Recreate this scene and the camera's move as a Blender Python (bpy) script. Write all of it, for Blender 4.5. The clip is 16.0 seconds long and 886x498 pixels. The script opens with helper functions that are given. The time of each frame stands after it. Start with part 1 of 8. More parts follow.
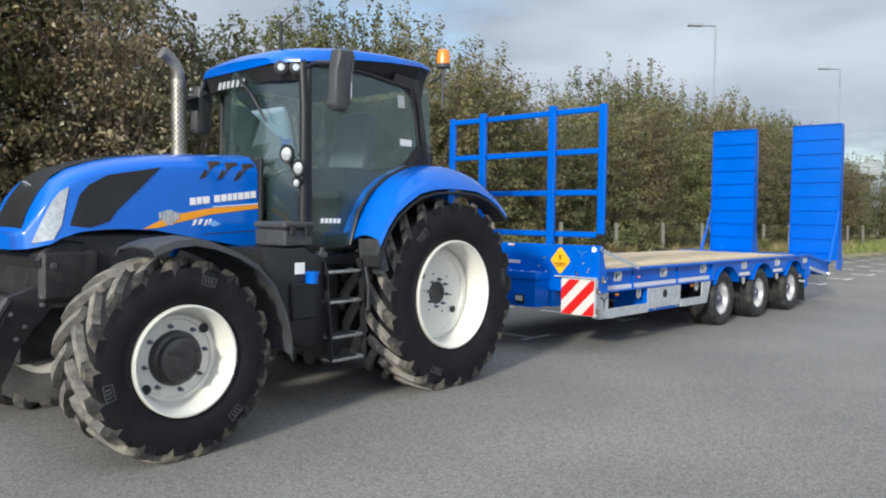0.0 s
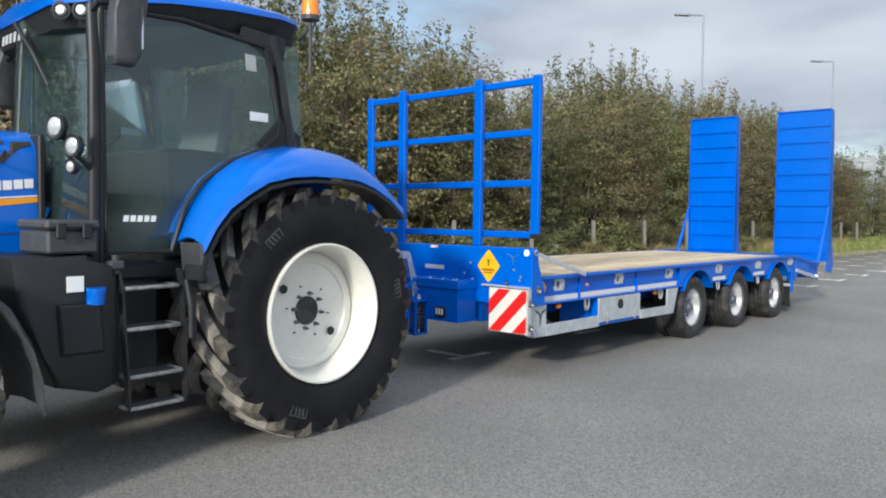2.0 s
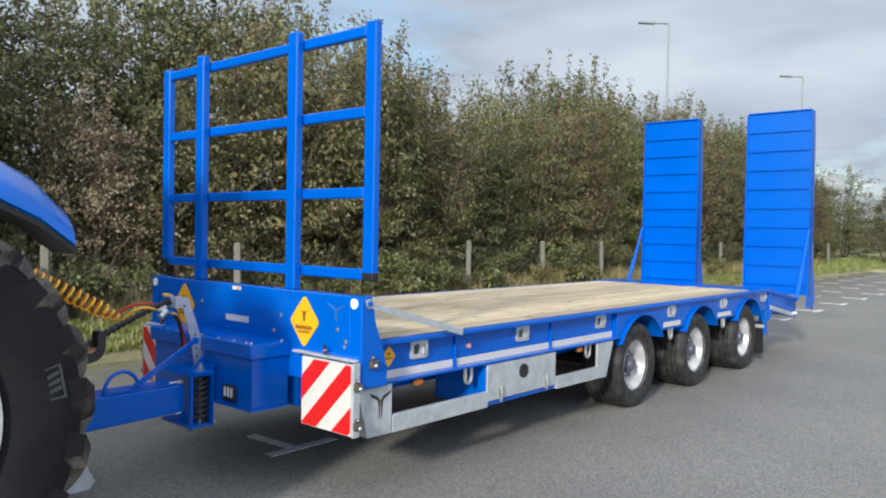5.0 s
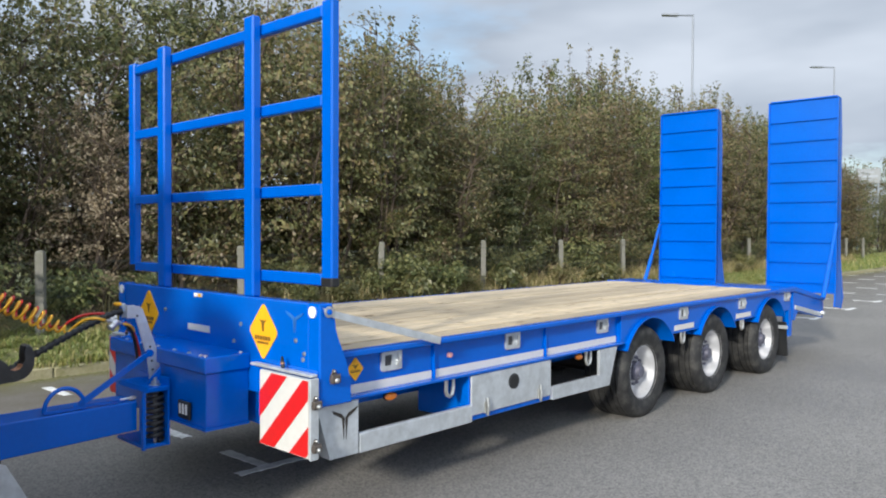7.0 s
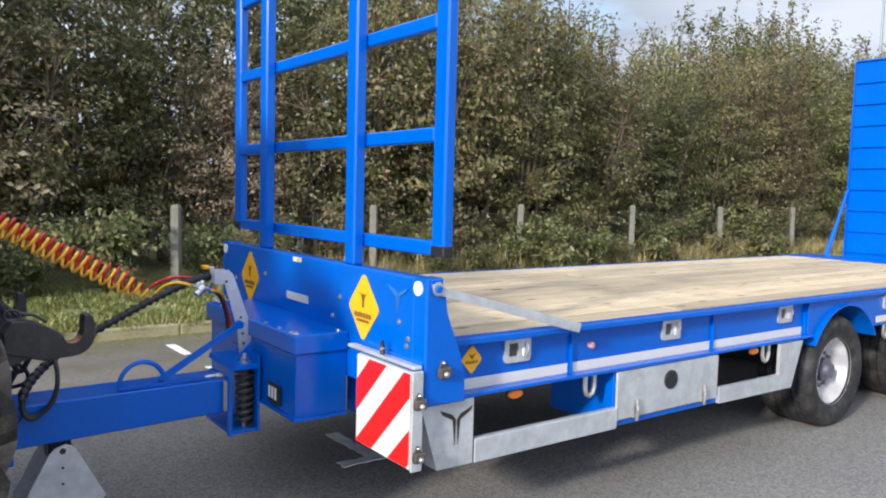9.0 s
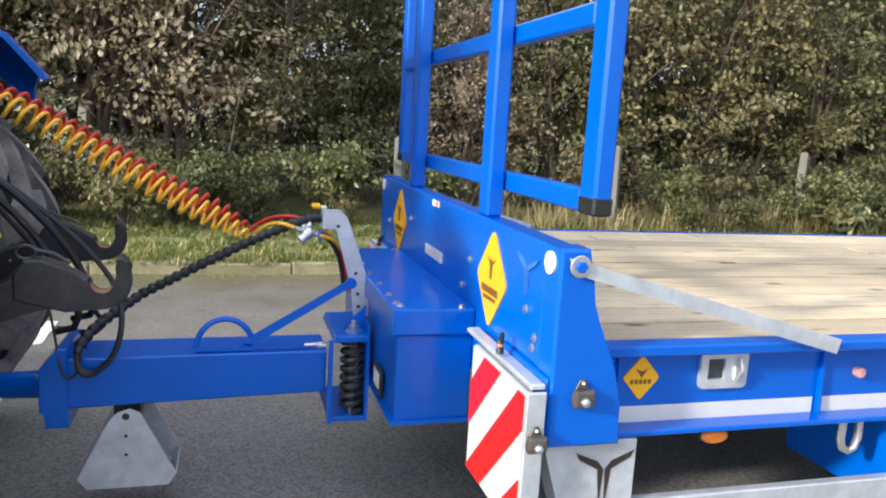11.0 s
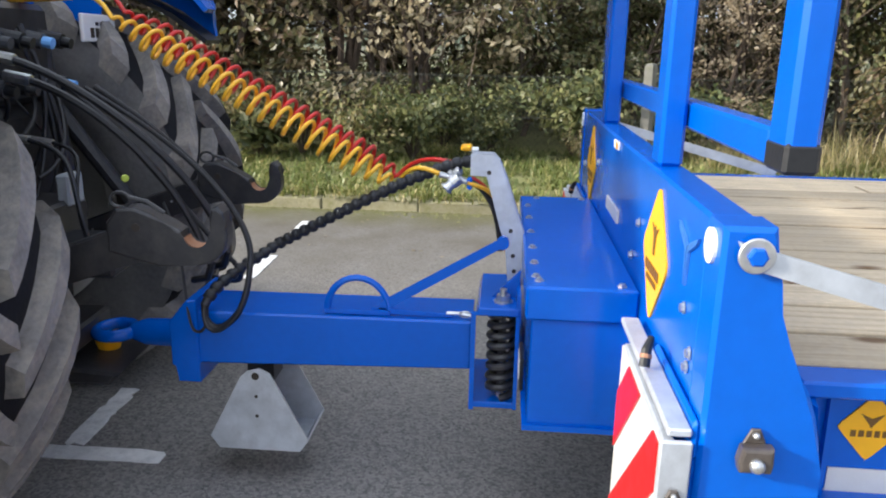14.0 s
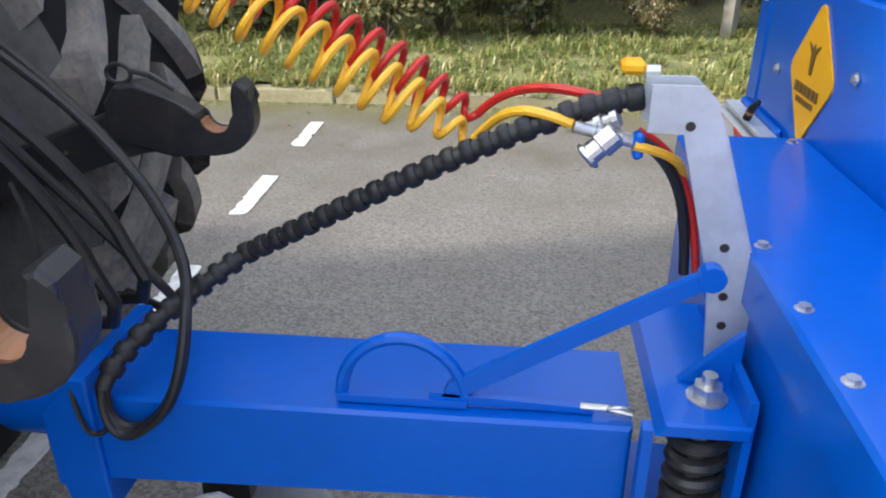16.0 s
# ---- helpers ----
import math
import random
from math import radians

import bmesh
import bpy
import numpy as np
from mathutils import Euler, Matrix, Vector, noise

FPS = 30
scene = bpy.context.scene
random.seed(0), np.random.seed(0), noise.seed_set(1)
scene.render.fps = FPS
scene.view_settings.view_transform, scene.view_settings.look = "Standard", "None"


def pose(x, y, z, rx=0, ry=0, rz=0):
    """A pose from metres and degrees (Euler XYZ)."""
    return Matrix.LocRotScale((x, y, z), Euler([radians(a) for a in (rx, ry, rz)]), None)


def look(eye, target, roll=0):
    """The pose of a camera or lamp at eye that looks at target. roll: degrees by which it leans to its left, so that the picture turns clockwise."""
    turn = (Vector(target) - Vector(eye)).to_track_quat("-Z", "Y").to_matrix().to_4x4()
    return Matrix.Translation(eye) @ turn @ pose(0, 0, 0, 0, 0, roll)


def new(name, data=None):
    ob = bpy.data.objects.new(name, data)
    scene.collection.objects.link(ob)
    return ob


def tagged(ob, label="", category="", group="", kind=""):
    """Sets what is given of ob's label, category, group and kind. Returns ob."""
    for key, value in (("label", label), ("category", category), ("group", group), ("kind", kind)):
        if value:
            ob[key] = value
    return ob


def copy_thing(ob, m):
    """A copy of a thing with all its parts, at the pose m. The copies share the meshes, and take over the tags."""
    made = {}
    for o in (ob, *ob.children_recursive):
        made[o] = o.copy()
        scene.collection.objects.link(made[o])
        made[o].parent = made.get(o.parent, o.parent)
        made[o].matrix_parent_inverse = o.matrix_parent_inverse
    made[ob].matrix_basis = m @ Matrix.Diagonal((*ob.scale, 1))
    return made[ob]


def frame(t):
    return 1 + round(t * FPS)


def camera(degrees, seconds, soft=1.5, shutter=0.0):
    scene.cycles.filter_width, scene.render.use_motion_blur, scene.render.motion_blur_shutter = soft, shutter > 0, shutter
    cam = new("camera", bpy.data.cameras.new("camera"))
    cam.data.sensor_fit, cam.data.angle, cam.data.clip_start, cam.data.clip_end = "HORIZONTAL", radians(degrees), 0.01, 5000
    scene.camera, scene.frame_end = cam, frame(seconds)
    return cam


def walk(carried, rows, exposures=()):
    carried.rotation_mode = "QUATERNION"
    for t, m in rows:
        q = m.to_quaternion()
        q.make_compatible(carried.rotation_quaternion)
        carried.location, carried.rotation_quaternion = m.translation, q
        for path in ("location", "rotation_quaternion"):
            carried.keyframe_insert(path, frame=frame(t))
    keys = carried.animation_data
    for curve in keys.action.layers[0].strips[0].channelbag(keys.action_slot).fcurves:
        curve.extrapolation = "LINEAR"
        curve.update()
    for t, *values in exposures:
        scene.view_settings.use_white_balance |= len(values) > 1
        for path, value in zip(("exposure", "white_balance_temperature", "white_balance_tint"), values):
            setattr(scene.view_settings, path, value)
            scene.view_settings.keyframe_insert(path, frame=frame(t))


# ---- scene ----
cam = camera(60.9, 16.0, soft=2.0)
PATH = [
    (0, (6.202, -5.408, 1.632), (4.833, -3.952, 1.549), 0.9),
    (0.5, (6.15, -4.958, 1.624), (4.764, -3.517, 1.551), 0.8),
    (1, (5.999, -4.507, 1.647), (4.612, -3.068, 1.57), 0.9),
    (1.5, (5.966, -4.051, 1.672), (4.588, -2.603, 1.587), 0.8),
    (2, (5.778, -3.571, 1.629), (4.417, -2.108, 1.542), 0.7),
    (2.5, (5.678, -3.085, 1.665), (4.321, -1.619, 1.562), 1.2),
    (3, (5.476, -2.593, 1.664), (4.122, -1.124, 1.574), 1.1),
    (3.5, (5.254, -2.117, 1.696), (3.906, -0.642, 1.621), 1.2),
    (4, (5.094, -1.638, 1.711), (3.765, -0.144, 1.656), 1.1),
    (4.5, (4.886, -1.175, 1.698), (3.572, 0.332, 1.66), 0.8),
    (5, (4.773, -0.729, 1.724), (3.463, 0.782, 1.681), 1.1),
    (5.2, (4.73, -0.589, 1.744), (3.421, 0.923, 1.694), 1.0),
    (7.3, (4.732, -0.147, 1.722), (3.348, 1.297, 1.673), 0.4),
    (7.5, (4.726, -0.142, 1.723), (3.328, 1.287, 1.666), 0.6),
    (8, (4.598, -0.05, 1.709), (3.144, 1.322, 1.635), 0.8),
    (8.5, (4.363, 0.162, 1.708), (2.831, 1.444, 1.605), 1.1),
    (9, (4.098, 0.531, 1.704), (2.486, 1.706, 1.556), 1.5),
    (9.5, (3.773, 0.779, 1.669), (2.081, 1.827, 1.472), 2.2),
    (10, (3.539, 1.044, 1.661), (1.776, 1.951, 1.4), 2.3),
    (10.2, (3.493, 1.142, 1.646), (1.702, 1.991, 1.376), 2.7),
    (12.3, (2.963, 2.138, 1.638), (1.011, 2.153, 1.202), 2.4),
    (12.5, (2.961, 2.206, 1.633), (1.012, 2.163, 1.186), 2.4),
    (13, (2.948, 2.267, 1.638), (1.009, 2.141, 1.166), 1.9),
    (13.5, (2.9, 2.221, 1.633), (0.968, 2.078, 1.135), 1.3),
    (14, (2.685, 2.036, 1.616), (0.761, 1.883, 1.092), 1.1),
    (14.5, (2.37, 1.957, 1.572), (0.461, 1.803, 0.997), 0.8),
    (15, (1.957, 1.862, 1.562), (0.073, 1.715, 0.908), 0.5),
    (15.5, (1.59, 1.716, 1.537), (-0.261, 1.571, 0.792), 0.6),
    (16, (1.277, 1.724, 1.514), (-0.524, 1.534, 0.667), 0.1),
]
walk(cam, [(t, look(eye, target, roll)) for t, eye, target, roll in PATH], exposures=[(0.0, 0.64, 6250, 6), (5.0, 0.68, 6250, 6), (8.0, 0.78, 6250, 8), (9.5, 1.02, 6300, 10), (12.5, 1.29, 6350, 10), (14.0, 1.33, 6350, 10), (16.0, 1.54, 6450, 11)])

# ---- world, sun and sky ----
SUN_TO = Vector((0.30, -0.88, 0.36)).normalized()
world = bpy.data.worlds.new("world")
scene.world = world
world.use_nodes = True
wn, wl = world.node_tree.nodes, world.node_tree.links
wn.clear()
w_out, w_bg = wn.new("ShaderNodeOutputWorld"), wn.new("ShaderNodeBackground")
w_sky = wn.new("ShaderNodeTexSky")
w_sky.sky_type = "NISHITA"
w_sky.sun_disc = False
w_sky.sun_elevation = math.asin(SUN_TO.z)
w_sky.sun_rotation = math.atan2(SUN_TO.x, SUN_TO.y)
w_sky.air_density, w_sky.dust_density, w_sky.ozone_density = 1.0, 1.2, 1.0
w_tc, w_map = wn.new("ShaderNodeTexCoord"), wn.new("ShaderNodeMapping")
w_map.inputs["Scale"].default_value = (1.0, 1.0, 3.2)
w_map.inputs["Location"].default_value = (0.35, 0.2, 0.1)
w_noise = wn.new("ShaderNodeTexNoise")
w_noise.inputs["Scale"].default_value, w_noise.inputs["Detail"].default_value = 2.1, 6.0
w_noise.inputs["Roughness"].default_value = 0.55
w_ramp = wn.new("ShaderNodeValToRGB")
w_ramp.color_ramp.elements[0].position, w_ramp.color_ramp.elements[0].color = 0.26, (0, 0, 0, 1)
w_ramp.color_ramp.elements[1].position, w_ramp.color_ramp.elements[1].color = 0.46, (1, 1, 1, 1)
w_noise2 = wn.new("ShaderNodeTexNoise")
w_noise2.inputs["Scale"].default_value, w_noise2.inputs["Detail"].default_value = 2.2, 4.0
w_cloud = wn.new("ShaderNodeValToRGB")
w_cloud.color_ramp.elements[0].position, w_cloud.color_ramp.elements[0].color = 0.32, (1.75, 2.0, 2.45, 1)
w_cloud.color_ramp.elements[1].position, w_cloud.color_ramp.elements[1].color = 0.66, (3.6, 3.8, 4.25, 1)
w_mix = wn.new("ShaderNodeMix")
w_mix.data_type = "RGBA"
wl.new(w_tc.outputs["Generated"], w_map.inputs["Vector"])
wl.new(w_map.outputs["Vector"], w_noise.inputs["Vector"])
wl.new(w_map.outputs["Vector"], w_noise2.inputs["Vector"])
wl.new(w_noise.outputs["Fac"], w_ramp.inputs["Fac"])
wl.new(w_noise2.outputs["Fac"], w_cloud.inputs["Fac"])
wl.new(w_ramp.outputs["Color"], w_mix.inputs["Factor"])
wl.new(w_sky.outputs["Color"], w_mix.inputs["A"])
w_dot, w_mr, w_lit = wn.new("ShaderNodeVectorMath"), wn.new("ShaderNodeMapRange"), wn.new("ShaderNodeMix")
w_dot.operation = "DOT_PRODUCT"
w_dot.inputs[1].default_value = SUN_TO
wl.new(w_tc.outputs["Generated"], w_dot.inputs[0])
w_mr.inputs["From Min"].default_value, w_mr.inputs["From Max"].default_value = -0.6, 1.0
w_mr.inputs["To Min"].default_value, w_mr.inputs["To Max"].default_value = 1.0, 2.6
wl.new(w_dot.outputs["Value"], w_mr.inputs["Value"])
w_lit.data_type, w_lit.blend_type = "RGBA", "MULTIPLY"
w_lit.inputs["Factor"].default_value = 1.0
wl.new(w_cloud.outputs["Color"], w_lit.inputs["A"])
wl.new(w_mr.outputs["Result"], w_lit.inputs["B"])
wl.new(w_lit.outputs["Result"], w_mix.inputs["B"])
wl.new(w_mix.outputs["Result"], w_bg.inputs["Color"])
w_bg.inputs["Strength"].default_value = 0.125
wl.new(w_bg.outputs["Background"], w_out.inputs["Surface"])

sun_data = bpy.data.lights.new("sun", "SUN")
sun_data.energy, sun_data.angle, sun_data.color = 2.8, radians(5.0), (1.0, 0.92, 0.80)
sun = new("sun", sun_data)
sun.matrix_basis = look(SUN_TO * 60, (0, 0, 0))

# ---- mesh helpers ----


def add_box(bm, x0, x1, y0, y1, z0, z1, bev=0.0, seg=1):
    v = [bm.verts.new((x, y, z)) for x in (x0, x1) for y in (y0, y1) for z in (z0, z1)]
    f = [bm.faces.new([v[i] for i in q]) for q in
         ((0, 1, 3, 2), (4, 6, 7, 5), (0, 4, 5, 1), (2, 3, 7, 6), (0, 2, 6, 4), (1, 5, 7, 3))]
    if bev > 0:
        edges = list({e for q in f for e in q.edges})
        bmesh.ops.bevel(bm, geom=edges, offset=bev, segments=seg, affect="EDGES", profile=0.5)
    return bm


def add_prism(bm, poly, axis, a, b, bev=0.0, seg=1):
    """Extrudes a 2D outline along an axis, from a to b."""
    def at(p, s):
        return {"x": (s, p[0], p[1]), "y": (p[0], s, p[1]), "z": (p[0], p[1], s)}[axis]
    lo = [bm.verts.new(at(p, a)) for p in poly]
    hi = [bm.verts.new(at(p, b)) for p in poly]
    n = len(poly)
    f = [bm.faces.new(lo), bm.faces.new(hi[::-1])]
    f += [bm.faces.new((lo[i], lo[(i + 1) % n], hi[(i + 1) % n], hi[i])) for i in range(n)]
    if bev > 0:
        edges = list({e for q in f[:2] for e in q.edges})
        bmesh.ops.bevel(bm, geom=edges, offset=bev, segments=seg, affect="EDGES", profile=0.5)
    return bm


def add_tube(bm, pts, r, seg=8, closed=False):
    """Sweeps a ring along points; r is one radius or one for each point."""
    pts = [Vector(p) for p in pts]
    n = len(pts)
    rs = r if isinstance(r, (list, tuple)) else [r] * n
    rings, side = [], None
    for i, p in enumerate(pts):
        d = (pts[(i + 1) % n] - pts[i - 1]) if closed else (pts[min(i + 1, n - 1)] - pts[max(i - 1, 0)])
        d = d.normalized() if d.length > 1e-9 else Vector((0, 0, 1))
        if side is None:
            side = d.orthogonal().normalized()
        side = side - d * side.dot(d)
        side = side.normalized() if side.length > 1e-6 else d.orthogonal().normalized()
        up = d.cross(side)
        rings.append([bm.verts.new(p + rs[i] * (math.cos(k * math.tau / seg) * side + math.sin(k * math.tau / seg) * up))
                      for k in range(seg)])
    for i in range(n if closed else n - 1):
        a, b = rings[i], rings[(i + 1) % n]
        for k in range(seg):
            bm.faces.new((a[k], a[(k + 1) % seg], b[(k + 1) % seg], b[k]))
    if not closed:
        bm.faces.new(rings[0][::-1])
        bm.faces.new(rings[-1])
    return bm


def add_cyl(bm, p0, p1, r, seg=16):
    return add_tube(bm, [p0, p1], r, seg)


def add_lathe(bm, prof, centre, seg=48, closed=False, caps=True):
    """Turns (radius, x) pairs round the x axis through centre."""
    cx, cy, cz = centre
    rings = [[bm.verts.new((cx + x, cy + r * math.cos(k * math.tau / seg), cz + r * math.sin(k * math.tau / seg)))
              for k in range(seg)] for r, x in prof]
    n = len(rings)
    for i in range(n if closed else n - 1):
        a, b = rings[i], rings[(i + 1) % n]
        for k in range(seg):
            bm.faces.new((a[k], a[(k + 1) % seg], b[(k + 1) % seg], b[k]))
    if caps and not closed:
        bm.faces.new(rings[0][::-1])
        bm.faces.new(rings[-1])
    return bm


def add_shell(bm, grid, thick):
    """A sheet from a grid of points, given thickness against its normals."""
    rows, cols = len(grid), len(grid[0])
    g = [[Vector(p) for p in row] for row in grid]

    def nrm(i, j):
        u = g[min(i + 1, rows - 1)][j] - g[max(i - 1, 0)][j]
        w = g[i][min(j + 1, cols - 1)] - g[i][max(j - 1, 0)]
        c = u.cross(w)
        return c.normalized() if c.length > 1e-9 else Vector((0, 0, 1))
    a = [[bm.verts.new(g[i][j]) for j in range(cols)] for i in range(rows)]
    b = [[bm.verts.new(g[i][j] - thick * nrm(i, j)) for j in range(cols)] for i in range(rows)]
    for i in range(rows - 1):
        for j in range(cols - 1):
            bm.faces.new((a[i][j], a[i + 1][j], a[i + 1][j + 1], a[i][j + 1]))
            bm.faces.new((b[i][j], b[i][j + 1], b[i + 1][j + 1], b[i + 1][j]))
    for i in range(rows - 1):
        for j, s in ((0, 1), (cols - 1, -1)):
            q = [a[i][j], b[i][j], b[i + 1][j], a[i + 1][j]]
            bm.faces.new(q if s > 0 else q[::-1])
    for j in range(cols - 1):
        for i, s in ((0, -1), (rows - 1, 1)):
            q = [a[i][j], b[i][j], b[i][j + 1], a[i][j + 1]]
            bm.faces.new(q if s > 0 else q[::-1])
    return bm


def finish(name, bm, material, smooth=False):
    bmesh.ops.recalc_face_normals(bm, faces=bm.faces)
    me = bpy.data.meshes.new(name)
    bm.to_mesh(me)
    bm.free()
    me.materials.append(material)
    if smooth:
        me.shade_smooth()
        me.set_sharp_from_angle(angle=radians(38))
    return me


def part(name, bm, material, parent, label="", smooth=False):
    ob = new(name, finish(name, bm, material, smooth))
    ob.parent = parent
    if label:
        tagged(ob, label)
    return ob


def shared(name, me, parent, m=None):
    ob = new(name, me)
    ob.parent = parent
    if m is not None:
        ob.matrix_basis = m
    return ob


def thing(name, label, category, m=None, group=""):
    ob = new(name)
    ob.empty_display_size = 0.2
    if m is not None:
        ob.matrix_basis = m
    return tagged(ob, label, category, group)


def solo(name, bm, material, label, category, m=None, group="", kind="", smooth=False):
    ob = new(name, finish(name, bm, material, smooth))
    if m is not None:
        ob.matrix_basis = m
    return tagged(ob, label, category, group, kind)


def B():
    return bmesh.new()


# ---- materials ----


def material(name, colour, rough=0.5, metal=0.0, vary=0.12, scale=3.0, bump=0.0, fine=60.0, coat=0.0, dirt=None,
             dirt_amount=0.0, island=0.0, rand=0.0, spec=0.5):
    """A procedural surface: colour varied at two scales, worn by dirt, with a fine relief."""
    m = bpy.data.materials.new(name)
    m.use_nodes = True
    n, l = m.node_tree.nodes, m.node_tree.links
    b = n["Principled BSDF"]
    tc = n.new("ShaderNodeTexCoord")
    big, small = n.new("ShaderNodeTexNoise"), n.new("ShaderNodeTexNoise")
    big.inputs["Scale"].default_value, big.inputs["Detail"].default_value = scale, 5.0
    small.inputs["Scale"].default_value, small.inputs["Detail"].default_value = fine, 3.0
    l.new(tc.outputs["Object"], big.inputs["Vector"])
    l.new(tc.outputs["Object"], small.inputs["Vector"])
    add = n.new("ShaderNodeMath")
    add.operation = "MULTIPLY_ADD"
    add.inputs[1].default_value = 0.45
    l.new(small.outputs["Fac"], add.inputs[0])
    half = n.new("ShaderNodeMath")
    half.operation = "MULTIPLY"
    half.inputs[1].default_value = 0.75
    l.new(big.outputs["Fac"], half.inputs[0])
    l.new(half.outputs[0], add.inputs[2])
    ramp = n.new("ShaderNodeValToRGB")
    c = Vector(colour)
    ramp.color_ramp.elements[0].position, ramp.color_ramp.elements[1].position = 0.38, 0.82
    ramp.color_ramp.elements[0].color = (*(c * (1 - vary)), 1)
    ramp.color_ramp.elements[1].color = (*[min(1.0, q * (1 + vary)) for q in c], 1)
    l.new(add.outputs[0], ramp.inputs["Fac"])
    col = ramp.outputs["Color"]
    for amount, node, sock in ((island, "ShaderNodeNewGeometry", "Random Per Island"), (rand, "ShaderNodeObjectInfo", "Random")):
        if amount:
            src, hsv, mr = n.new(node), n.new("ShaderNodeHueSaturation"), n.new("ShaderNodeMapRange")
            mr.inputs["To Min"].default_value, mr.inputs["To Max"].default_value = 1 - amount, 1 + amount
            l.new(src.outputs[sock], mr.inputs["Value"])
            l.new(mr.outputs["Result"], hsv.inputs["Value"])
            l.new(col, hsv.inputs["Color"])
            col = hsv.outputs["Color"]
    if dirt:
        dn, dr, mx = n.new("ShaderNodeTexNoise"), n.new("ShaderNodeValToRGB"), n.new("ShaderNodeMix")
        dn.inputs["Scale"].default_value, dn.inputs["Detail"].default_value = scale * 2.3, 8.0
        dn.inputs["Roughness"].default_value = 0.7
        l.new(tc.outputs["Object"], dn.inputs["Vector"])
        dr.color_ramp.elements[0].position, dr.color_ramp.elements[1].position = 0.45, 0.75
        dr.color_ramp.elements[1].color = (dirt_amount, dirt_amount, dirt_amount, 1)
        l.new(dn.outputs["Fac"], dr.inputs["Fac"])
        mx.data_type = "RGBA"
        l.new(dr.outputs["Color"], mx.inputs["Factor"])
        l.new(col, mx.inputs["A"])
        mx.inputs["B"].default_value = (*dirt, 1)
        col = mx.outputs["Result"]
    l.new(col, b.inputs["Base Color"])
    rr = n.new("ShaderNodeMapRange")
    rr.inputs["To Min"].default_value, rr.inputs["To Max"].default_value = max(0.02, rough * 0.8), min(1.0, rough * 1.25)
    l.new(big.outputs["Fac"], rr.inputs["Value"])
    l.new(rr.outputs["Result"], b.inputs["Roughness"])
    b.inputs["Metallic"].default_value = metal
    b.inputs["Specular IOR Level"].default_value = spec
    b.inputs["Coat Weight"].default_value = coat
    b.inputs["Coat Roughness"].default_value = 0.08
    if bump:
        bp = n.new("ShaderNodeBump")
        bp.inputs["Strength"].default_value, bp.inputs["Distance"].default_value = bump, 0.01
        l.new(small.outputs["Fac"], bp.inputs["Height"])
        l.new(bp.outputs["Normal"], b.inputs["Normal"])
    return m


TRAILER_BLUE = material("trailer_blue_paint", (0.0, 0.10, 0.515), 0.24, vary=0.08, scale=1.6, coat=0.12, bump=0.02, fine=35,
                        dirt=(0.0, 0.085, 0.40), dirt_amount=0.2, spec=0.3)
TRACTOR_BLUE = material("tractor_blue_paint", (0.0, 0.115, 0.56), 0.24, vary=0.05, scale=2.0, coat=0.4, dirt=(0.0, 0.13, 0.5),
                        dirt_amount=0.18, spec=0.4)
GALV = material("galvanised_steel", (0.56, 0.59, 0.62), 0.42, metal=0.5, vary=0.15, scale=9.0, fine=26, bump=0.05,
                dirt=(0.30, 0.31, 0.32), dirt_amount=0.4)
RUBBER = material("tyre_rubber", (0.011, 0.011, 0.013), 0.62, vary=0.3, scale=4.0, bump=0.12, fine=90,
                  dirt=(0.045, 0.042, 0.04), dirt_amount=0.2, spec=0.14)
MUDDY = material("tyre_lug_rubber", (0.11, 0.104, 0.095), 0.8, vary=0.4, scale=6.0, bump=0.25, fine=70,
                 dirt=(0.36, 0.32, 0.26), dirt_amount=0.8)
DUSTY_LUG = material("dusty_rear_lugs", (0.175, 0.162, 0.15), 0.85, vary=0.4, scale=5.0, bump=0.25, fine=70,
                     dirt=(0.38, 0.335, 0.265), dirt_amount=0.75)
SHOULDER = material("muddy_shoulder_rubber", (0.03, 0.029, 0.028), 0.75, vary=0.3, scale=2.2, bump=0.2, fine=70,
                    dirt=(0.30, 0.26, 0.20), dirt_amount=0.75, spec=0.25)
DUSTY = material("dusty_tyre_rubber", (0.105, 0.103, 0.10), 0.85, vary=0.35, scale=2.2, bump=0.2, fine=60,
                 dirt=(0.19, 0.18, 0.165), dirt_amount=0.8)
RIM_WHITE = material("cream_rim_paint", (0.67, 0.655, 0.60), 0.35, vary=0.05, scale=5.0, coat=0.2, dirt=(0.5, 0.46, 0.38),
                     dirt_amount=0.3)
TRAILER_TYRE = material("worn_trailer_tyre", (0.02, 0.02, 0.021), 0.6, vary=0.4, scale=5.0, bump=0.15, fine=80, dirt=(0.12, 0.115, 0.105),
                        dirt_amount=0.6, spec=0.3)
HUB_GREY = material("grey_wheel_hub", (0.16, 0.16, 0.21), 0.4, metal=0.5, vary=0.3, scale=20.0, dirt=(0.05, 0.05, 0.05), dirt_amount=0.5)
RIM_SILVER = material("silver_rim", (0.58, 0.58, 0.60), 0.38, metal=0.5, vary=0.1, scale=8.0, dirt=(0.3, 0.3, 0.3), dirt_amount=0.3)
BLACK = material("black_plastic", (0.015, 0.016, 0.018), 0.42, vary=0.25, scale=5.0, bump=0.06, fine=120,
                 dirt=(0.05, 0.046, 0.042), dirt_amount=0.22, spec=0.35)
GREY_PLASTIC = material("grey_plastic", (0.042, 0.045, 0.05), 0.5, vary=0.15, scale=6.0, bump=0.08, fine=140,
                        dirt=(0.13, 0.125, 0.12), dirt_amount=0.3, spec=0.4)
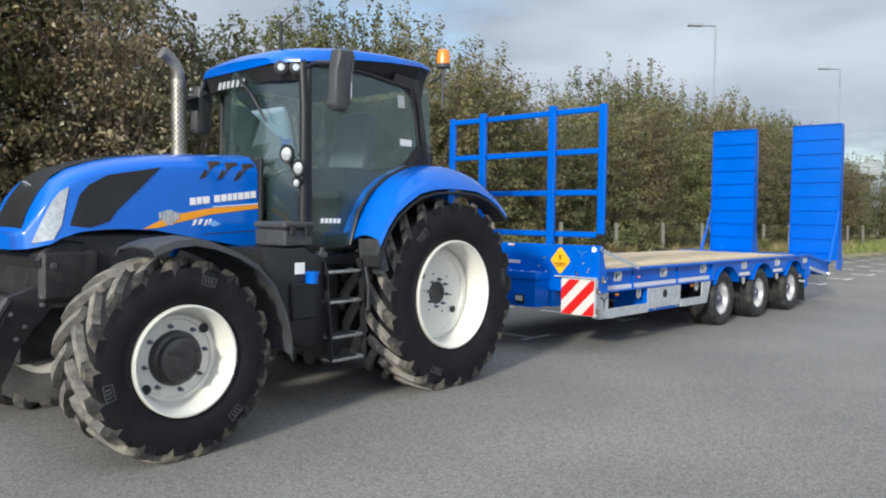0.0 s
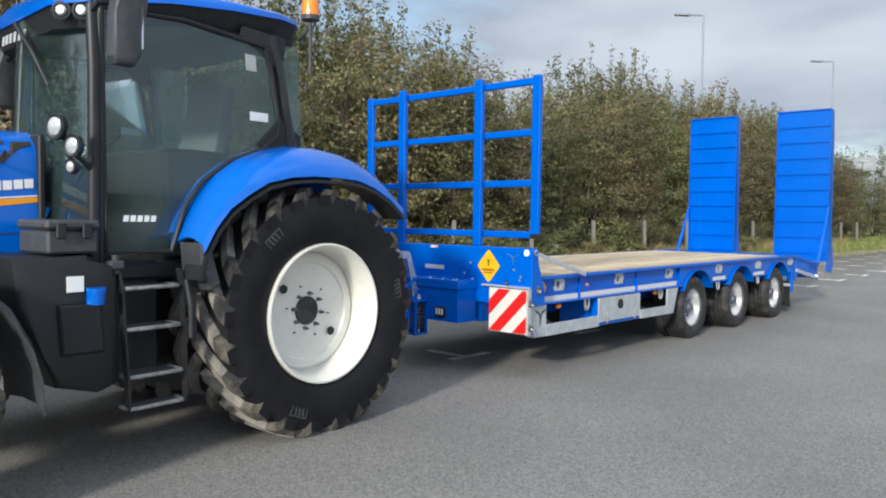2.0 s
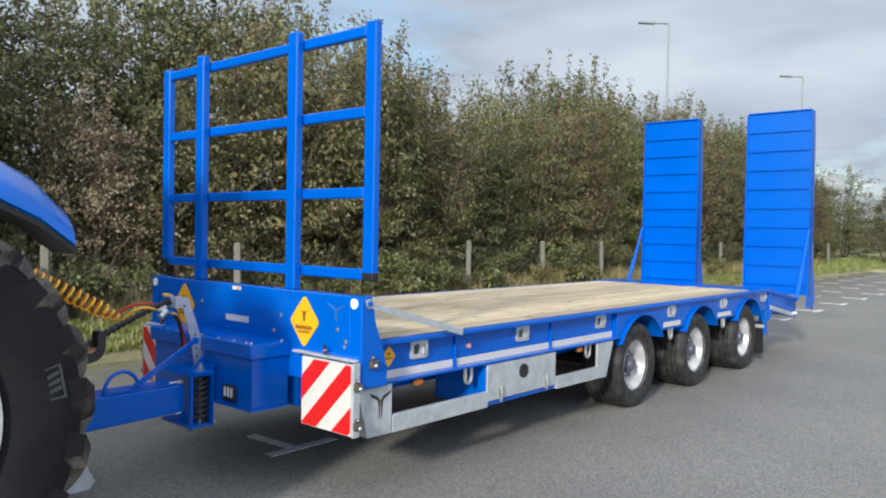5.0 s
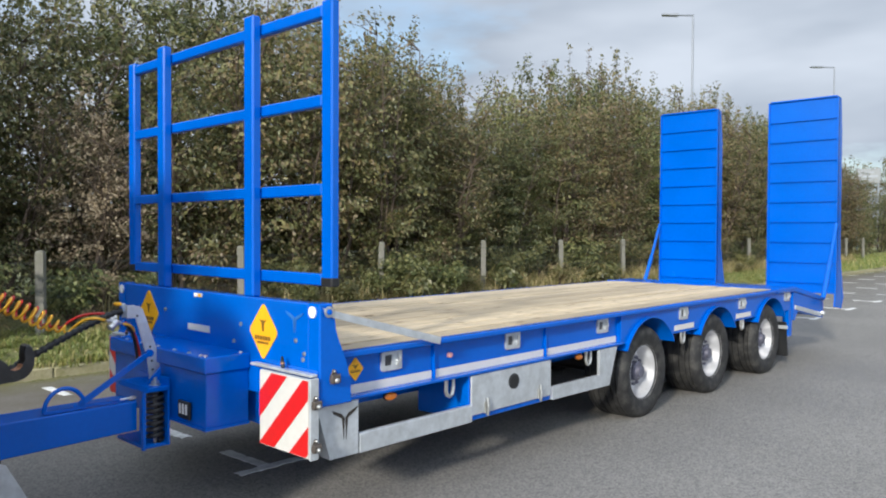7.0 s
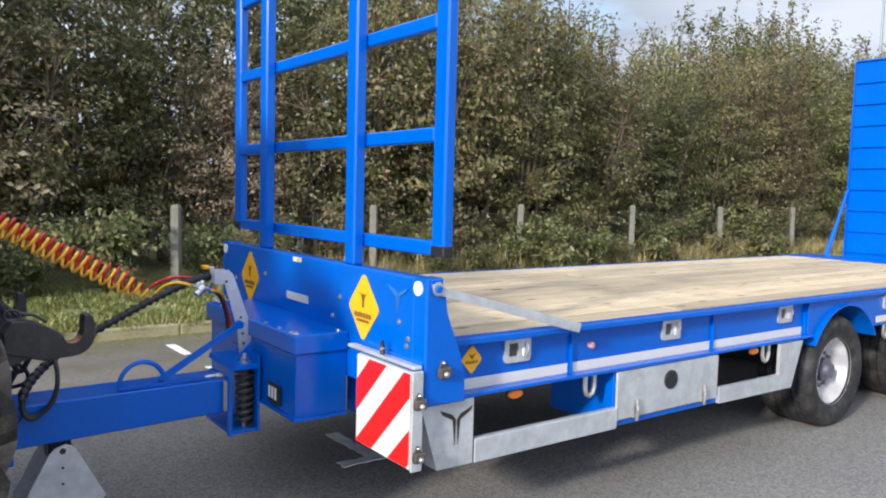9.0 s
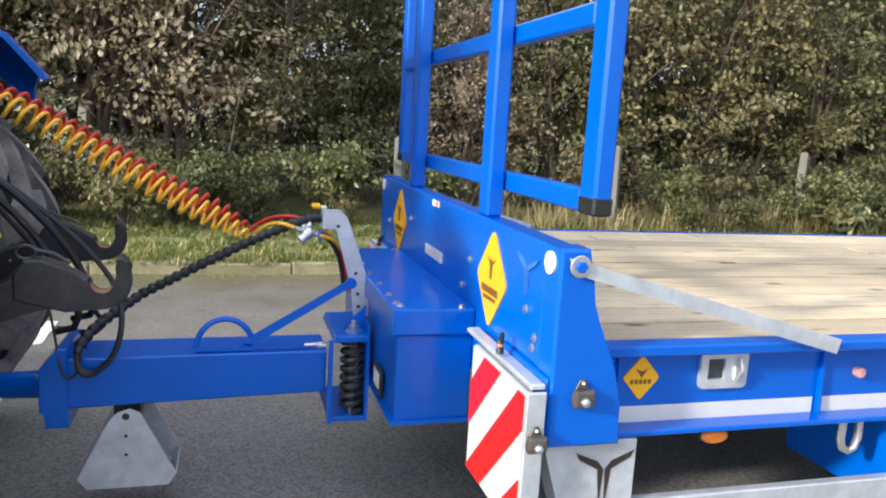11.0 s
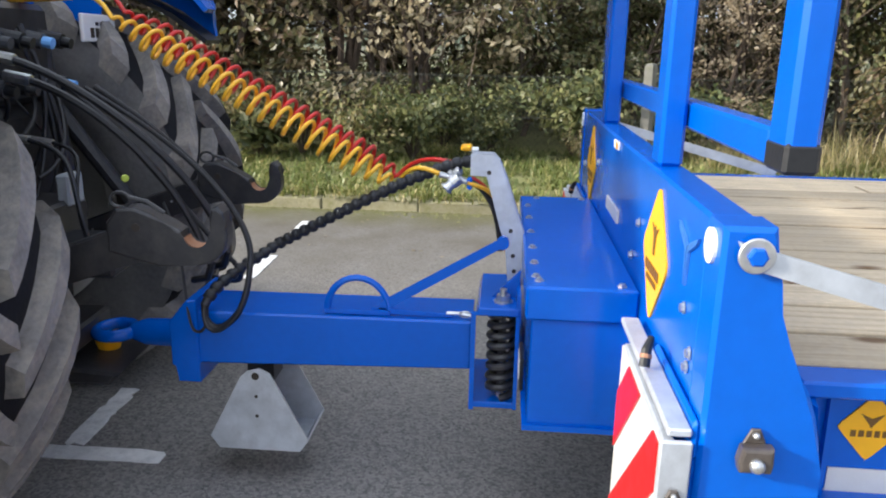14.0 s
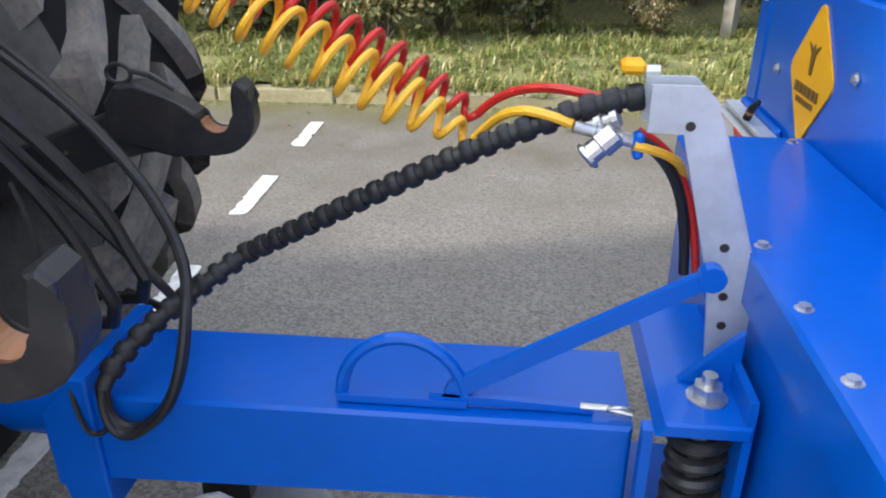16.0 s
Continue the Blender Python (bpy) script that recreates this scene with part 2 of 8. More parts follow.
BLACK_STEEL = material("black_painted_steel", (0.02, 0.02, 0.022), 0.4, vary=0.3, scale=7.0, dirt=(0.075, 0.068, 0.06),
                       dirt_amount=0.5, bump=0.05)
HOSE = material("black_hose_rubber", (0.012, 0.012, 0.013), 0.45, vary=0.3, scale=20.0, dirt=(0.05, 0.05, 0.05), dirt_amount=0.25)
EXHAUST = material("dull_exhaust_steel", (0.30, 0.285, 0.26), 0.45, metal=0.85, vary=0.3, scale=9.0, dirt=(0.16, 0.12, 0.09), dirt_amount=0.6)
CHROME = material("polished_steel", (0.72, 0.72, 0.72), 0.18, metal=1.0, vary=0.1, scale=15.0)
STEEL = material("zinc_steel", (0.6, 0.6, 0.58), 0.32, metal=0.9, vary=0.2, scale=30.0)
YELLOW = material("yellow_sticker", (0.86, 0.42, 0.008), 0.4, vary=0.04, scale=4.0)
YELLOW_HOSE = material("yellow_airline", (0.86, 0.46, 0.03), 0.35, vary=0.08, scale=12.0)
RED_HOSE = material("red_airline", (0.55, 0.02, 0.012), 0.35, vary=0.1, scale=12.0)
ORANGE = material("orange_stripe", (0.85, 0.33, 0.01), 0.35, vary=0.03)
WHITE = material("white_sticker", (0.8, 0.8, 0.79), 0.4, vary=0.04)
MARK_WHITE = material("reflective_white", (0.60, 0.585, 0.555), 0.35, vary=0.05, scale=25.0, fine=300)
PINK = material("faded_red_plastic", (0.62, 0.30, 0.28), 0.35, vary=0.1)
MARK_RED = material("reflective_red", (0.58, 0.012, 0.012), 0.35, vary=0.07, scale=25.0, fine=300)
PRINT_BROWN = material("brown_print", (0.16, 0.075, 0.012), 0.5, vary=0.15)
INK = material("dark_print", (0.03, 0.022, 0.015), 0.5, vary=0.1)
LAMP_BODY = material("dark_lamp_body", (0.075, 0.062, 0.052), 0.35, vary=0.3, scale=30.0, coat=0.2)
WORN_EDGE = material("worn_step_edge", (0.26, 0.26, 0.26), 0.4, metal=0.4, vary=0.4, scale=14.0, dirt=(0.06, 0.06, 0.06), dirt_amount=0.9)
EMBLEM = material("emblem_print", (0.05, 0.19, 0.52), 0.3, vary=0.3, scale=14.0, metal=0.2)
AMBER = material("amber_lens", (0.85, 0.22, 0.01), 0.2, vary=0.1, scale=40.0, coat=0.5)
RUST = material("greased_rust", (0.34, 0.16, 0.08), 0.55, vary=0.3, scale=12.0, bump=0.2, fine=60)
LIME = material("lime_plastic", (0.5, 0.6, 0.08), 0.45, vary=0.05)
LENS = material("clear_lamp_lens", (0.42, 0.44, 0.45), 0.14, metal=0.3, vary=0.2, scale=30.0, coat=0.8)
LIGHT_BLUE = material("pale_blue_print", (0.18, 0.42, 0.78), 0.4, vary=0.05)
CONCRETE = material("weathered_concrete", (0.165, 0.158, 0.14), 0.9, vary=0.25, scale=7.0, bump=0.35, fine=80,
                    dirt=(0.13, 0.14, 0.07), dirt_amount=0.7)
KERB = material("kerb_concrete", (0.30, 0.27, 0.17), 0.9, vary=0.2, scale=3.0, bump=0.3, fine=60, dirt=(0.18, 0.17, 0.055),
                dirt_amount=0.9, rand=0.2)
LAMP_GREY = material("lamp_post_grey", (0.24, 0.26, 0.29), 0.5, metal=0.4, vary=0.1, scale=3.0)
WIRE = material("fence_wire", (0.045, 0.05, 0.04), 0.8, metal=0.0, vary=0.2)
TWIG = material("pale_bare_twigs", (0.20, 0.15, 0.11), 0.9, vary=0.3, scale=8.0)
BARK = material("hedge_bark", (0.085, 0.062, 0.045), 0.9, vary=0.4, scale=8.0, bump=0.4, fine=50)
SEAT = material("grey_seat_cloth", (0.10, 0.11, 0.12), 0.9, vary=0.2, scale=20.0, bump=0.2, fine=200)
PALE = material("pale_cab_trim", (0.34, 0.36, 0.36), 0.6, vary=0.12, scale=8.0)


def glass_material(name, tint, rough=0.0, veil=0.025):
    """Clear glass with a thin uneven veil of colour painted in as reflected sky."""
    m = bpy.data.materials.new(name)
    m.use_nodes = True
    n, l = m.node_tree.nodes, m.node_tree.links
    b, out = n["Principled BSDF"], n["Material Output"]
    b.inputs["Base Color"].default_value = (*tint, 1)
    b.inputs["Roughness"].default_value = rough
    b.inputs["Transmission Weight"].default_value = 1.0
    b.inputs["IOR"].default_value = 1.5
    d, mix = n.new("ShaderNodeBsdfDiffuse"), n.new("ShaderNodeMixShader")
    # blue-green diffuse colour standing in for sky mirrored in the panes
    d.inputs["Color"].default_value = (0.28, 0.45, 0.46, 1)
    tc, nz, mr = n.new("ShaderNodeTexCoord"), n.new("ShaderNodeTexNoise"), n.new("ShaderNodeMapRange")
    nz.inputs["Scale"].default_value, nz.inputs["Detail"].default_value = 2.5, 4.0
    mr.inputs["From Min"].default_value, mr.inputs["From Max"].default_value = 0.3, 0.7
    mr.inputs["To Min"].default_value, mr.inputs["To Max"].default_value = veil * 0.5, veil * 1.5
    l.new(tc.outputs["Object"], nz.inputs["Vector"])
    l.new(nz.outputs["Fac"], mr.inputs["Value"])
    l.new(mr.outputs["Result"], mix.inputs["Fac"])
    l.new(b.outputs["BSDF"], mix.inputs[1])
    l.new(d.outputs["BSDF"], mix.inputs[2])
    l.new(mix.outputs["Shader"], out.inputs["Surface"])
    return m


GLASS = glass_material("green_tinted_glass", (0.56, 0.67, 0.67))


def wood_material():
    m = material("sawn_softwood_planks", (0.50, 0.405, 0.275), 0.8, vary=0.16, scale=3.0, rand=0.26, dirt=(0.36, 0.315, 0.25),
                 dirt_amount=0.6)
    n, l = m.node_tree.nodes, m.node_tree.links
    b = n["Principled BSDF"]
    tc, mp, wv = n.new("ShaderNodeTexCoord"), n.new("ShaderNodeMapping"), n.new("ShaderNodeTexNoise")
    oi, ml, av = n.new("ShaderNodeObjectInfo"), n.new("ShaderNodeMath"), n.new("ShaderNodeVectorMath")
    ml.operation, av.operation = "MULTIPLY", "ADD"
    ml.inputs[1].default_value = 37.0
    l.new(oi.outputs["Random"], ml.inputs[0])
    l.new(tc.outputs["Object"], av.inputs[0])
    l.new(ml.outputs[0], av.inputs[1])
    mp.inputs["Scale"].default_value = (30.0, 0.7, 30.0)
    l.new(av.outputs[0], mp.inputs["Vector"])
    wv.inputs["Scale"].default_value, wv.inputs["Detail"].default_value = 2.4, 6.0
    wv.inputs["Distortion"].default_value = 0.6
    l.new(mp.outputs["Vector"], wv.inputs["Vector"])
    rp = n.new("ShaderNodeValToRGB")
    rp.color_ramp.elements[0].position, rp.color_ramp.elements[0].color = 0.30, (0.80, 0.76, 0.70, 1)
    rp.color_ramp.elements[1].position, rp.color_ramp.elements[1].color = 0.55, (1.08, 1.07, 1.05, 1)
    l.new(wv.outputs["Fac"], rp.inputs["Fac"])
    src = b.inputs["Base Color"].links[0].from_socket
    mx = n.new("ShaderNodeMix")
    mx.data_type, mx.blend_type = "RGBA", "MULTIPLY"
    mx.inputs["Factor"].default_value = 1.0
    l.new(src, mx.inputs["A"])
    l.new(rp.outputs["Color"], mx.inputs["B"])
    # drying cracks along the grain and scattered knots
    col = mx.outputs["Result"]
    crack_map, crack, crack_ramp = n.new("ShaderNodeMapping"), n.new("ShaderNodeTexNoise"), n.new("ShaderNodeValToRGB")
    crack_map.inputs["Scale"].default_value = (22.0, 1.1, 22.0)
    crack.inputs["Scale"].default_value, crack.inputs["Detail"].default_value = 1.5, 2.0
    crack.inputs["Distortion"].default_value = 1.2
    crack_ramp.color_ramp.elements[0].position, crack_ramp.color_ramp.elements[0].color = 0.275, (0.30, 0.26, 0.22, 1)
    crack_ramp.color_ramp.elements[1].position, crack_ramp.color_ramp.elements[1].color = 0.31, (1, 1, 1, 1)
    l.new(av.outputs[0], crack_map.inputs["Vector"])
    l.new(crack_map.outputs["Vector"], crack.inputs["Vector"])
    l.new(crack.outputs["Fac"], crack_ramp.inputs["Fac"])
    knot_map, knot, knot_ramp = n.new("ShaderNodeMapping"), n.new("ShaderNodeTexVoronoi"), n.new("ShaderNodeValToRGB")
    knot_map.inputs["Scale"].default_value = (6.0, 2.6, 0.0)
    knot.inputs["Scale"].default_value, knot.inputs["Randomness"].default_value = 1.0, 1.0
    knot_ramp.color_ramp.elements[0].position, knot_ramp.color_ramp.elements[0].color = 0.055, (0.34, 0.24, 0.16, 1)
    knot_ramp.color_ramp.elements[1].position, knot_ramp.color_ramp.elements[1].color = 0.13, (1, 1, 1, 1)
    l.new(av.outputs[0], knot_map.inputs["Vector"])
    l.new(knot_map.outputs["Vector"], knot.inputs["Vector"])
    l.new(knot.outputs["Distance"], knot_ramp.inputs["Fac"])
    for ramp_out in (crack_ramp.outputs["Color"], knot_ramp.outputs["Color"]):
        mm = n.new("ShaderNodeMix")
        mm.data_type, mm.blend_type = "RGBA", "MULTIPLY"
        mm.inputs["Factor"].default_value = 1.0
        l.new(col, mm.inputs["A"])
        l.new(ramp_out, mm.inputs["B"])
        col = mm.outputs["Result"]
    l.new(col, b.inputs["Base Color"])
    bp = n.new("ShaderNodeBump")
    bp.inputs["Strength"].default_value, bp.inputs["Distance"].default_value = 0.3, 0.004
    l.new(wv.outputs["Fac"], bp.inputs["Height"])
    l.new(bp.outputs["Normal"], b.inputs["Normal"])
    return m


WOOD = wood_material()


def leaf_material(name, stops, translucent=0.4):
    """Leaves: colour by leaf, some light passing through."""
    m = bpy.data.materials.new(name)
    m.use_nodes = True
    n, l = m.node_tree.nodes, m.node_tree.links
    b, out = n["Principled BSDF"], n["Material Output"]
    geo, ramp, oi, hsv = n.new("ShaderNodeNewGeometry"), n.new("ShaderNodeValToRGB"), n.new("ShaderNodeObjectInfo"), n.new("ShaderNodeHueSaturation")
    el = ramp.color_ramp.elements
    while len(el) < len(stops):
        el.new(0.5)
    for e, (p, c) in zip(el, stops):
        e.position, e.color = p, (*c, 1)
    l.new(geo.outputs["Random Per Island"], ramp.inputs["Fac"])
    mr = n.new("ShaderNodeMapRange")
    mr.inputs["To Min"].default_value, mr.inputs["To Max"].default_value = 0.475, 0.515
    l.new(oi.outputs["Random"], mr.inputs["Value"])
    l.new(mr.outputs["Result"], hsv.inputs["Hue"])
    l.new(ramp.outputs["Color"], hsv.inputs["Color"])
    mv = n.new("ShaderNodeMapRange")
    mv.inputs["To Min"].default_value, mv.inputs["To Max"].default_value = 0.68, 1.3
    sh = n.new("ShaderNodeMath")
    sh.operation = "FRACT"
    mu = n.new("ShaderNodeMath")
    mu.operation = "MULTIPLY"
    mu.inputs[1].default_value = 7.3
    l.new(oi.outputs["Random"], mu.inputs[0])
    l.new(mu.outputs["Value"], sh.inputs[0])
    l.new(sh.outputs["Value"], mv.inputs["Value"])
    l.new(mv.outputs["Result"], hsv.inputs["Value"])
    l.new(hsv.outputs["Color"], b.inputs["Base Color"])
    b.inputs["Roughness"].default_value = 0.4
    tr, mix = n.new("ShaderNodeBsdfTranslucent"), n.new("ShaderNodeMixShader")
    l.new(hsv.outputs["Color"], tr.inputs["Color"])
    mix.inputs["Fac"].default_value = translucent
    l.new(b.outputs["BSDF"], mix.inputs[1])
    l.new(tr.outputs["BSDF"], mix.inputs[2])
    l.new(mix.outputs["Shader"], out.inputs["Surface"])
    return m


LEAF = leaf_material("autumn_hedge_leaves", [(0.0, (0.055, 0.062, 0.024)), (0.3, (0.135, 0.145, 0.055)), (0.6, (0.23, 0.215, 0.09)),
                                             (0.82, (0.20, 0.145, 0.065)), (1.0, (0.33, 0.27, 0.16))])
LEAF_BROWN = leaf_material("brown_hedge_leaves", [(0.0, (0.15, 0.13, 0.075)), (0.35, (0.26, 0.21, 0.125)), (0.7, (0.36, 0.295, 0.185)),
                                                  (1.0, (0.44, 0.38, 0.255))])
LEAF_GREEN = leaf_material("green_hedge_leaves", [(0.0, (0.045, 0.06, 0.022)), (0.5, (0.13, 0.15, 0.055)), (1.0, (0.30, 0.285, 0.12))])
GRASS = leaf_material("verge_grass_blades", [(0.0, (0.10, 0.14, 0.03)), (0.5, (0.21, 0.24, 0.065)), (0.85, (0.32, 0.30, 0.11)),
                                             (1.0, (0.50, 0.42, 0.2))], 0.25)
DRY_GRASS = leaf_material("dry_tall_grass", [(0.0, (0.14, 0.15, 0.05)), (0.6, (0.34, 0.30, 0.12)), (1.0, (0.52, 0.44, 0.25))], 0.25)


def asphalt_material():
    m = material("worn_asphalt", (0.188, 0.18, 0.169), 0.86, vary=0.2, scale=0.5, bump=0.7, fine=150,
                 dirt=(0.20, 0.19, 0.17), dirt_amount=0.3)
    n, l = m.node_tree.nodes, m.node_tree.links
    b = n["Principled BSDF"]
    tc, vo, rp, mx = n.new("ShaderNodeTexCoord"), n.new("ShaderNodeTexVoronoi"), n.new("ShaderNodeValToRGB"), n.new("ShaderNodeMix")
    vo.inputs["Scale"].default_value = 95.0
    l.new(tc.outputs["Object"], vo.inputs["Vector"])
    rp.color_ramp.elements[0].position, rp.color_ramp.elements[0].color = 0.1, (0.62, 0.62, 0.64, 1)
    rp.color_ramp.elements[1].position, rp.color_ramp.elements[1].color = 0.75, (1.4, 1.38, 1.35, 1)
    l.new(vo.outputs["Color"], rp.inputs["Fac"])
    src = b.inputs["Base Color"].links[0].from_socket
    mx.data_type, mx.blend_type = "RGBA", "MULTIPLY"
    mx.inputs["Factor"].default_value = 1.0
    l.new(src, mx.inputs["A"])
    l.new(rp.outputs["Color"], mx.inputs["B"])
    # silt washed towards the far kerb, with moss along its foot
    sp, mr, nz, mu, mo = (n.new("ShaderNodeSeparateXYZ"), n.new("ShaderNodeMapRange"), n.new("ShaderNodeTexNoise"),
                          n.new("ShaderNodeMath"), n.new("ShaderNodeMix"))
    l.new(tc.outputs["Object"], sp.inputs["Vector"])
    mr.inputs["From Min"].default_value, mr.inputs["From Max"].default_value = -3.75, -4.5
    l.new(sp.outputs["X"], mr.inputs["Value"])
    nz.inputs["Scale"].default_value, nz.inputs["Detail"].default_value = 2.5, 6.0
    l.new(tc.outputs["Object"], nz.inputs["Vector"])
    mu.operation = "MULTIPLY"
    mr.inputs["To Max"].default_value = 1.5
    l.new(mr.outputs["Result"], mu.inputs[0])
    l.new(nz.outputs["Fac"], mu.inputs[1])
    mo.data_type = "RGBA"
    l.new(mu.outputs[0], mo.inputs["Factor"])
    sr, sm, sx = n.new("ShaderNodeMapRange"), n.new("ShaderNodeMath"), n.new("ShaderNodeMix")
    sr.inputs["From Min"].default_value, sr.inputs["From Max"].default_value = -0.3, -4.2
    sr.inputs["To Max"].default_value = 1.5
    l.new(sp.outputs["X"], sr.inputs["Value"])
    sm.operation = "MULTIPLY"
    l.new(sr.outputs["Result"], sm.inputs[0])
    l.new(nz.outputs["Fac"], sm.inputs[1])
    sx.data_type = "RGBA"
    l.new(sm.outputs[0], sx.inputs["Factor"])
    l.new(mx.outputs["Result"], sx.inputs["A"])
    sx.inputs["B"].default_value = (0.112, 0.096, 0.07, 1)
    l.new(sx.outputs["Result"], mo.inputs["A"])
    mo.inputs["B"].default_value = (0.115, 0.11, 0.03, 1)
    l.new(mo.outputs["Result"], b.inputs["Base Color"])
    return m


ASPHALT = asphalt_material()
LINE_PAINT = material("worn_road_paint", (0.74, 0.74, 0.72), 0.7, vary=0.15, scale=6.0, bump=0.3, fine=150, dirt=(0.2, 0.2, 0.2),
                      dirt_amount=0.6)
SOIL = material("verge_soil", (0.19, 0.19, 0.075), 0.95, vary=0.4, scale=1.5, bump=0.6, fine=30, dirt=(0.20, 0.20, 0.07), dirt_amount=0.8)

# ---- ground, kerb, verge and parking lines ----
KERB_X = -4.49
VERGE_END = 43.5


def verge_z(x, y):
    """Height of the verge: kerb level, then rising a little to the fence."""
    d = max(0.0, KERB_X - x)
    return 0.11 + 0.06 * min(d, 3.0) + 0.012 * min(max(y - 3.0, 0.0), 10.0) * min(1.0, d / 2) + 0.03 * noise.noise((x * 0.8, y * 0.5, 0))


bm = B()
add_box(bm, -700, 700, -700, 700, -0.3, 0.0)
solo("ground", bm, ASPHALT, "grey worn asphalt car park surface", "ground", kind="structure")

bm = B()
ys = [-30 + i * 0.8 for i in range(int((VERGE_END + 30 + 40) / 0.8))]
xs = [KERB_X - 0.13 - 0.0, KERB_X - 0.5, KERB_X - 1.0, KERB_X - 1.6, KERB_X - 2.4, KERB_X - 4, KERB_X - 7, KERB_X - 14, KERB_X - 40]
rows = [[bm.verts.new((x, y, verge_z(x, y))) for x in xs] for y in ys]
for i in range(len(ys) - 1):
    for j in range(len(xs) - 1):
        bm.faces.new((rows[i][j], rows[i][j + 1], rows[i + 1][j + 1], rows[i + 1][j]))
solo("verge", bm, SOIL, "grassy roadside verge behind the kerb", "verge", kind="structure", smooth=True)

bm = B()
add_box(bm, KERB_X - 0.14, 80, VERGE_END, VERGE_END + 60, -0.1, 0.14)
solo("end_verge", bm, SOIL, "far grass verge closing the car park", "verge", kind="structure")

kerb = thing("kerb", "weathered concrete kerb along the verge", "kerb")
tagged(kerb, kind="structure")
bm = B()
add_box(bm, -0.0, 0.14, -0.455, 0.455, -0.1, 0.115, 0.015)
kerb_me = finish("kerb_stone", bm, KERB)
for i in range(66):
    y = -14 + i * 0.915
    shared("kerb_stone", kerb_me, kerb, pose(KERB_X - 0.14 + random.uniform(-0.006, 0.006), y, random.uniform(-0.012, 0.006), 0, 0, random.uniform(-0.4, 0.4)))
bm = B()
add_box(bm, -0.455, 0.455, 0, 0.14, -0.1, 0.13, 0.015)
kerb_me2 = finish("kerb_stone", bm, KERB)
for i in range(60):
    shared("kerb_stone", kerb_me2, kerb, pose(KERB_X + 0.4 + i * 0.915, VERGE_END - 0.14, random.uniform(-0.01, 0.01)))

# parking bays: T marks and dashed bay lines
BAY = pose(0.045, 0.279, 0.085, 0, 0, 1.2)


line_rng = random.Random(5)


def line_box(bm, x0, x1, y0, y1):
    """A painted bar with a worn, uneven edge."""
    pts = []
    for (ax, ay), (bx, by) in zip(((x0, y0), (x1, y0), (x1, y1), (x0, y1)), ((x1, y0), (x1, y1), (x0, y1), (x0, y0))):
        n = max(3, int(math.hypot(bx - ax, by - ay) / 0.035))
        for k in range(n):
            f = abs(line_rng.gauss(0, 0.004)) + (0.012 if line_rng.random() < 0.12 else 0)
            px, py = ax + (bx - ax) * k / n, ay + (by - ay) * k / n
            px += f * (1 if px < (x0 + x1) / 2 else -1)
            py += f * (1 if py < (y0 + y1) / 2 else -1)
            pts.append((px, py))
    add_prism(bm, pts, "z", -0.003, 0.004)


lines = thing("parking_lines", "worn white painted parking bay marks on asphalt", "road marking")
tagged(lines, kind="structure")
for i in range(-2, 17):
    y = i * 2.363
    bm = B()
    line_box(bm, 0.0, 0.09, y - 0.225, y + 0.365)
    part("end_bar", bm, LINE_PAINT, lines).matrix_basis = BAY
    for x0, x1 in ((-0.47, -0.001), (-1.50, -0.97), (-2.57, -2.03), (-3.62, -3.10)):
        bm = B()
        line_box(bm, x0, x1, y - 0.045, y + 0.045)
        part("dash", bm, LINE_PAINT, lines).matrix_basis = BAY

# ---- fence: concrete posts and chain link ----


def fence_x(y):
    return -6.46


# square post with a weathered, bevelled head
bm = B()
add_tube(bm, [(0, 0, -0.3), (0, 0, 1.07), (0, 0, 1.10), (0, 0, 1.115)], [0.075, 0.073, 0.064, 0.04], 4)
bmesh.ops.rotate(bm, verts=bm.verts, cent=(0, 0, 0), matrix=Matrix.Rotation(math.pi / 4, 3, "Z"))
post_me = finish("fence_post", bm, CONCRETE)
for i in range(0, 14):
    y = 3.47 + 3.03 * i
    ob = new("fence_post", post_me)
    x = fence_x(y)
    ob.matrix_basis = pose(x, y, verge_z(x, y), random.uniform(-1.5, 1.5), random.uniform(-2, 2), random.uniform(-6, 6))
    tagged(ob, "weathered concrete fence post in the verge", "fence post", "fence posts")

bm = B()
for k in range(-190, 560):
    y = k * 0.075
    for s in (-1, 1):
        y1 = y + s * 1.0
        if -11 < y < 41 and -11 < y1 < 41:
            add_tube(bm, [(fence_x(y), y, verge_z(-6.46, y) - 0.03), (fence_x(y1), y1, verge_z(-6.46, y1) + 0.97)], 0.0013, 3)
for z in (0.02, 0.49, 0.95):
    add_tube(bm, [(fence_x(y) + 0.004, y, verge_z(-6.46, y) + z) for y in range(-11, 42)], 0.004, 4)
solo("chain_link_fence", bm, WIRE, "dark chain link fencing between concrete posts", "fence")

# ---- hedge trees ----


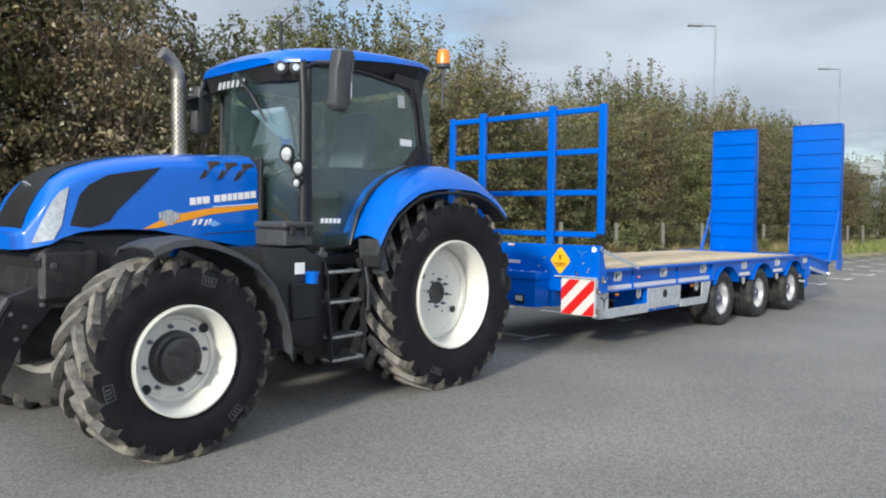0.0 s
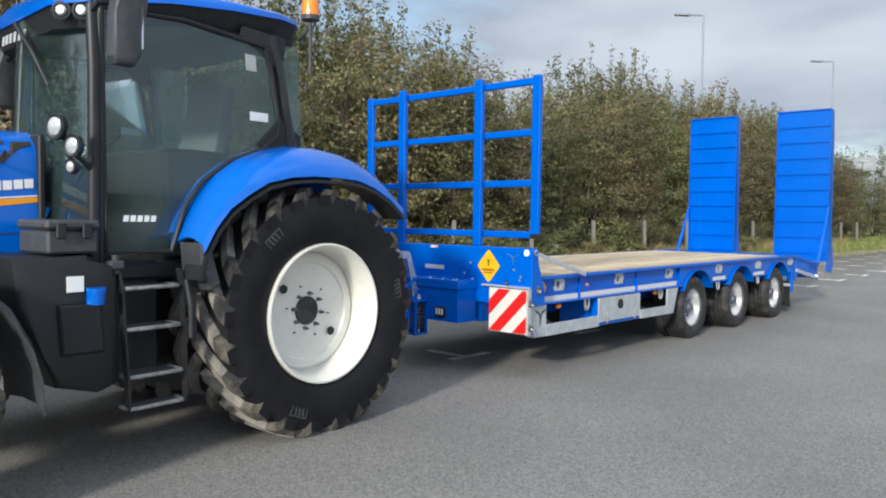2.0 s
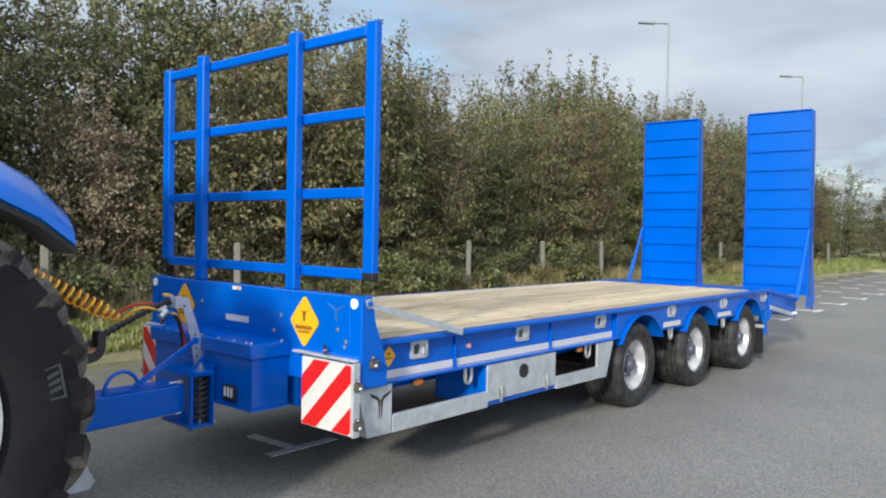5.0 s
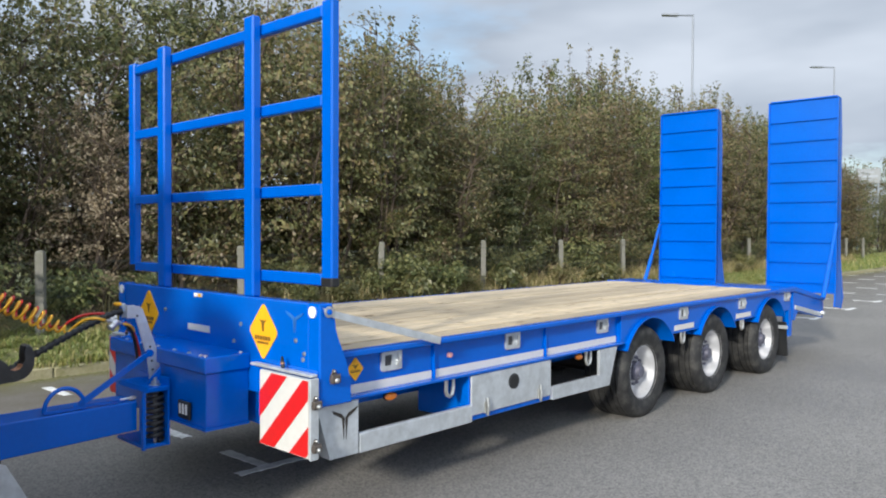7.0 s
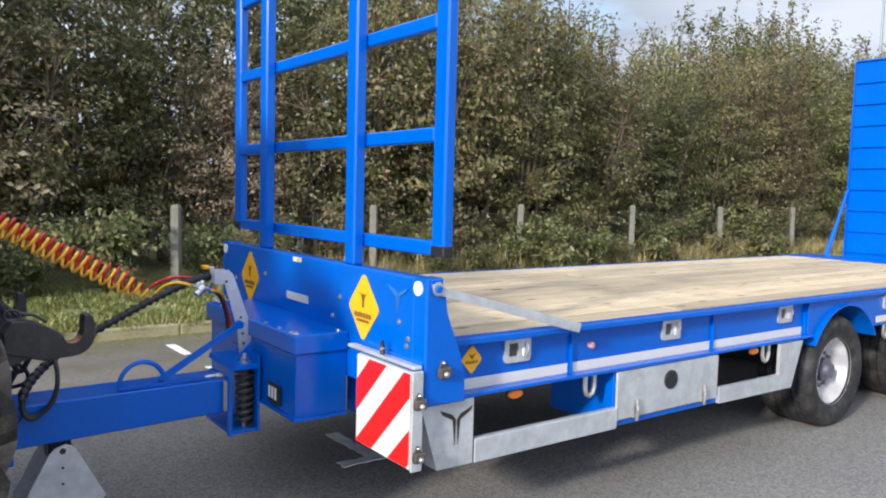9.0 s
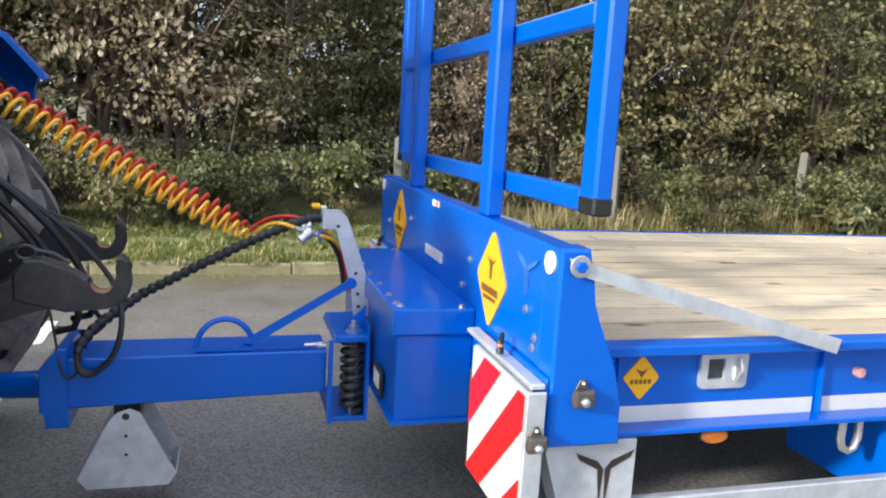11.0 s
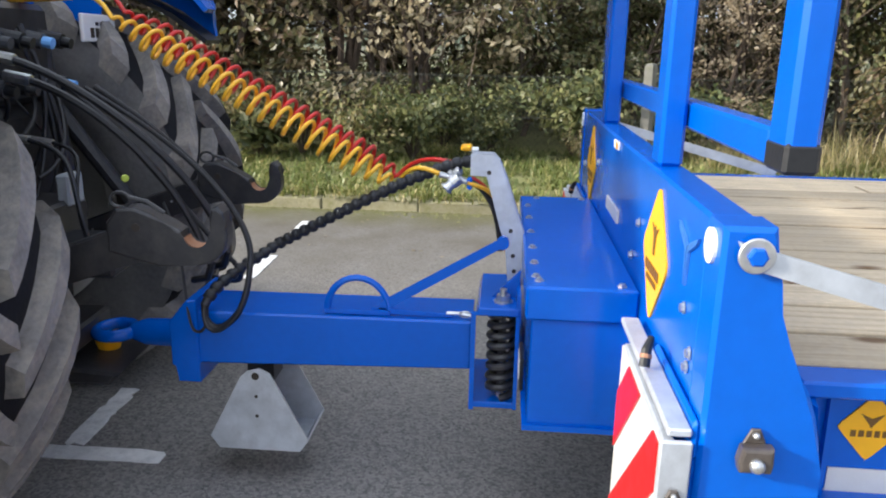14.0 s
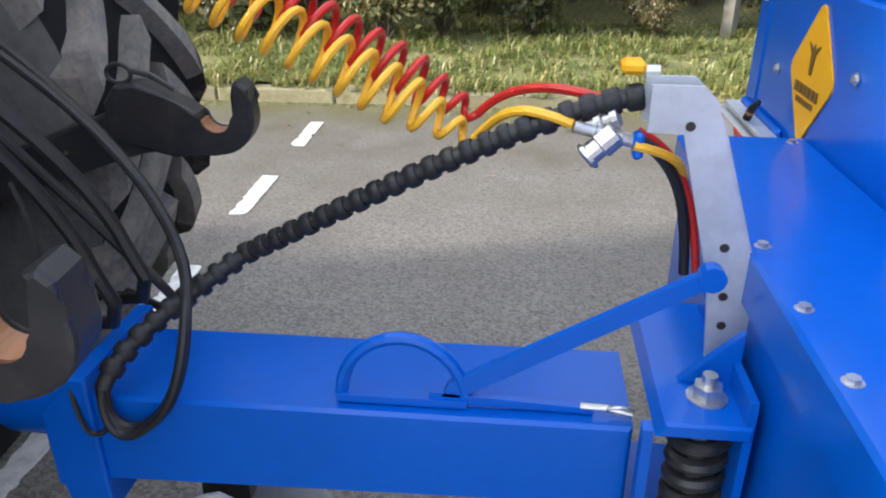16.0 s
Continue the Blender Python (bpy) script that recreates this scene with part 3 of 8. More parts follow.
def leaf_cloud(rng, centres, spreads, counts, size, up=0.25, spray=False):
    """Folded four-point leaves scattered round centres; in sprays the leaves of one twig hang alike."""
    c0, s0, k0 = np.array(centres, float), np.array(spreads, float), np.array(counts)
    own = np.repeat(np.arange(len(k0)), k0)
    n = len(own)
    p = c0[own] + rng.normal(0, 1, (n, 3)) * s0[own]
    d, nn = rng.normal(0, 1, (n, 3)), rng.normal(0, 1, (n, 3))
    d[:, 2] -= up
    if spray:
        out = c0 * np.array([1.0, 1.0, 0.0])
        out /= np.linalg.norm(out, axis=1)[:, None] + 1e-6
        hang = out * 0.8 + rng.normal(0, 0.6, out.shape) + np.array([0, 0, -0.55])
        face = out * 0.55 + rng.normal(0, 0.45, out.shape) + np.array([0, 0, 0.75])
        d, nn = hang[own] + 0.5 * d, face[own] + 0.42 * nn
    d /= np.linalg.norm(d, axis=1)[:, None]
    w = np.cross(nn, d)
    w /= np.linalg.norm(w, axis=1)[:, None] + 1e-9
    nn = np.cross(d, w)
    L = size * rng.uniform(0.65, 1.35, (n, 1))
    W = L * rng.uniform(0.22, 0.36, (n, 1))
    a = p - d * L * 0.5
    b = p + w * W + nn * W * 0.35
    c = p + d * L * 0.5
    e = p - w * W + nn * W * 0.35
    verts = np.stack([a, b, c, e], 1).reshape(-1, 3)
    idx = np.arange(n)[:, None] * 4
    tri = np.concatenate([idx + [0, 1, 2], idx + [0, 2, 3]], 0)
    return verts, tri


def mesh_from(name, verts, tris, mat):
    me = bpy.data.meshes.new(name)
    me.from_pydata(verts.tolist(), [], tris.tolist())
    me.materials.append(mat)
    me.validate()
    return me


def make_hedge_tree(seed, h, r, leaf_mat, leaves, leaf_size, label, sparse_top=0.25, bare=0.0):
    rng = np.random.default_rng(seed)
    rnd = random.Random(seed)
    root = thing("hedge_tree", label, "tree", group="hedge trees")
    bm = B()
    tips = []
    for s in range(5):
        a = rnd.uniform(0, math.tau)
        p = Vector((0.35 * math.cos(a), 0.35 * math.sin(a), -0.1))
        lean = Vector((math.cos(a), math.sin(a), 0)) * rnd.uniform(0.05, 0.3)
        top = h * rnd.uniform(0.72, 1.0)
        pts = [p]
        for k in range(1, 8):
            q = p + lean * top * (k / 7) + Vector((rnd.uniform(-.1, .1), rnd.uniform(-.1, .1), top * k / 7))
            pts.append(q)
        add_tube(bm, pts, [0.055 * (1 - k / 7.6) + 0.006 for k in range(8)], 6)
        for k in range(2, 8):
            for b in range(3):
                a2 = rnd.uniform(0, math.tau)
                ln = r * rnd.uniform(0.5, 1.05) * (1.15 - 0.6 * k / 8)
                d = Vector((math.cos(a2), math.sin(a2), rnd.uniform(0.15, 0.8)))
                q0 = pts[k]
                mid = q0 + d * ln * 0.55 + Vector((0, 0, 0.05))
                end = q0 + d * ln
                add_tube(bm, [q0, mid, end], [0.018, 0.010, 0.003], 4)
                tips += [mid, end, (mid + end) / 2]
                for c in range(2):
                    e2 = mid + Vector((rnd.uniform(-1, 1), rnd.uniform(-1, 1), rnd.uniform(-0.2, 0.9))) * ln * 0.5
                    add_tube(bm, [mid, e2], [0.006, 0.002], 3)
                    tips.append(e2)
    shoots = []
    for s in range(22):
        a = rnd.uniform(0, math.tau)
        rr = r * rnd.uniform(0.1, 0.8)
        z0 = h * rnd.uniform(0.74, 0.9)
        q0 = Vector((rr * math.cos(a), rr * math.sin(a), z0))
        q1 = q0 + Vector((rnd.uniform(-.2, .2), rnd.uniform(-.2, .2), h * rnd.uniform(0.12, 0.27)))
        add_tube(bm, [q0, q1], [0.008, 0.002], 3)
        shoots += [q0.lerp(q1, t) for t in (0.25, 0.5, 0.7, 0.85, 1.0)]
    part("trunk", bm, BARK, root)
    if bare:
        bm = B()
        for k in range(150):
            a = rnd.uniform(0, math.tau)
            rr, z0 = r * rnd.uniform(0.1, 0.8), h * rnd.uniform(0.15, 0.85)
            q0 = Vector((rr * math.cos(a), rr * math.sin(a), z0))
            q1 = q0 + Vector((math.cos(a) * rnd.uniform(0.2, 0.9), math.sin(a) * rnd.uniform(0.2, 0.9), rnd.uniform(0.2, 1.1)))
            add_tube(bm, [q0, q0.lerp(q1, 0.5) + Vector((0, 0, 0.06)), q1], [0.010, 0.007, 0.003], 3)
        tagged(part("brushwood", bm, TWIG, root, "thin bare twigs"), kind="stuff")
    cen, spr, cnt = [], [], []
    tips = [t for t in tips if t.z < h * 1.02]
    body = leaves * (1 - 0.08)
    # an uneven body of foliage down to the ground
    m = 120
    for k in range(m):
        z = h * (0.03 + 0.87 * (k + rnd.random()) / m)
        f = z / h
        rad = r * (1.0 - 0.65 * max(0, f - 0.45) / 0.55) * rnd.uniform(0.35, 1.12)
        a = rnd.uniform(0, math.tau)
        if rnd.random() < bare * f:
            continue
        cen.append((rad * math.cos(a), rad * math.sin(a), z))
        spr.append((0.2, 0.2, 0.085))
        cnt.append(int(body * 0.62 / m * (1.25 - 0.5 * f)))
    for t in tips:
        cen.append(tuple(t))
        spr.append((0.13, 0.13, 0.09))
        cnt.append(max(2, int(body * 0.33 / len(tips) * (1.2 - 0.7 * t.z / h))))
    for t in shoots:
        cen.append(tuple(t))
        spr.append((0.07, 0.07, 0.07))
        cnt.append(int(leaves * 0.09 / len(shoots)))
    v, t = leaf_cloud(rng, cen, spr, cnt, leaf_size, spray=True)
    v[:, 2] = np.maximum(v[:, 2], -0.02)
    ob = new("crown", mesh_from("crown", v, t, leaf_mat))
    ob.parent = root
    return root


HEDGE = [
    make_hedge_tree(1, 5.6, 1.7, LEAF, 11500, 0.108, "tall hedge shrub with olive and yellowing leaves"),
    make_hedge_tree(2, 6.2, 1.6, LEAF_GREEN, 11500, 0.108, "tall green hedge shrub with leafy upright shoots"),
    make_hedge_tree(3, 5.2, 1.7, LEAF_BROWN, 10000, 0.098, "browning hedge shrub thinning to bare twigs", bare=0.3),
    make_hedge_tree(4, 6.6, 1.5, LEAF, 11000, 0.106, "tall hedge tree with mixed autumn leaves"),
]
variants = list(HEDGE)
rh = random.Random(11)
placed = []
for row, (hx, step) in enumerate(((-8.05, 1.5), (-9.8, 1.8), (-11.6, 2.1))):
    y = -16.0 + row * 0.7
    while y < 47:
        placed.append((hx + rh.uniform(-0.35, 0.35), y, row))
        y += step * rh.uniform(0.85, 1.15)
first = {}


def lerp_h(y):
    t = ((-16, 1.4), (-2, 1.4), (0.5, 1.3), (2.0, 0.86), (5.5, 0.88), (7, 1.04), (9.5, 1.06), (11.5, 0.9), (16, 0.88), (20, 0.93), (28, 1.0), (48, 1.0))
    for (a, va), (b, vb) in zip(t[:-1], t[1:]):
        if y <= b:
            return va + (vb - va) * (y - a) / (b - a)
    return t[-1][1]


for hx, y, row in placed:
    brown = -9 < y < 6.5
    k = rh.choice((2, 2, 0, 2, 3)) if brown else rh.choice((0, 0, 1, 3, 3, 1))
    if row and brown:
        k = rh.choice((0, 1, 3))
    top = lerp_h(y)
    s = top * rh.uniform(0.86, 1.08) * (0.78, 1.0, 1.08)[row]
    mtx = pose(hx, y, verge_z(hx, y) - 0.02, 0, 0, rh.uniform(0, 360)) @ Matrix.Diagonal((min(s, 1.0), min(s, 1.0), s, 1))
    if k not in first:
        first[k] = True
        variants[k].matrix_basis = mtx
    else:
        o = copy_thing(variants[k], Matrix.Identity(4))
        o.matrix_basis = mtx

# ---- the trailer ----
site_things = set(bpy.data.objects)

# ---- low loader trailer: local x from its centre line, y along its length ----
trailer = thing("low_loader_trailer", "bright blue low loader trailer with timber deck and raised ramps", "trailer", pose(0.115, 0, 0))
DECK_Z, HALF = 1.0, 1.085
WHEEL_Y = (5.62, 6.96, 8.36)
WHEEL_Z, WHEEL_R = 0.458, 0.385



def small_lamp(s, x, y, z, r, parent, name):
    """A dark side lamp with a clear dome under a bolted bracket ear."""
    bm = B()
    add_prism(bm, [(y - r, z - r), (y + r, z - r), (y + r * 1.1, z - r * 0.4), (y + r * 1.05, z + r * 0.75), (y - r * 0.95, z + r * 0.75), (y - r * 1.15, z - r * 0.3)],
              "x", *sorted((s * x, s * (x + 0.028))), 0.006, 2)
    lamp = part(name, bm, LAMP_BODY, parent, "small dark side lamp")
    bm = B()
    add_prism(bm, [(y - r * 0.75, z + r * 0.7), (y + r * 0.75, z + r * 0.7), (y + r * 0.28, z + r * 1.75), (y - r * 0.28, z + r * 1.75)],
              "x", *sorted((s * x, s * (x + 0.006))), 0.002)
    part("bracket_ear", bm, LAMP_BODY, lamp)
    bm = B()
    add_lathe(bm, [(r * 0.22, s * (x + 0.006)), (r * 0.22, s * (x + 0.012)), (r * 0.1, s * (x + 0.015))], (0, y, z + r * 1.35), 8)
    part("bolt", bm, STEEL, lamp)
    bm = B()
    k = 0.028
    add_lathe(bm, [(r * 0.5, s * (x + k)), (r * 0.48, s * (x + k + 0.006)), (r * 0.34, s * (x + k + 0.011)), (r * 0.14, s * (x + k + 0.013))], (0, y, z - r * 0.35), 16)
    part("lens", bm, STEEL, lamp, "small silvery domed lens", smooth=True)


# headboard with end gussets
bm = B()
add_box(bm, -1.03, 1.03, 2.14, 2.215, 0.74, 1.255, 0.006)
part("headboard", bm, TRAILER_BLUE, trailer)
for s in (-1, 1):
    bm = B()
    add_prism(bm, [(2.137, 0.745), (2.137, 1.258), (2.218, 1.258), (2.222, 1.215), (2.225, 1.17), (2.24, 1.12), (2.258, 1.07), (2.28, 1.02), (2.30, 0.99), (2.316, 0.95), (2.335, 0.85), (2.345, 0.745)],
              "x", s * 1.032, s * 1.125, 0.008)
    part("headboard_gusset", bm, TRAILER_BLUE, trailer)
    # plate folded back from the gusset to the side beam
    bm = B()
    v = [bm.verts.new(q) for q in ((s * 1.117, 2.318, 0.964), (s * 1.117, 2.346, 0.744), (s * 1.018, 2.386, 0.744), (s * 1.018, 2.345, 0.964),
                                   (s * 1.034, 2.30, 0.964), (s * 1.034, 2.30, 0.744))]
    for q in ((0, 1, 2, 3), (0, 3, 4), (1, 5, 2), (0, 4, 5, 1), (2, 5, 4, 3)):
        bm.faces.new([v[i] for i in q])
    bmesh.ops.recalc_face_normals(bm, faces=bm.faces)
    part("gusset_return", bm, TRAILER_BLUE, trailer)

# hay rack on the headboard
rack = B()
add_box(rack, -1.125, -1.04, 2.21, 2.26, 1.345, 2.765, 0.008)
rack_post = part("rack_post", rack, TRAILER_BLUE, trailer)
bm = B()
add_box(bm, 1.04, 1.125, 2.21, 2.26, 1.345, 2.765, 0.008)
p_near = part("rack_post", bm, TRAILER_BLUE, trailer)
for pp, s in ((rack_post, -1), (p_near, 1)):
    bm = B()
    add_box(bm, s * 1.0825 - 0.045, s * 1.0825 + 0.045, 2.208, 2.262, 1.338, 1.385, 0.006)
    part("end_cap", bm, BLACK, pp, "black plastic tube cap")
for x in (-0.54, 0.47):
    bm = B()
    add_box(bm, x - 0.045, x + 0.045, 2.152, 2.207, 1.255, 2.785, 0.008)
    part("rack_upright", bm, TRAILER_BLUE, trailer)
for z in (2.715, 2.27, 1.825, 1.37):
    bm = B()
    add_box(bm, -1.0395, 1.0395, 2.2115, 2.2585, z - 0.03, z + 0.03, 0.006)
    part("rack_rail", bm, TRAILER_BLUE, trailer)

# stickers on the headboard


def diamond(bm, y, cx, cz, w, h, t=0.004):
    n = 5
    pts = []
    for px, pz in ((0, h), (w, 0), (0, -h), (-w, 0)):
        pts.append(Vector((px, pz)))
    out = []
    for i in range(4):
        a, b, c = pts[i - 1], pts[i], pts[(i + 1) % 4]
        for k in range(n):
            u = k / (n - 1)
            p0, p1 = b.lerp(a, 0.13), b.lerp(c, 0.13)
            q = p0.lerp(b, u).lerp(b.lerp(p1, u), u)
            out.append((cx + q.x, cz + q.y))
    return add_prism(bm, out, "y", y - t, y)


for cx in (-0.675, 0.64):
    bm = B()
    diamond(bm, 2.1395, cx, 1.08, 0.135, 0.155)
    st = part("diamond_sticker", bm, YELLOW, trailer, "yellow diamond maker's sticker")
    bm = B()
    add_prism(bm, [(cx - 0.035, 1.145), (cx - 0.012, 1.125), (cx - 0.006, 1.08), (cx + 0.006, 1.08), (cx + 0.012, 1.125), (cx + 0.035, 1.145),
                   (cx + 0.005, 1.135), (cx, 1.145), (cx - 0.005, 1.135)], "y", 2.133, 2.1355)
    for k, (w, z, hh) in enumerate(((0.075, 1.045, 0.011), (0.055, 1.02, 0.006))):
        for q in range(6):
            x = cx - w + 2 * w * q / 6
            add_box(bm, x, x + 2 * w / 6 * 0.72, 2.133, 2.1355, z - hh, z + hh)
    part("print", bm, PRINT_BROWN, st)
bm = B()
add_box(bm, -0.16, 0.085, 2.133, 2.1395, 1.02, 1.058)
part("reflector_strip", bm, MARK_WHITE, trailer, "white reflective strip")
bm = B()
add_box(bm, -0.09, 0.0, 2.1345, 2.1395, 1.222, 1.245)
warn = part("warning_label", bm, WHITE, trailer, "small white warning label")
bm = B()
add_box(bm, -0.04, -0.005, 2.133, 2.1345, 1.225, 1.242)
part("print", bm, YELLOW, warn)
for s in (-1, 1):
    bm = B()
    add_cyl(bm, (s * 1.07, 2.137, 1.215), (s * 1.07, 2.131, 1.215), 0.029, 20)
    part("round_reflector", bm, WHITE, trailer, "round white front reflector")
bm = B()
for s in (-1, 1):
    add_prism(bm, [(0.92 + s * 0.005, 1.10), (0.92 + s * 0.012, 1.165), (0.92 + s * 0.06, 1.19), (0.92 + s * 0.075, 1.205),
                   (0.92 + s * 0.02, 1.185), (0.92 + s * 0.003, 1.175)], "y", 2.134, 2.1395)
part("maker_emblem", bm, EMBLEM, trailer, "glossy mid-blue printed emblem")
bm = B()
add_cyl(bm, (0, 0, 0), (0, 0, 0.008), 0.0085, 6)
add_cyl(bm, (0, 0, 0), (0, 0, 0.002), 0.0125, 14)
bolt_me = finish("bolt", bm, STEEL)
for x, z in ((0.93, 1.06), (1.0, 1.0), (0.42, 1.1), (-0.45, 1.12), (-0.9, 1.05), (0.35, 1.0), (0.99, 0.97)):
    shared("bolt", bolt_me, trailer, pose(x, 2.1385, z, 90))

# tool locker in front of the headboard
bm = B()
add_box(bm, -0.64, 0.512, 1.868, 2.139, 0.866, 0.953, 0.006)
locker = part("locker", bm, TRAILER_BLUE, trailer)
bm = B()
add_box(bm, -0.60, 0.495, 1.884, 2.139, 0.575, 0.8655, 0.004)
add_box(bm, -0.61, 0.507, 1.872, 2.139, 0.565, 0.58)
part("locker_body", bm, TRAILER_BLUE, trailer)
for x, y in ((0.46, 1.90), (0.425, 1.893), (0.48, 2.10), (0.30, 1.893), (0.14, 1.893), (-0.05, 1.893), (-0.25, 1.893), (-0.45, 1.893), (-0.60, 1.93), (-0.60, 2.1)):
    shared("bolt", bolt_me, trailer, pose(x, y, 0.952))

# sprung drawbar
bm = B()
add_prism(bm, [(0.80, 0.52), (0.82, 0.495), (1.72, 0.522), (1.72, 0.682), (0.84, 0.675), (0.80, 0.65)], "x", -0.17, 0.055, 0.006)
part("drawbar", bm, TRAILER_BLUE, trailer)
bm = B()
add_prism(bm, [(0.748, 0.49), (0.748, 0.64), (0.81, 0.715), (0.84, 0.715), (0.84, 0.432), (0.765, 0.432), (0.765, 0.49)], "x", -0.185, 0.068, 0.004)
part("drawbar_plate", bm, TRAILER_BLUE, trailer)
bm = B()
add_tube(bm, [(-0.06, 0.776, 0.55), (-0.06, 0.61, 0.55), (-0.06, 0.56, 0.55)], [0.05, 0.046, 0.03], 18)
add_tube(bm, [(-0.06 + 0.062 * math.sin(a), 0.50 + 0.062 * math.cos(a), 0.55) for a in [k * math.tau / 20 for k in range(20)]], 0.022, 10, True)
part("tow_eye", bm, TRAILER_BLUE, trailer, smooth=True)
for z in (0.49, 0.61):
    for x in (-0.15, 0.04):
        shared("bolt", bolt_me, trailer, pose(x, 0.7485, z, 90))
# spring carrier
bm = B()
add_prism(bm, [(1.735, 0.735), (1.866, 0.735), (1.866, 0.76), (1.745, 0.76)], "x", -0.22, 0.14, 0.004)
add_box(bm, -0.215, 0.135, 1.855, 1.8675, 0.43, 0.80)
add_box(bm, -0.215, 0.12, 1.725, 1.868, 0.425, 0.445, 0.003)
add_box(bm, 0.10, 0.125, 1.72, 1.735, 0.42, 0.735)
add_prism(bm, [(1.78, 0.761), (1.866, 0.761), (1.866, 0.85)], "x", 0.02, 0.035)
part("spring_carrier", bm, TRAILER_BLUE, trailer)
for sx in (0.07,):
    bm = B()
    pts = [(sx + 0.036 * math.cos(a), 1.815 + 0.036 * math.sin(a), 0.455 + 0.272 * a / (math.tau * 8)) for a in
           [k * math.tau / 18 for k in range(18 * 8 + 1)]]
    add_tube(bm, pts, 0.0125, 8)
    part("spring", bm, BLACK_STEEL, trailer, "thick black coil spring", smooth=True)
    bm = B()
    add_cyl(bm, (sx, 1.815, 0.44), (sx, 1.815, 0.80), 0.011, 12)
    add_cyl(bm, (sx, 1.815, 0.76), (sx, 1.815, 0.782), 0.022, 6)
    add_cyl(bm, (sx, 1.815, 0.757), (sx, 1.815, 0.763), 0.03, 18)
    part("spring_bolt", bm, STEEL, trailer)
bm = B()
add_prism(bm, [(0.105, 0.66), (0.12, 0.70), (0.135, 0.66), (0.12, 0.62)], "y", 1.8645, 1.8675)
part("yellow_label", bm, YELLOW, trailer)
# seven-line marker plate beside the spring
bm = B()
add_box(bm, 0.225, 0.355, 1.866, 1.8775, 0.60, 0.695, 0.004)
mk = part("serial_plate", bm, BLACK, trailer, "black plate with white printed bars")
bm = B()
for k in range(3):
    add_box(bm, 0.243 + 0.034 * k, 0.262 + 0.034 * k, 1.8635, 1.8655, 0.625, 0.68)
part("print", bm, WHITE, mk)

# hose bracket
bm = B()
add_prism(bm, [(1.70, 1.13), (1.70, 1.195), (1.77, 1.195), (1.79, 1.175), (1.805, 1.13), (1.875, 0.93), (1.895, 0.80), (1.83, 0.765), (1.815, 0.90),
               (1.75, 1.128)], "x", -0.03, -0.021)
add_prism(bm, [(1.79, 1.175), (1.81, 1.13), (1.88, 0.93), (1.897, 0.80), (1.89, 0.80), (1.873, 0.93), (1.80, 1.13), (1.784, 1.172)], "x", -0.085, -0.03)
add_prism(bm, [(1.70, 1.13), (1.70, 1.195), (1.77, 1.195), (1.79, 1.175), (1.805, 1.13), (1.75, 1.128)], "x", -0.09, -0.083)
br = part("hose_bracket", bm, GALV, trailer, "bent galvanised hose bracket")
for y, z in ((1.757, 1.14), (1.83, 0.96), (1.84, 0.88), (1.845, 0.83)):
    bm = B()
    add_cyl(bm, (-0.021, y, z), (-0.0195, y, z), 0.007, 12)
    part("bolt_hole", bm, INK, br)
# parking brake lever and guard
bm = B()
add_prism(bm, [(1.42, 0.70), (1.43, 0.725), (1.80, 0.945), (1.815, 0.935), (1.81, 0.92), (1.45, 0.70)], "x", 0.015, 0.029)
add_cyl(bm, (0.01, 1.807, 0.932), (0.033, 1.807, 0.932), 0.02, 14)
add_prism(bm, [(1.40, 0.688), (1.40, 0.708), (1.66, 0.695), (1.66, 0.685)], "x", 0.015, 0.029)
part("brake_lever", bm, TRAILER_BLUE, trailer)
bm = B()
add_tube(bm, [(0.02, 1.355 + 0.1 * math.cos(a), 0.69 + 0.11 * math.sin(a)) for a in [k * math.pi / 14 for k in range(15)]], 0.011, 8)
add_box(bm, 0.005, 0.035, 1.25, 1.46, 0.683, 0.697)
part("lever_guard", bm, TRAILER_BLUE, trailer)
bm = B()
add_tube(bm, [(0.025, 1.64, 0.697), (0.03, 1.68, 0.70), (0.035, 1.72, 0.695)], 0.006, 8)
add_tube(bm, [(0.035 + 0.004 * math.sin(a), 1.70 + 0.02 * math.cos(a), 0.699 + 0.01 * math.sin(a)) for a in [k * math.tau / 12 for k in range(12)]], 0.003, 6, True)
part("cable_clip", bm, STEEL, trailer)

# support skid under the drawbar: two plates and a rolled foot
skid_prof = [(0.995, 0.478), (0.97, 0.455), (0.86, 0.238), (0.89, 0.196), (1.162, 0.196), (1.192, 0.238), (1.07, 0.473), (1.035, 0.49)]
bm = B()
add_prism(bm, skid_prof, "x", -0.165, -0.159)
far_plate = bm
bm = B()
add_prism(bm, skid_prof, "x", 0.056, 0.062)
near_plate = bm
bm = B()
add_prism(bm, [(0.86, 0.238), (0.89, 0.196), (1.162, 0.196), (1.192, 0.238), (1.187, 0.243), (1.159, 0.203), (0.893, 0.203), (0.866, 0.242)], "x", -0.1585, 0.0555)
skid = part("parking_leg", near_plate, GALV, trailer, "galvanised parking leg foot")
part("far_plate", far_plate, GALV, skid)
part("foot_plate", bm, GALV, skid)
for z, r in ((0.462, 0.013), (0.39, 0.006), (0.32, 0.006)):
    bm = B()
    add_cyl(bm, (0.061, 1.022, z), (0.0635, 1.022, z), r, 14)
    part("pin_hole", bm, INK, skid)
bm = B()
add_box(bm, -0.10, 0.0, 0.975, 1.065, 0.42, 0.51)
part("leg_tube", bm, BLACK_STEEL, trailer)

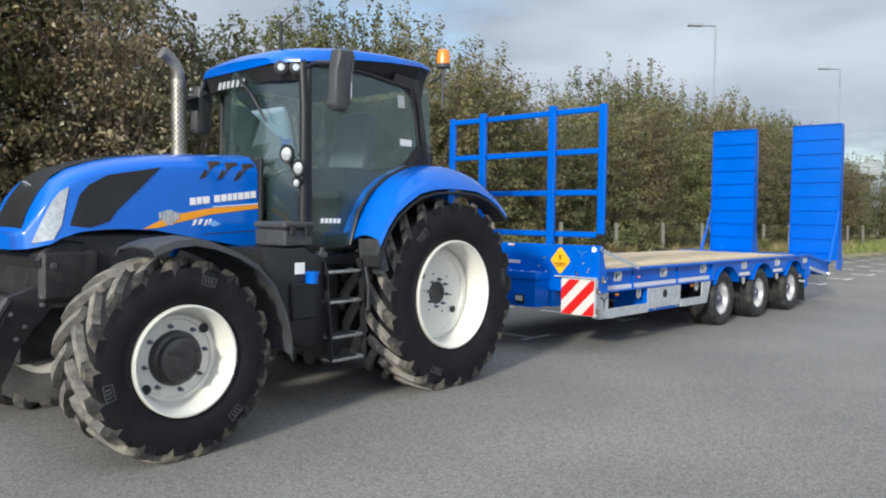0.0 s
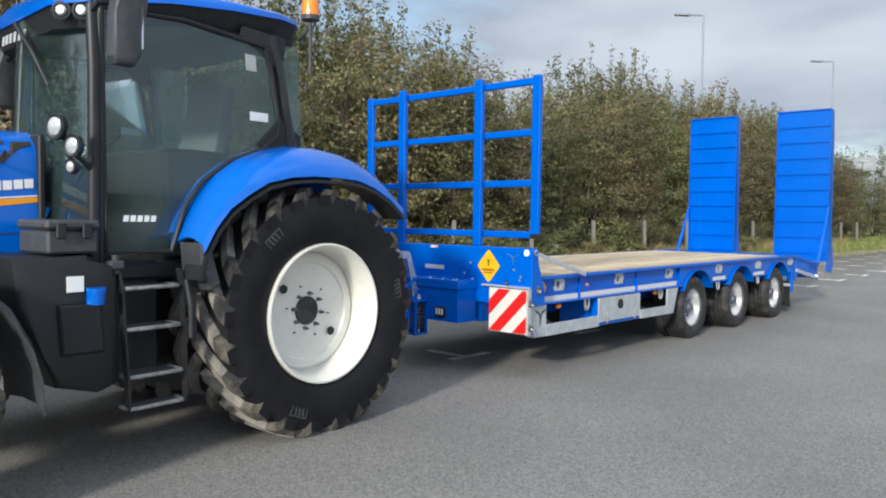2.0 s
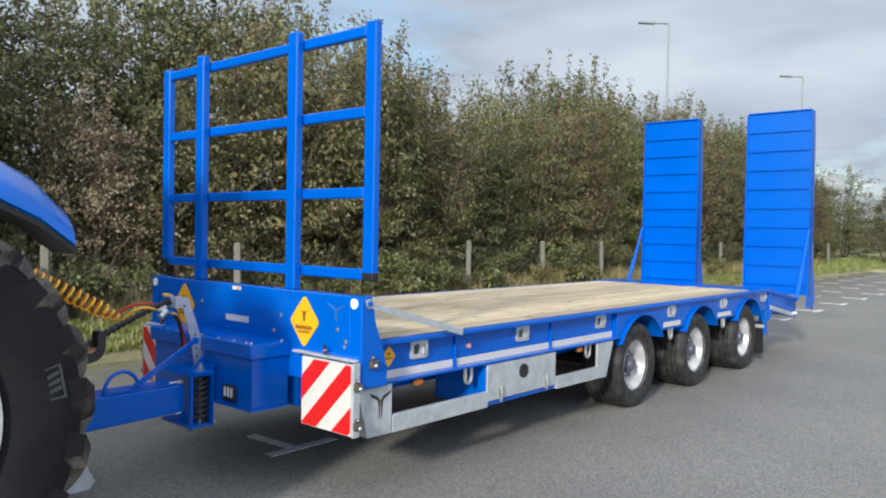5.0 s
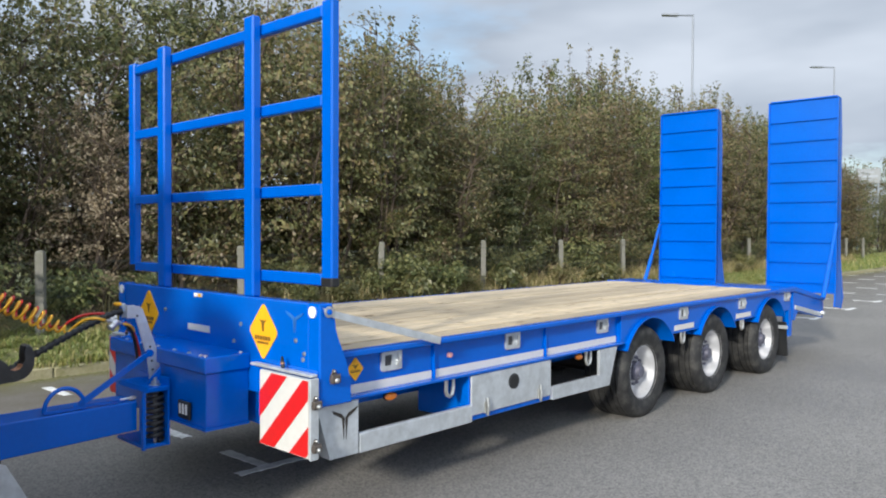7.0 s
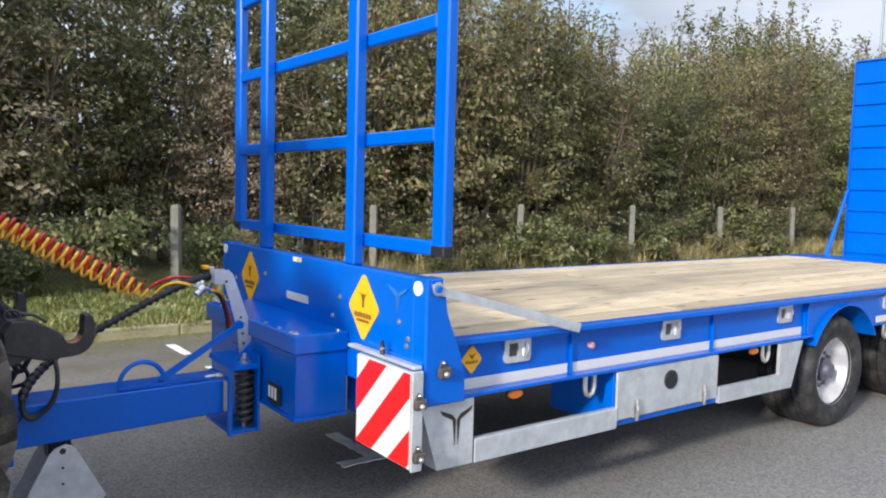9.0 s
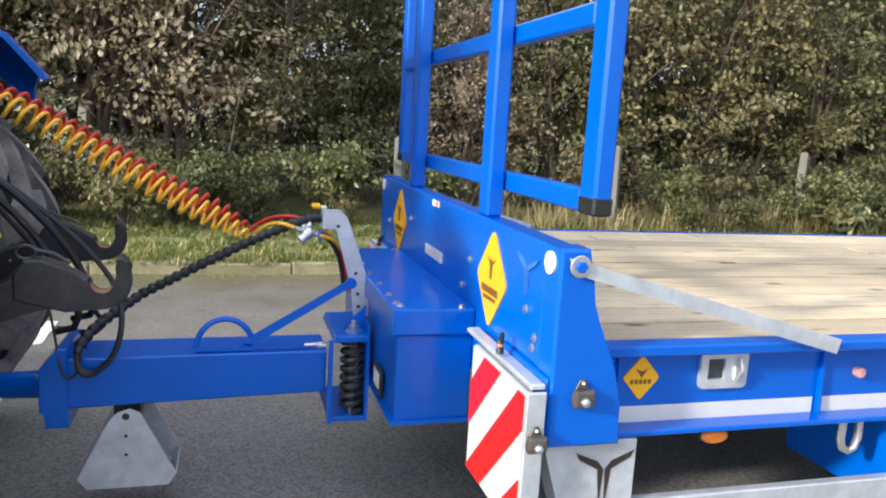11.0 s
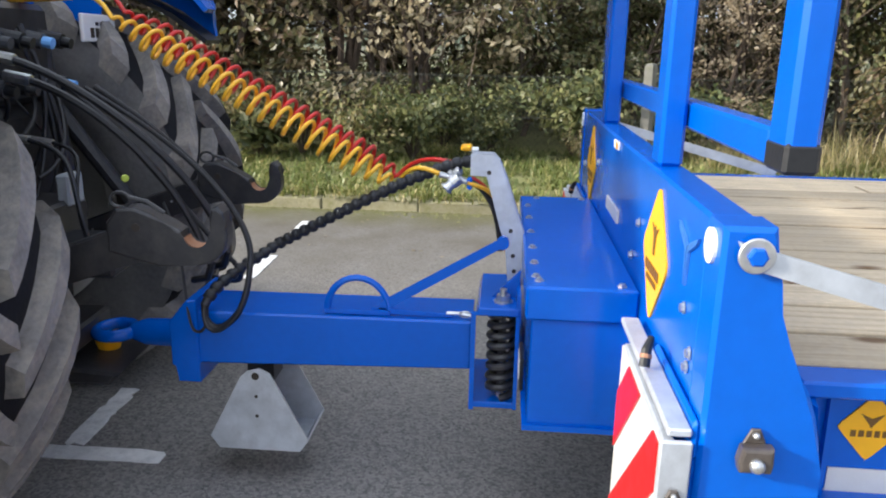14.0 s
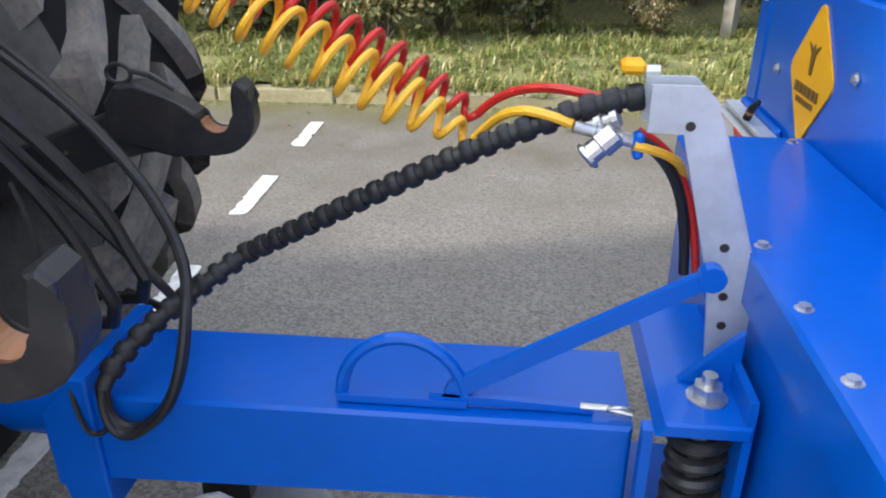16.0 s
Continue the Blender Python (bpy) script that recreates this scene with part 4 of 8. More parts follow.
# chassis beams and dark underside
bm = B()
for s in (-1, 1):
    add_box(bm, s * 0.45 - 0.06, s * 0.45 + 0.06, 2.2, 9.6, 0.55, 0.93)
for y in (2.6, 3.35, 4.2, 5.0, 6.4, 7.7, 9.0):
    add_box(bm, -1.0, 1.0, y - 0.05, y + 0.05, 0.76, 0.93)
part("chassis", bm, TRAILER_BLUE, trailer)
bm = B()
add_box(bm, -0.998, 0.998, 2.28, 9.0, 0.93, 0.95)
part("deck_underside", bm, BLACK_STEEL, trailer)

# side beams
for s in (-1, 1):
    bm = B()
    x = s * 1.015
    lo, hi = (x - 0.015, x) if s > 0 else (x, x + 0.015)
    add_box(bm, lo, hi, 2.32, 5.16, 0.76, 0.965)
    o0, o1 = (1.015, 1.085) if s > 0 else (-1.085, -1.015)
    add_box(bm, o0, o1, 2.30, 5.16, 0.965, 0.995, 0.005)
    add_box(bm, o0, o1 - s * 0.004, 2.36, 5.16, 0.742, 0.758, 0.003)
    part("side_beam", bm, TRAILER_BLUE, trailer)
    for y in (2.38, 3.05, 4.17, 5.15):
        bm = B()
        add_prism(bm, [(s * 1.016, 0.758), (s * 1.036, 0.758), (s * 1.028, 0.965), (s * 1.016, 0.965)], "y", y - 0.004, y + 0.004)
        part("gusset", bm, TRAILER_BLUE, trailer)
    for y0, y1 in ((2.395, 3.035), (3.065, 4.155), (4.185, 5.13)):
        bm = B()
        e = sorted((s * 1.0155, s * 1.0185))
        add_box(bm, e[0], e[1], y0, y1, 0.758, 0.804)
        part("reflective_tape", bm, MARK_WHITE, trailer, "white reflective tape")
    # lashing sockets
    for y in (2.71, 3.80, 4.92, 6.24, 7.57, 8.87):
        xo = 1.017 if y < 5.5 else 1.047
        bm = B()
        z = 0.905
        e = sorted((s * xo, s * (xo + 0.012)))
        outer = []
        for cy, cz, q0 in ((y + 0.062, z - 0.042, -90), (y + 0.062, z + 0.037, 0), (y - 0.062, z + 0.037, 90), (y - 0.062, z - 0.042, 180)):
            outer += [(cy + 0.015 * math.cos(radians(q0 + 30 * k)), cz + 0.015 * math.sin(radians(q0 + 30 * k))) for k in range(4)]
        hole = [(y + 0.002, z - 0.03), (y + 0.002, z + 0.03), (y - 0.052, z + 0.03), (y - 0.052, z - 0.03)]
        rings = []
        for xx in e:
            rings.append(([bm.verts.new((xx, *p)) for p in outer], [bm.verts.new((xx, *p)) for p in hole]))
        for o, h in rings:
            for k in range(16):
                c, c1 = k // 4, (k // 4 + 1) % 4
                if k % 4 < 3:
                    bm.faces.new((o[k], o[k + 1], h[c]))
                else:
                    bm.faces.new((o[k], o[(k + 1) % 16], h[c1], h[c]))
        for ring_a, ring_b in zip(*rings):
            m = len(ring_a)
            for k in range(m):
                bm.faces.new((ring_a[k], ring_a[(k + 1) % m], ring_b[(k + 1) % m], ring_b[k]))
        bmesh.ops.recalc_face_normals(bm, faces=bm.faces)
        so = part("lashing_socket", bm, GALV, trailer, "galvanised stake socket plate")
        bm = B()
        add_box(bm, *sorted((s * (xo + 0.0005), s * (xo + 0.003))), y - 0.0515, y + 0.0015, z - 0.0295, z + 0.0295)
        part("socket_back", bm, GREY_PLASTIC, so)
        bm = B()
        add_tube(bm, [(s * (xo + 0.02), y + 0.045, z + 0.03), (s * (xo + 0.028), y + 0.05, z), (s * (xo + 0.016), y + 0.04, z - 0.035)], 0.006, 6)
        part("latch", bm, STEEL, so)
    # wheel valance with three arches
    top, low, R = 0.965, 0.735, 0.465
    poly = [(5.16, top), (9.05, top), (9.05, low)]
    for yc in reversed(WHEEL_Y):
        a0 = math.asin((low - WHEEL_Z) / R)
        for k in range(13):
            a = a0 + (math.pi - 2 * a0) * k / 12
            poly.append((yc + R * math.cos(a), WHEEL_Z + R * math.sin(a)))
    poly.append((5.16, low))
    bm = B()
    e = sorted((s * 1.03, s * 1.045))
    add_prism(bm, poly, "x", e[0], e[1])
    part("wheel_valance", bm, TRAILER_BLUE, trailer)
    for yc in WHEEL_Y:
        bm = B()
        g = []
        for k in range(15):
            a = 0.5 + (math.pi - 1.0) * k / 14
            g.append([(s * x, yc + (R + 0.002) * math.cos(a), WHEEL_Z + (R + 0.002) * math.sin(a)) for x in (0.60, 1.075)])
        add_shell(bm, g, 0.012)
        part("mudguard", bm, TRAILER_BLUE, trailer, smooth=True)
    bm = B()
    e = sorted((s * 1.02, s * 1.085))
    add_box(bm, e[0], e[1], 5.16, 9.05, 0.965, 0.995, 0.005)
    part("deck_edge", bm, TRAILER_BLUE, trailer)
    for y in (6.27, 7.62):
        bm = B()
        e = sorted((s * 1.0455, s * 1.049))
        add_box(bm, e[0], e[1], y - 0.19, y + 0.19, 0.758, 0.804)
        part("reflective_tape", bm, MARK_WHITE, trailer, "white reflective tape")
    # galvanised side guard
    bm = B()
    e = sorted((s * 1.075, s * 1.085))
    add_prism(bm, [(2.15, 0.74), (2.42, 0.74), (2.42, 0.46), (2.235, 0.462)], "x", e[0], e[1])
    add_prism(bm, [(2.15, 0.74), (2.235, 0.462), (2.245, 0.462), (2.16, 0.74)], "x", *sorted((s * 1.0, s * 1.075)))
    gp = part("guard_plate", bm, GALV, trailer, "galvanised side plate with dark cut emblem")
    bm = B()
    for q in (-1, 1):
        e3 = sorted((s * 1.0855, s * 1.087))
        add_prism(bm, [(2.33 + q * 0.008, 0.55), (2.33 + q * 0.02, 0.66), (2.33 + q * 0.075, 0.69), (2.33 + q * 0.085, 0.71),
                       (2.33 + q * 0.02, 0.683), (2.33 + q * 0.002, 0.66)], "x", e3[0], e3[1])
    part("emblem", bm, INK, gp)
    bm = B()
    e = sorted((s * 1.05, s * 1.084))
    add_box(bm, e[0], e[1], 2.432, 3.33, 0.455, 0.56, 0.004)
    part("guard_rail", bm, GALV, trailer)
    bm = B()
    add_prism(bm, [(4.18, 0.458), (4.18, 0.55), (4.79, 0.548), (4.79, 0.735), (5.04, 0.735), (4.93, 0.452)], "x", *sorted((s * 1.06, s * 1.083)))
    part("guard_rail", bm, GALV, trailer)
    # tool box
    bm = B()
    add_box(bm, *sorted((s * 0.62, s * 1.06)), 3.32, 4.18, 0.455, 0.74, 0.006)
    tb = part("tool_box", bm, TRAILER_BLUE, trailer)
    bm = B()
    add_box(bm, *sorted((s * 1.0605, s * 1.075)), 3.33, 4.17, 0.49, 0.735, 0.005)
    lid = part("tool_box_door", bm, GALV, tb, "galvanised tool box door")
    bm = B()
    add_lathe(bm, [(0.05, s * 1.0755), (0.05, s * 1.085), (0.035, s * 1.088)], (0, 3.745, 0.65), 20)
    part("lock", bm, BLACK, lid, "round black lock")
    for y in (3.47, 4.03):
        bm = B()
        add_box(bm, *sorted((s * 1.0755, s * 1.083)), y - 0.022, y + 0.022, 0.49, 0.56, 0.003)
        add_tube(bm, [(s * 1.088, y, 0.475), (s * 1.095, y, 0.53), (s * 1.086, y, 0.585)], 0.009, 6)
        part("latch", bm, STEEL, lid)
    # lashing rings and amber side lamps
    for y in (3.18, 4.71, 6.27, 7.62, 9.16):
        bm = B()
        xr = s * 1.03
        add_tube(bm, [(xr, y - 0.03 * 1, 0.735), (xr, y - 0.032, 0.67), (xr, y - 0.02, 0.64), (xr, y, 0.63), (xr, y + 0.02, 0.64), (xr, y + 0.032, 0.67),
                      (xr, y + 0.03, 0.735)], 0.012, 8)
        part("lashing_ring", bm, STEEL, trailer, "galvanised lashing ring", smooth=True)
    for y in (2.71, 4.60):
        bm = B()
        add_lathe(bm, [(0.022, s * 1.005), (0.0245, s * 1.009), (0.0245, s * 1.017), (0.02, s * 1.02)], (0, 0, 0), 24)
        base = part("side_lamp", bm, BLACK, trailer, "oval amber side marker lamp")
        base.matrix_basis = pose(0, y, 0.702) @ Matrix.Diagonal((1, 2.0, 1, 1))
        bm = B()
        add_lathe(bm, [(0.022, s * 1.017), (0.021, s * 1.027), (0.015, s * 1.034), (0.007, s * 1.037)], (0, 0, 0), 24)
        part("lens", bm, AMBER, base, "amber lens", smooth=True)
        bm = B()
        add_box(bm, *sorted((s * 0.98, s * 1.006)), y - 0.02, y + 0.02, 0.695, 0.743)
        part("lamp_stay", bm, TRAILER_BLUE, base).matrix_basis = (pose(0, y, 0.702) @ Matrix.Diagonal((1, 2.0, 1, 1))).inverted()
    bm = B()
    add_lathe(bm, [(0.016, s * 1.016), (0.016, s * 1.036), (0.01, s * 1.04)], (0, 3.185, 0.878), 14)
    part("marker_stud", bm, PINK, trailer, "small faded pink side marker")
    bm = B()
    # small diamond on the side
    pts = [(2.455 + 0.055 * dx, 0.885 + 0.062 * dz) for dx, dz in ((0, 1), (0.14, 0.9), (0.9, 0.14), (1, 0), (0.9, -0.14), (0.14, -0.9), (0, -1),
                                                                     (-0.14, -0.9), (-0.9, -0.14), (-1, 0), (-0.9, 0.14), (-0.14, 0.9))]
    add_prism(bm, pts, "x", *sorted((s * 1.0155, s * 1.019)))
    ds = part("diamond_sticker", bm, YELLOW, trailer, "small yellow diamond sticker")
    bm = B()
    for k in range(5):
        add_box(bm, *sorted((s * 1.0192, s * 1.0202)), 2.422 + 0.0135 * k, 2.431 + 0.0135 * k, 0.868, 0.88)
    add_prism(bm, [(2.435, 0.912), (2.455, 0.903), (2.475, 0.912), (2.46, 0.893), (2.455, 0.885), (2.45, 0.893)], "x", *sorted((s * 1.0192, s * 1.0202)))
    part("print", bm, PRINT_BROWN, ds)
    # front side lamps on the gusset
    small_lamp(s, 1.126, 2.222, 0.885, 0.025, trailer, "gusset_lamp")

    # striped marker board, folded out on a hinge bar
    bm = B()
    mx0, mx1 = 0.70, 1.125
    add_box(bm, *sorted((s * mx0, s * mx1)), 2.078, 2.10, 0.505, 0.895, 0.004)
    mb = part("marker_board", bm, GALV, trailer, "red and white striped marker board")
    bm = B()
    add_box(bm, *sorted((s * (mx1 + 0.001), s * (mx1 + 0.012))), 2.073, 2.125, 0.50, 0.90, 0.003)
    part("side_rail", bm, GALV, mb)
    bm = B()
    add_box(bm, *sorted((s * 0.595, s * mx1)), 2.085, 2.125, 0.9025, 0.917, 0.003)
    part("hinge_bar", bm, GALV, mb)
    # white face and diagonal red bands clipped to the board
    bm = B()
    add_box(bm, *sorted((s * (mx0 + 0.004), s * (mx1 - 0.004))), 2.074, 2.0775, 0.509, 0.891)
    part("white_face", bm, MARK_WHITE, mb)
    W, Hh = mx1 - mx0 - 0.012, 0.376
    for c0 in (-0.16, 0.105, 0.37, 0.635):
        # band between u+v=c0 and u+v=c0+0.13, u outward, v down
        cut = []
        sq = [(0, 0), (W, 0), (W, Hh), (0, Hh)]

        def clip(pl, c, keep):
            res = []
            for i in range(len(pl)):
                p, q = pl[i], pl[(i + 1) % len(pl)]
                fp, fq = (p[0] + p[1] - c) * keep, (q[0] + q[1] - c) * keep
                if fp >= 0:
                    res.append(p)
                if fp * fq < 0:
                    t = fp / (fp - fq)
                    res.append((p[0] + t * (q[0] - p[0]), p[1] + t * (q[1] - p[1])))
            return res
        pl = clip(clip(sq, c0, 1), c0 + 0.135, -1)
        if len(pl) < 3:
            continue
        bm = B()
        add_prism(bm, [(s * (mx0 + 0.006 + u), 0.512 + (Hh - v)) for u, v in pl], "y", 2.0705, 2.0735)
        part("red_band", bm, MARK_RED, mb)
    for z in (0.775, 0.565):
        small_lamp(s, 1.138, 2.1, z, 0.023, mb, "board_lamp")
    bm = B()
    add_box(bm, *sorted((s * 0.78, s * 1.12)), 2.1255, 2.139, 0.86, 0.93, 0.006)
    add_box(bm, *sorted((s * 0.95, s * 1.117)), 2.1255, 2.1385, 0.77, 0.862, 0.006)
    part("board_hinge", bm, TRAILER_BLUE, mb)
    bm = B()
    add_tube(bm, [(s * 0.865, 2.10, 0.975), (s * 0.88, 2.09, 0.955), (s * 0.895, 2.085, 0.925)], [0.006, 0.010, 0.011], 10)
    hh = part("hinge_handle", bm, BLACK, mb)
    bm = B()
    add_tube(bm, [(s * 0.885, 2.0885, 0.947), (s * 0.8885, 2.0875, 0.940)], 0.0118, 10)
    part("red_collar", bm, RUST, hh)
    # folding rail from the headboard down to the deck edge
    bm = B()
    p0, p1 = Vector((s * 1.145, 2.182, 1.217)), Vector((s * 1.095, 2.99, 0.995))
    d = (p1 - p0)
    dn = Vector((0, d.z, -d.y)).normalized() * 0.021
    add_prism(bm, [(p0.y + dn.y, p0.z + dn.z), (p1.y + dn.y, p1.z + dn.z), (p1.y - dn.y, p1.z - dn.z), (p0.y - dn.y - 0.03, p0.z - dn.z)], "x",
              *sorted((s * 1.126, s * 1.135)))
    fr = part("folding_rail", bm, GALV, trailer, "flat galvanised folding rail")
    bm = B()
    add_lathe(bm, [(0.028, s * 1.1355), (0.028, s * 1.1385), (0.026, s * 1.14), (0.015, s * 1.14)], (0, 2.185, 1.217), 24)
    pv = part("pivot_washer", bm, STEEL, fr)
    bm = B()
    add_lathe(bm, [(0.0155, s * 1.1402), (0.0155, s * 1.147), (0.012, s * 1.149)], (0, 2.185, 1.217), 6)
    part("pivot_bolt", bm, TRAILER_BLUE, pv, "blue painted bolt head")

# ---- trailer wheels ----


def trailer_wheel_meshes():
    bm = B()
    w = 0.18
    q = 0.862
    prof = [(0.255, w * 0.9), (0.30, w * 1.0), (0.36, w * 1.06), (0.40, w * 1.03), (0.43, w * 0.92), (0.445, w * 0.78)]
    for k, x in enumerate((0.62, 0.34, 0.0, -0.34, -0.62)):
        prof += [(0.45, w * (x + 0.11)), (0.436, w * (x + 0.10)), (0.436, w * (x + 0.05)), (0.45, w * (x + 0.04))] if k else [(0.45, w * 0.7), (0.436, w * 0.68), (0.436, w * 0.63), (0.45, w * 0.61)]
    prof += [(0.445, -w * 0.8), (0.43, -w * 0.92), (0.40, -w * 1.03), (0.30, -w), (0.255, -w * 0.9)]
    add_lathe(bm, [(r * q, x) for r, x in prof], (0, 0, 0), 56, True)
    tyre = finish("tyre", bm, TRAILER_TYRE, True)
    bm = B()
    rp = [(0.262, w * 0.93), (0.27, w * 0.9), (0.25, w * 0.82), (0.235, w * 0.4), (0.215, w * 0.15), (0.17, w * 0.05), (0.155, w * 0.3), (0.10, w * 0.42),
                   (0.095, w * 0.3), (0.095, -w * 0.6), (0.235, -w * 0.6), (0.27, -w * 0.93)]
    add_lathe(bm, [(r * q, x) for r, x in rp], (0, 0, 0), 40, True)
    rim = finish("rim", bm, RIM_SILVER, True)
    bm = B()
    add_lathe(bm, [(0.08, -0.08), (0.08, 0.09), (0.08, 0.11), (0.055, 0.115), (0.05, 0.145), (0.02, 0.15)], (0, 0, 0), 24)
    for k in range(10):
        a = k * math.tau / 10
        add_cyl(bm, (0.06, 0.112 * math.cos(a), 0.112 * math.sin(a)), (0.09, 0.112 * math.cos(a), 0.112 * math.sin(a)), 0.015, 6)
    hub = finish("hub", bm, HUB_GREY, True)
    bm = B()
    for k in range(10):
        a = (k + 0.5) * math.tau / 10
        add_cyl(bm, (0.018, 0.166 * math.cos(a), 0.166 * math.sin(a)), (0.026, 0.166 * math.cos(a), 0.166 * math.sin(a)), 0.018, 12)
    holes = finish("hand_hole", bm, INK)
    return tyre, rim, hub, holes


tw_tyre, tw_rim, tw_hub, tw_holes = trailer_wheel_meshes()
for yc in WHEEL_Y:
    for s in (-1, 1):
        wob = new("wheel", tw_rim)
        wob.parent = trailer
        wob.matrix_basis = pose(s * 0.852, yc - 0.03, WHEEL_Z, 20 * yc, 0, 0 if s > 0 else 180)
        tagged(wob, "silver trailer wheel rim")
        for nm, me in (("tyre", tw_tyre), ("hub", tw_hub), ("hand_holes", tw_holes)):
            shared(nm, me, wob)
    bm = B()
    add_cyl(bm, (-0.8, yc, WHEEL_Z), (0.8, yc, WHEEL_Z), 0.065, 14)
    part("axle", bm, BLACK_STEEL, trailer)
for s in (-1, 1):
    bm = B()
    add_prism(bm, [(8.90, 0.60), (8.912, 0.60), (8.972, 0.20), (8.96, 0.20)], "x", *sorted((s * 0.66, s * 1.04)))
    flap = part("mud_flap", bm, BLACK, trailer)
    bm = B()
    add_box(bm, *sorted((s * 0.64, s * 1.06)), 8.875, 8.899, 0.52, 0.56, 0.004)
    part("flap_bar", bm, GALV, flap)

# ---- beavertail and ramps ----
TAIL0, TAIL1, TAIL_Z = 9.06, 10.16, 0.82
bm = B()
add_prism(bm, [(8.52, 1.004), (TAIL0, 1.004), (TAIL1, TAIL_Z), (TAIL1, TAIL_Z - 0.05), (TAIL0, 0.95), (8.52, 0.951)], "x", -1.08, 1.08, 0.004)
part("beavertail_plate", bm, TRAILER_BLUE, trailer)
for s in (-1, 1):
    bm = B()
    add_prism(bm, [(TAIL0, 0.965), (TAIL0, 0.62), (9.12, 0.60), (9.22, 0.70), (TAIL1 - 0.05, 0.56), (TAIL1, 0.56), (TAIL1, TAIL_Z - 0.03)], "x", *sorted((s * 1.03, s * 1.06)))
    part("tail_side", bm, TRAILER_BLUE, trailer)
    bm = B()
    add_prism(bm, [(9.12, 0.785), (10.08, 0.625), (10.08, 0.575), (9.12, 0.735)], "x", *sorted((s * 1.0605, s * 1.07)))
    part("tail_tread_plate", bm, GALV, trailer, "galvanised strip on the tail")
    bm = B()
    add_prism(bm, [(8.95, 0.74), (8.95, 0.43), (9.05, 0.43), (9.08, 0.74)], "x", *sorted((s * 0.98, s * 1.05)))
    part("tail_leg", bm, TRAILER_BLUE, trailer)
    # ramp, standing up
    RY = 10.21
    x0, x1 = sorted((s * 0.345, s * 1.205))
    bm = B()
    add_box(bm, x0, x1, RY, RY + 0.02, 0.86, 3.35)
    ramp = part("ramp", bm, TRAILER_BLUE, trailer, "upright blue steel loading ramp")
    for e in (x0, x1):
        bm = B()
        a, b = (e, e + 0.018) if e == x0 else (e - 0.018, e)
        add_prism(bm, [(RY - 0.03, 3.35), (RY + 0.09, 3.34), (RY + 0.14, 2.9), (RY + 0.14, 1.4), (RY + 0.30, 0.80), (RY + 0.22, 0.66), (RY - 0.06, 0.70), (RY - 0.03, 1.0)],
                  "x", a, b)
        part("ramp_side", bm, TRAILER_BLUE, ramp)
    for k in range(9):
        z = 0.99 + 0.262 * k
        bm = B()
        add_box(bm, x0 + 0.02, x1 - 0.02, RY - 0.028, RY - 0.001, z - 0.008, z + 0.008)
        part("ramp_rib", bm, TRAILER_BLUE, ramp)
    bm = B()
    add_box(bm, x0 + 0.02, x1 - 0.02, RY - 0.03, RY + 0.08, 3.345, 3.365, 0.004)
    part("ramp_lip", bm, TRAILER_BLUE, ramp)
    # prop
    bm = B()
    ox = s * 1.2
    add_tube(bm, [(ox, RY - 0.52, 0.84), (ox, RY - 0.28, 1.27)], 0.028, 10)
    add_tube(bm, [(ox, RY - 0.28, 1.27), (ox, RY - 0.03, 1.75)], 0.02, 10)
    part("ramp_strut", bm, TRAILER_BLUE, trailer)
    bm = B()
    add_lathe(bm, [(0.03, s * 1.061), (0.03, s * 1.10), (0.02, s * 1.105)], (0, 10.1, 0.62), 14)
    part("rear_lamp", bm, LENS, trailer)
bm = B()
add_box(bm, -1.05, 1.05, TAIL1 - 0.02, TAIL1 + 0.06, 0.58, 0.74, 0.006)
part("rear_crossbeam", bm, TRAILER_BLUE, trailer)

# ---- timber deck planks ----
rows = 13
wd = 2 * 1.012 / rows
plank_meshes = {}
rp = random.Random(4)
for r in range(rows):
    x = -1.012 + wd * (r + 0.5)
    cuts = [2.285] + sorted(rp.sample([3.2, 3.9, 4.6, 5.3, 6.0, 6.7, 7.4], 1)) + [8.51]
    for a, b in zip(cuts[:-1], cuts[1:]):
        key = round(b - a, 3)
        if key not in plank_meshes:
            pb = B()
            add_box(pb, -wd / 2 + 0.006, wd / 2 - 0.006, 0.005, key - 0.005, -0.045, 0.0, 0.003)
            plank_meshes[key] = finish("plank", pb, WOOD)
        shared("plank", plank_meshes[key], trailer, pose(x, a, DECK_Z - 0.002 + rp.uniform(-0.004, 0.004), 0, rp.uniform(-0.5, 0.5), 0))

# ---- tractor: local frame, forward is -y, rear axle at y = 0 ----
tractor = thing("tractor", "blue farm tractor with cream wheel rims and muddy tyres", "tractor", pose(0.12, -0.085, 0, 0, 0, 4.0))
AXLE_R, AXLE_F = -0.05, -2.617


def lerp_table(t, table):
    for (a, va), (b, vb) in zip(table[:-1], table[1:]):
        if t <= b:
            u = 0 if b == a else (t - a) / (b - a)
            return va + (vb - va) * max(0.0, u)
    return table[-1][1]


# bonnet
BON_W = [(-3.17, 0.24), (-3.14, 0.31), (-3.06, 0.365), (-2.9, 0.39), (-2.5, 0.405), (-1.56, 0.405)]
BON_T = [(-3.17, 1.40), (-3.14, 1.50), (-3.075, 1.63), (-2.98, 1.755), (-2.85, 1.83), (-2.6, 1.895), (-2.3, 1.94), (-1.56, 1.99)]
BON_B = [(-3.17, 1.30), (-3.06, 1.335), (-2.95, 1.40), (-2.7, 1.43), (-2.4, 1.415), (-2.0, 1.345), (-1.56, 1.27)]


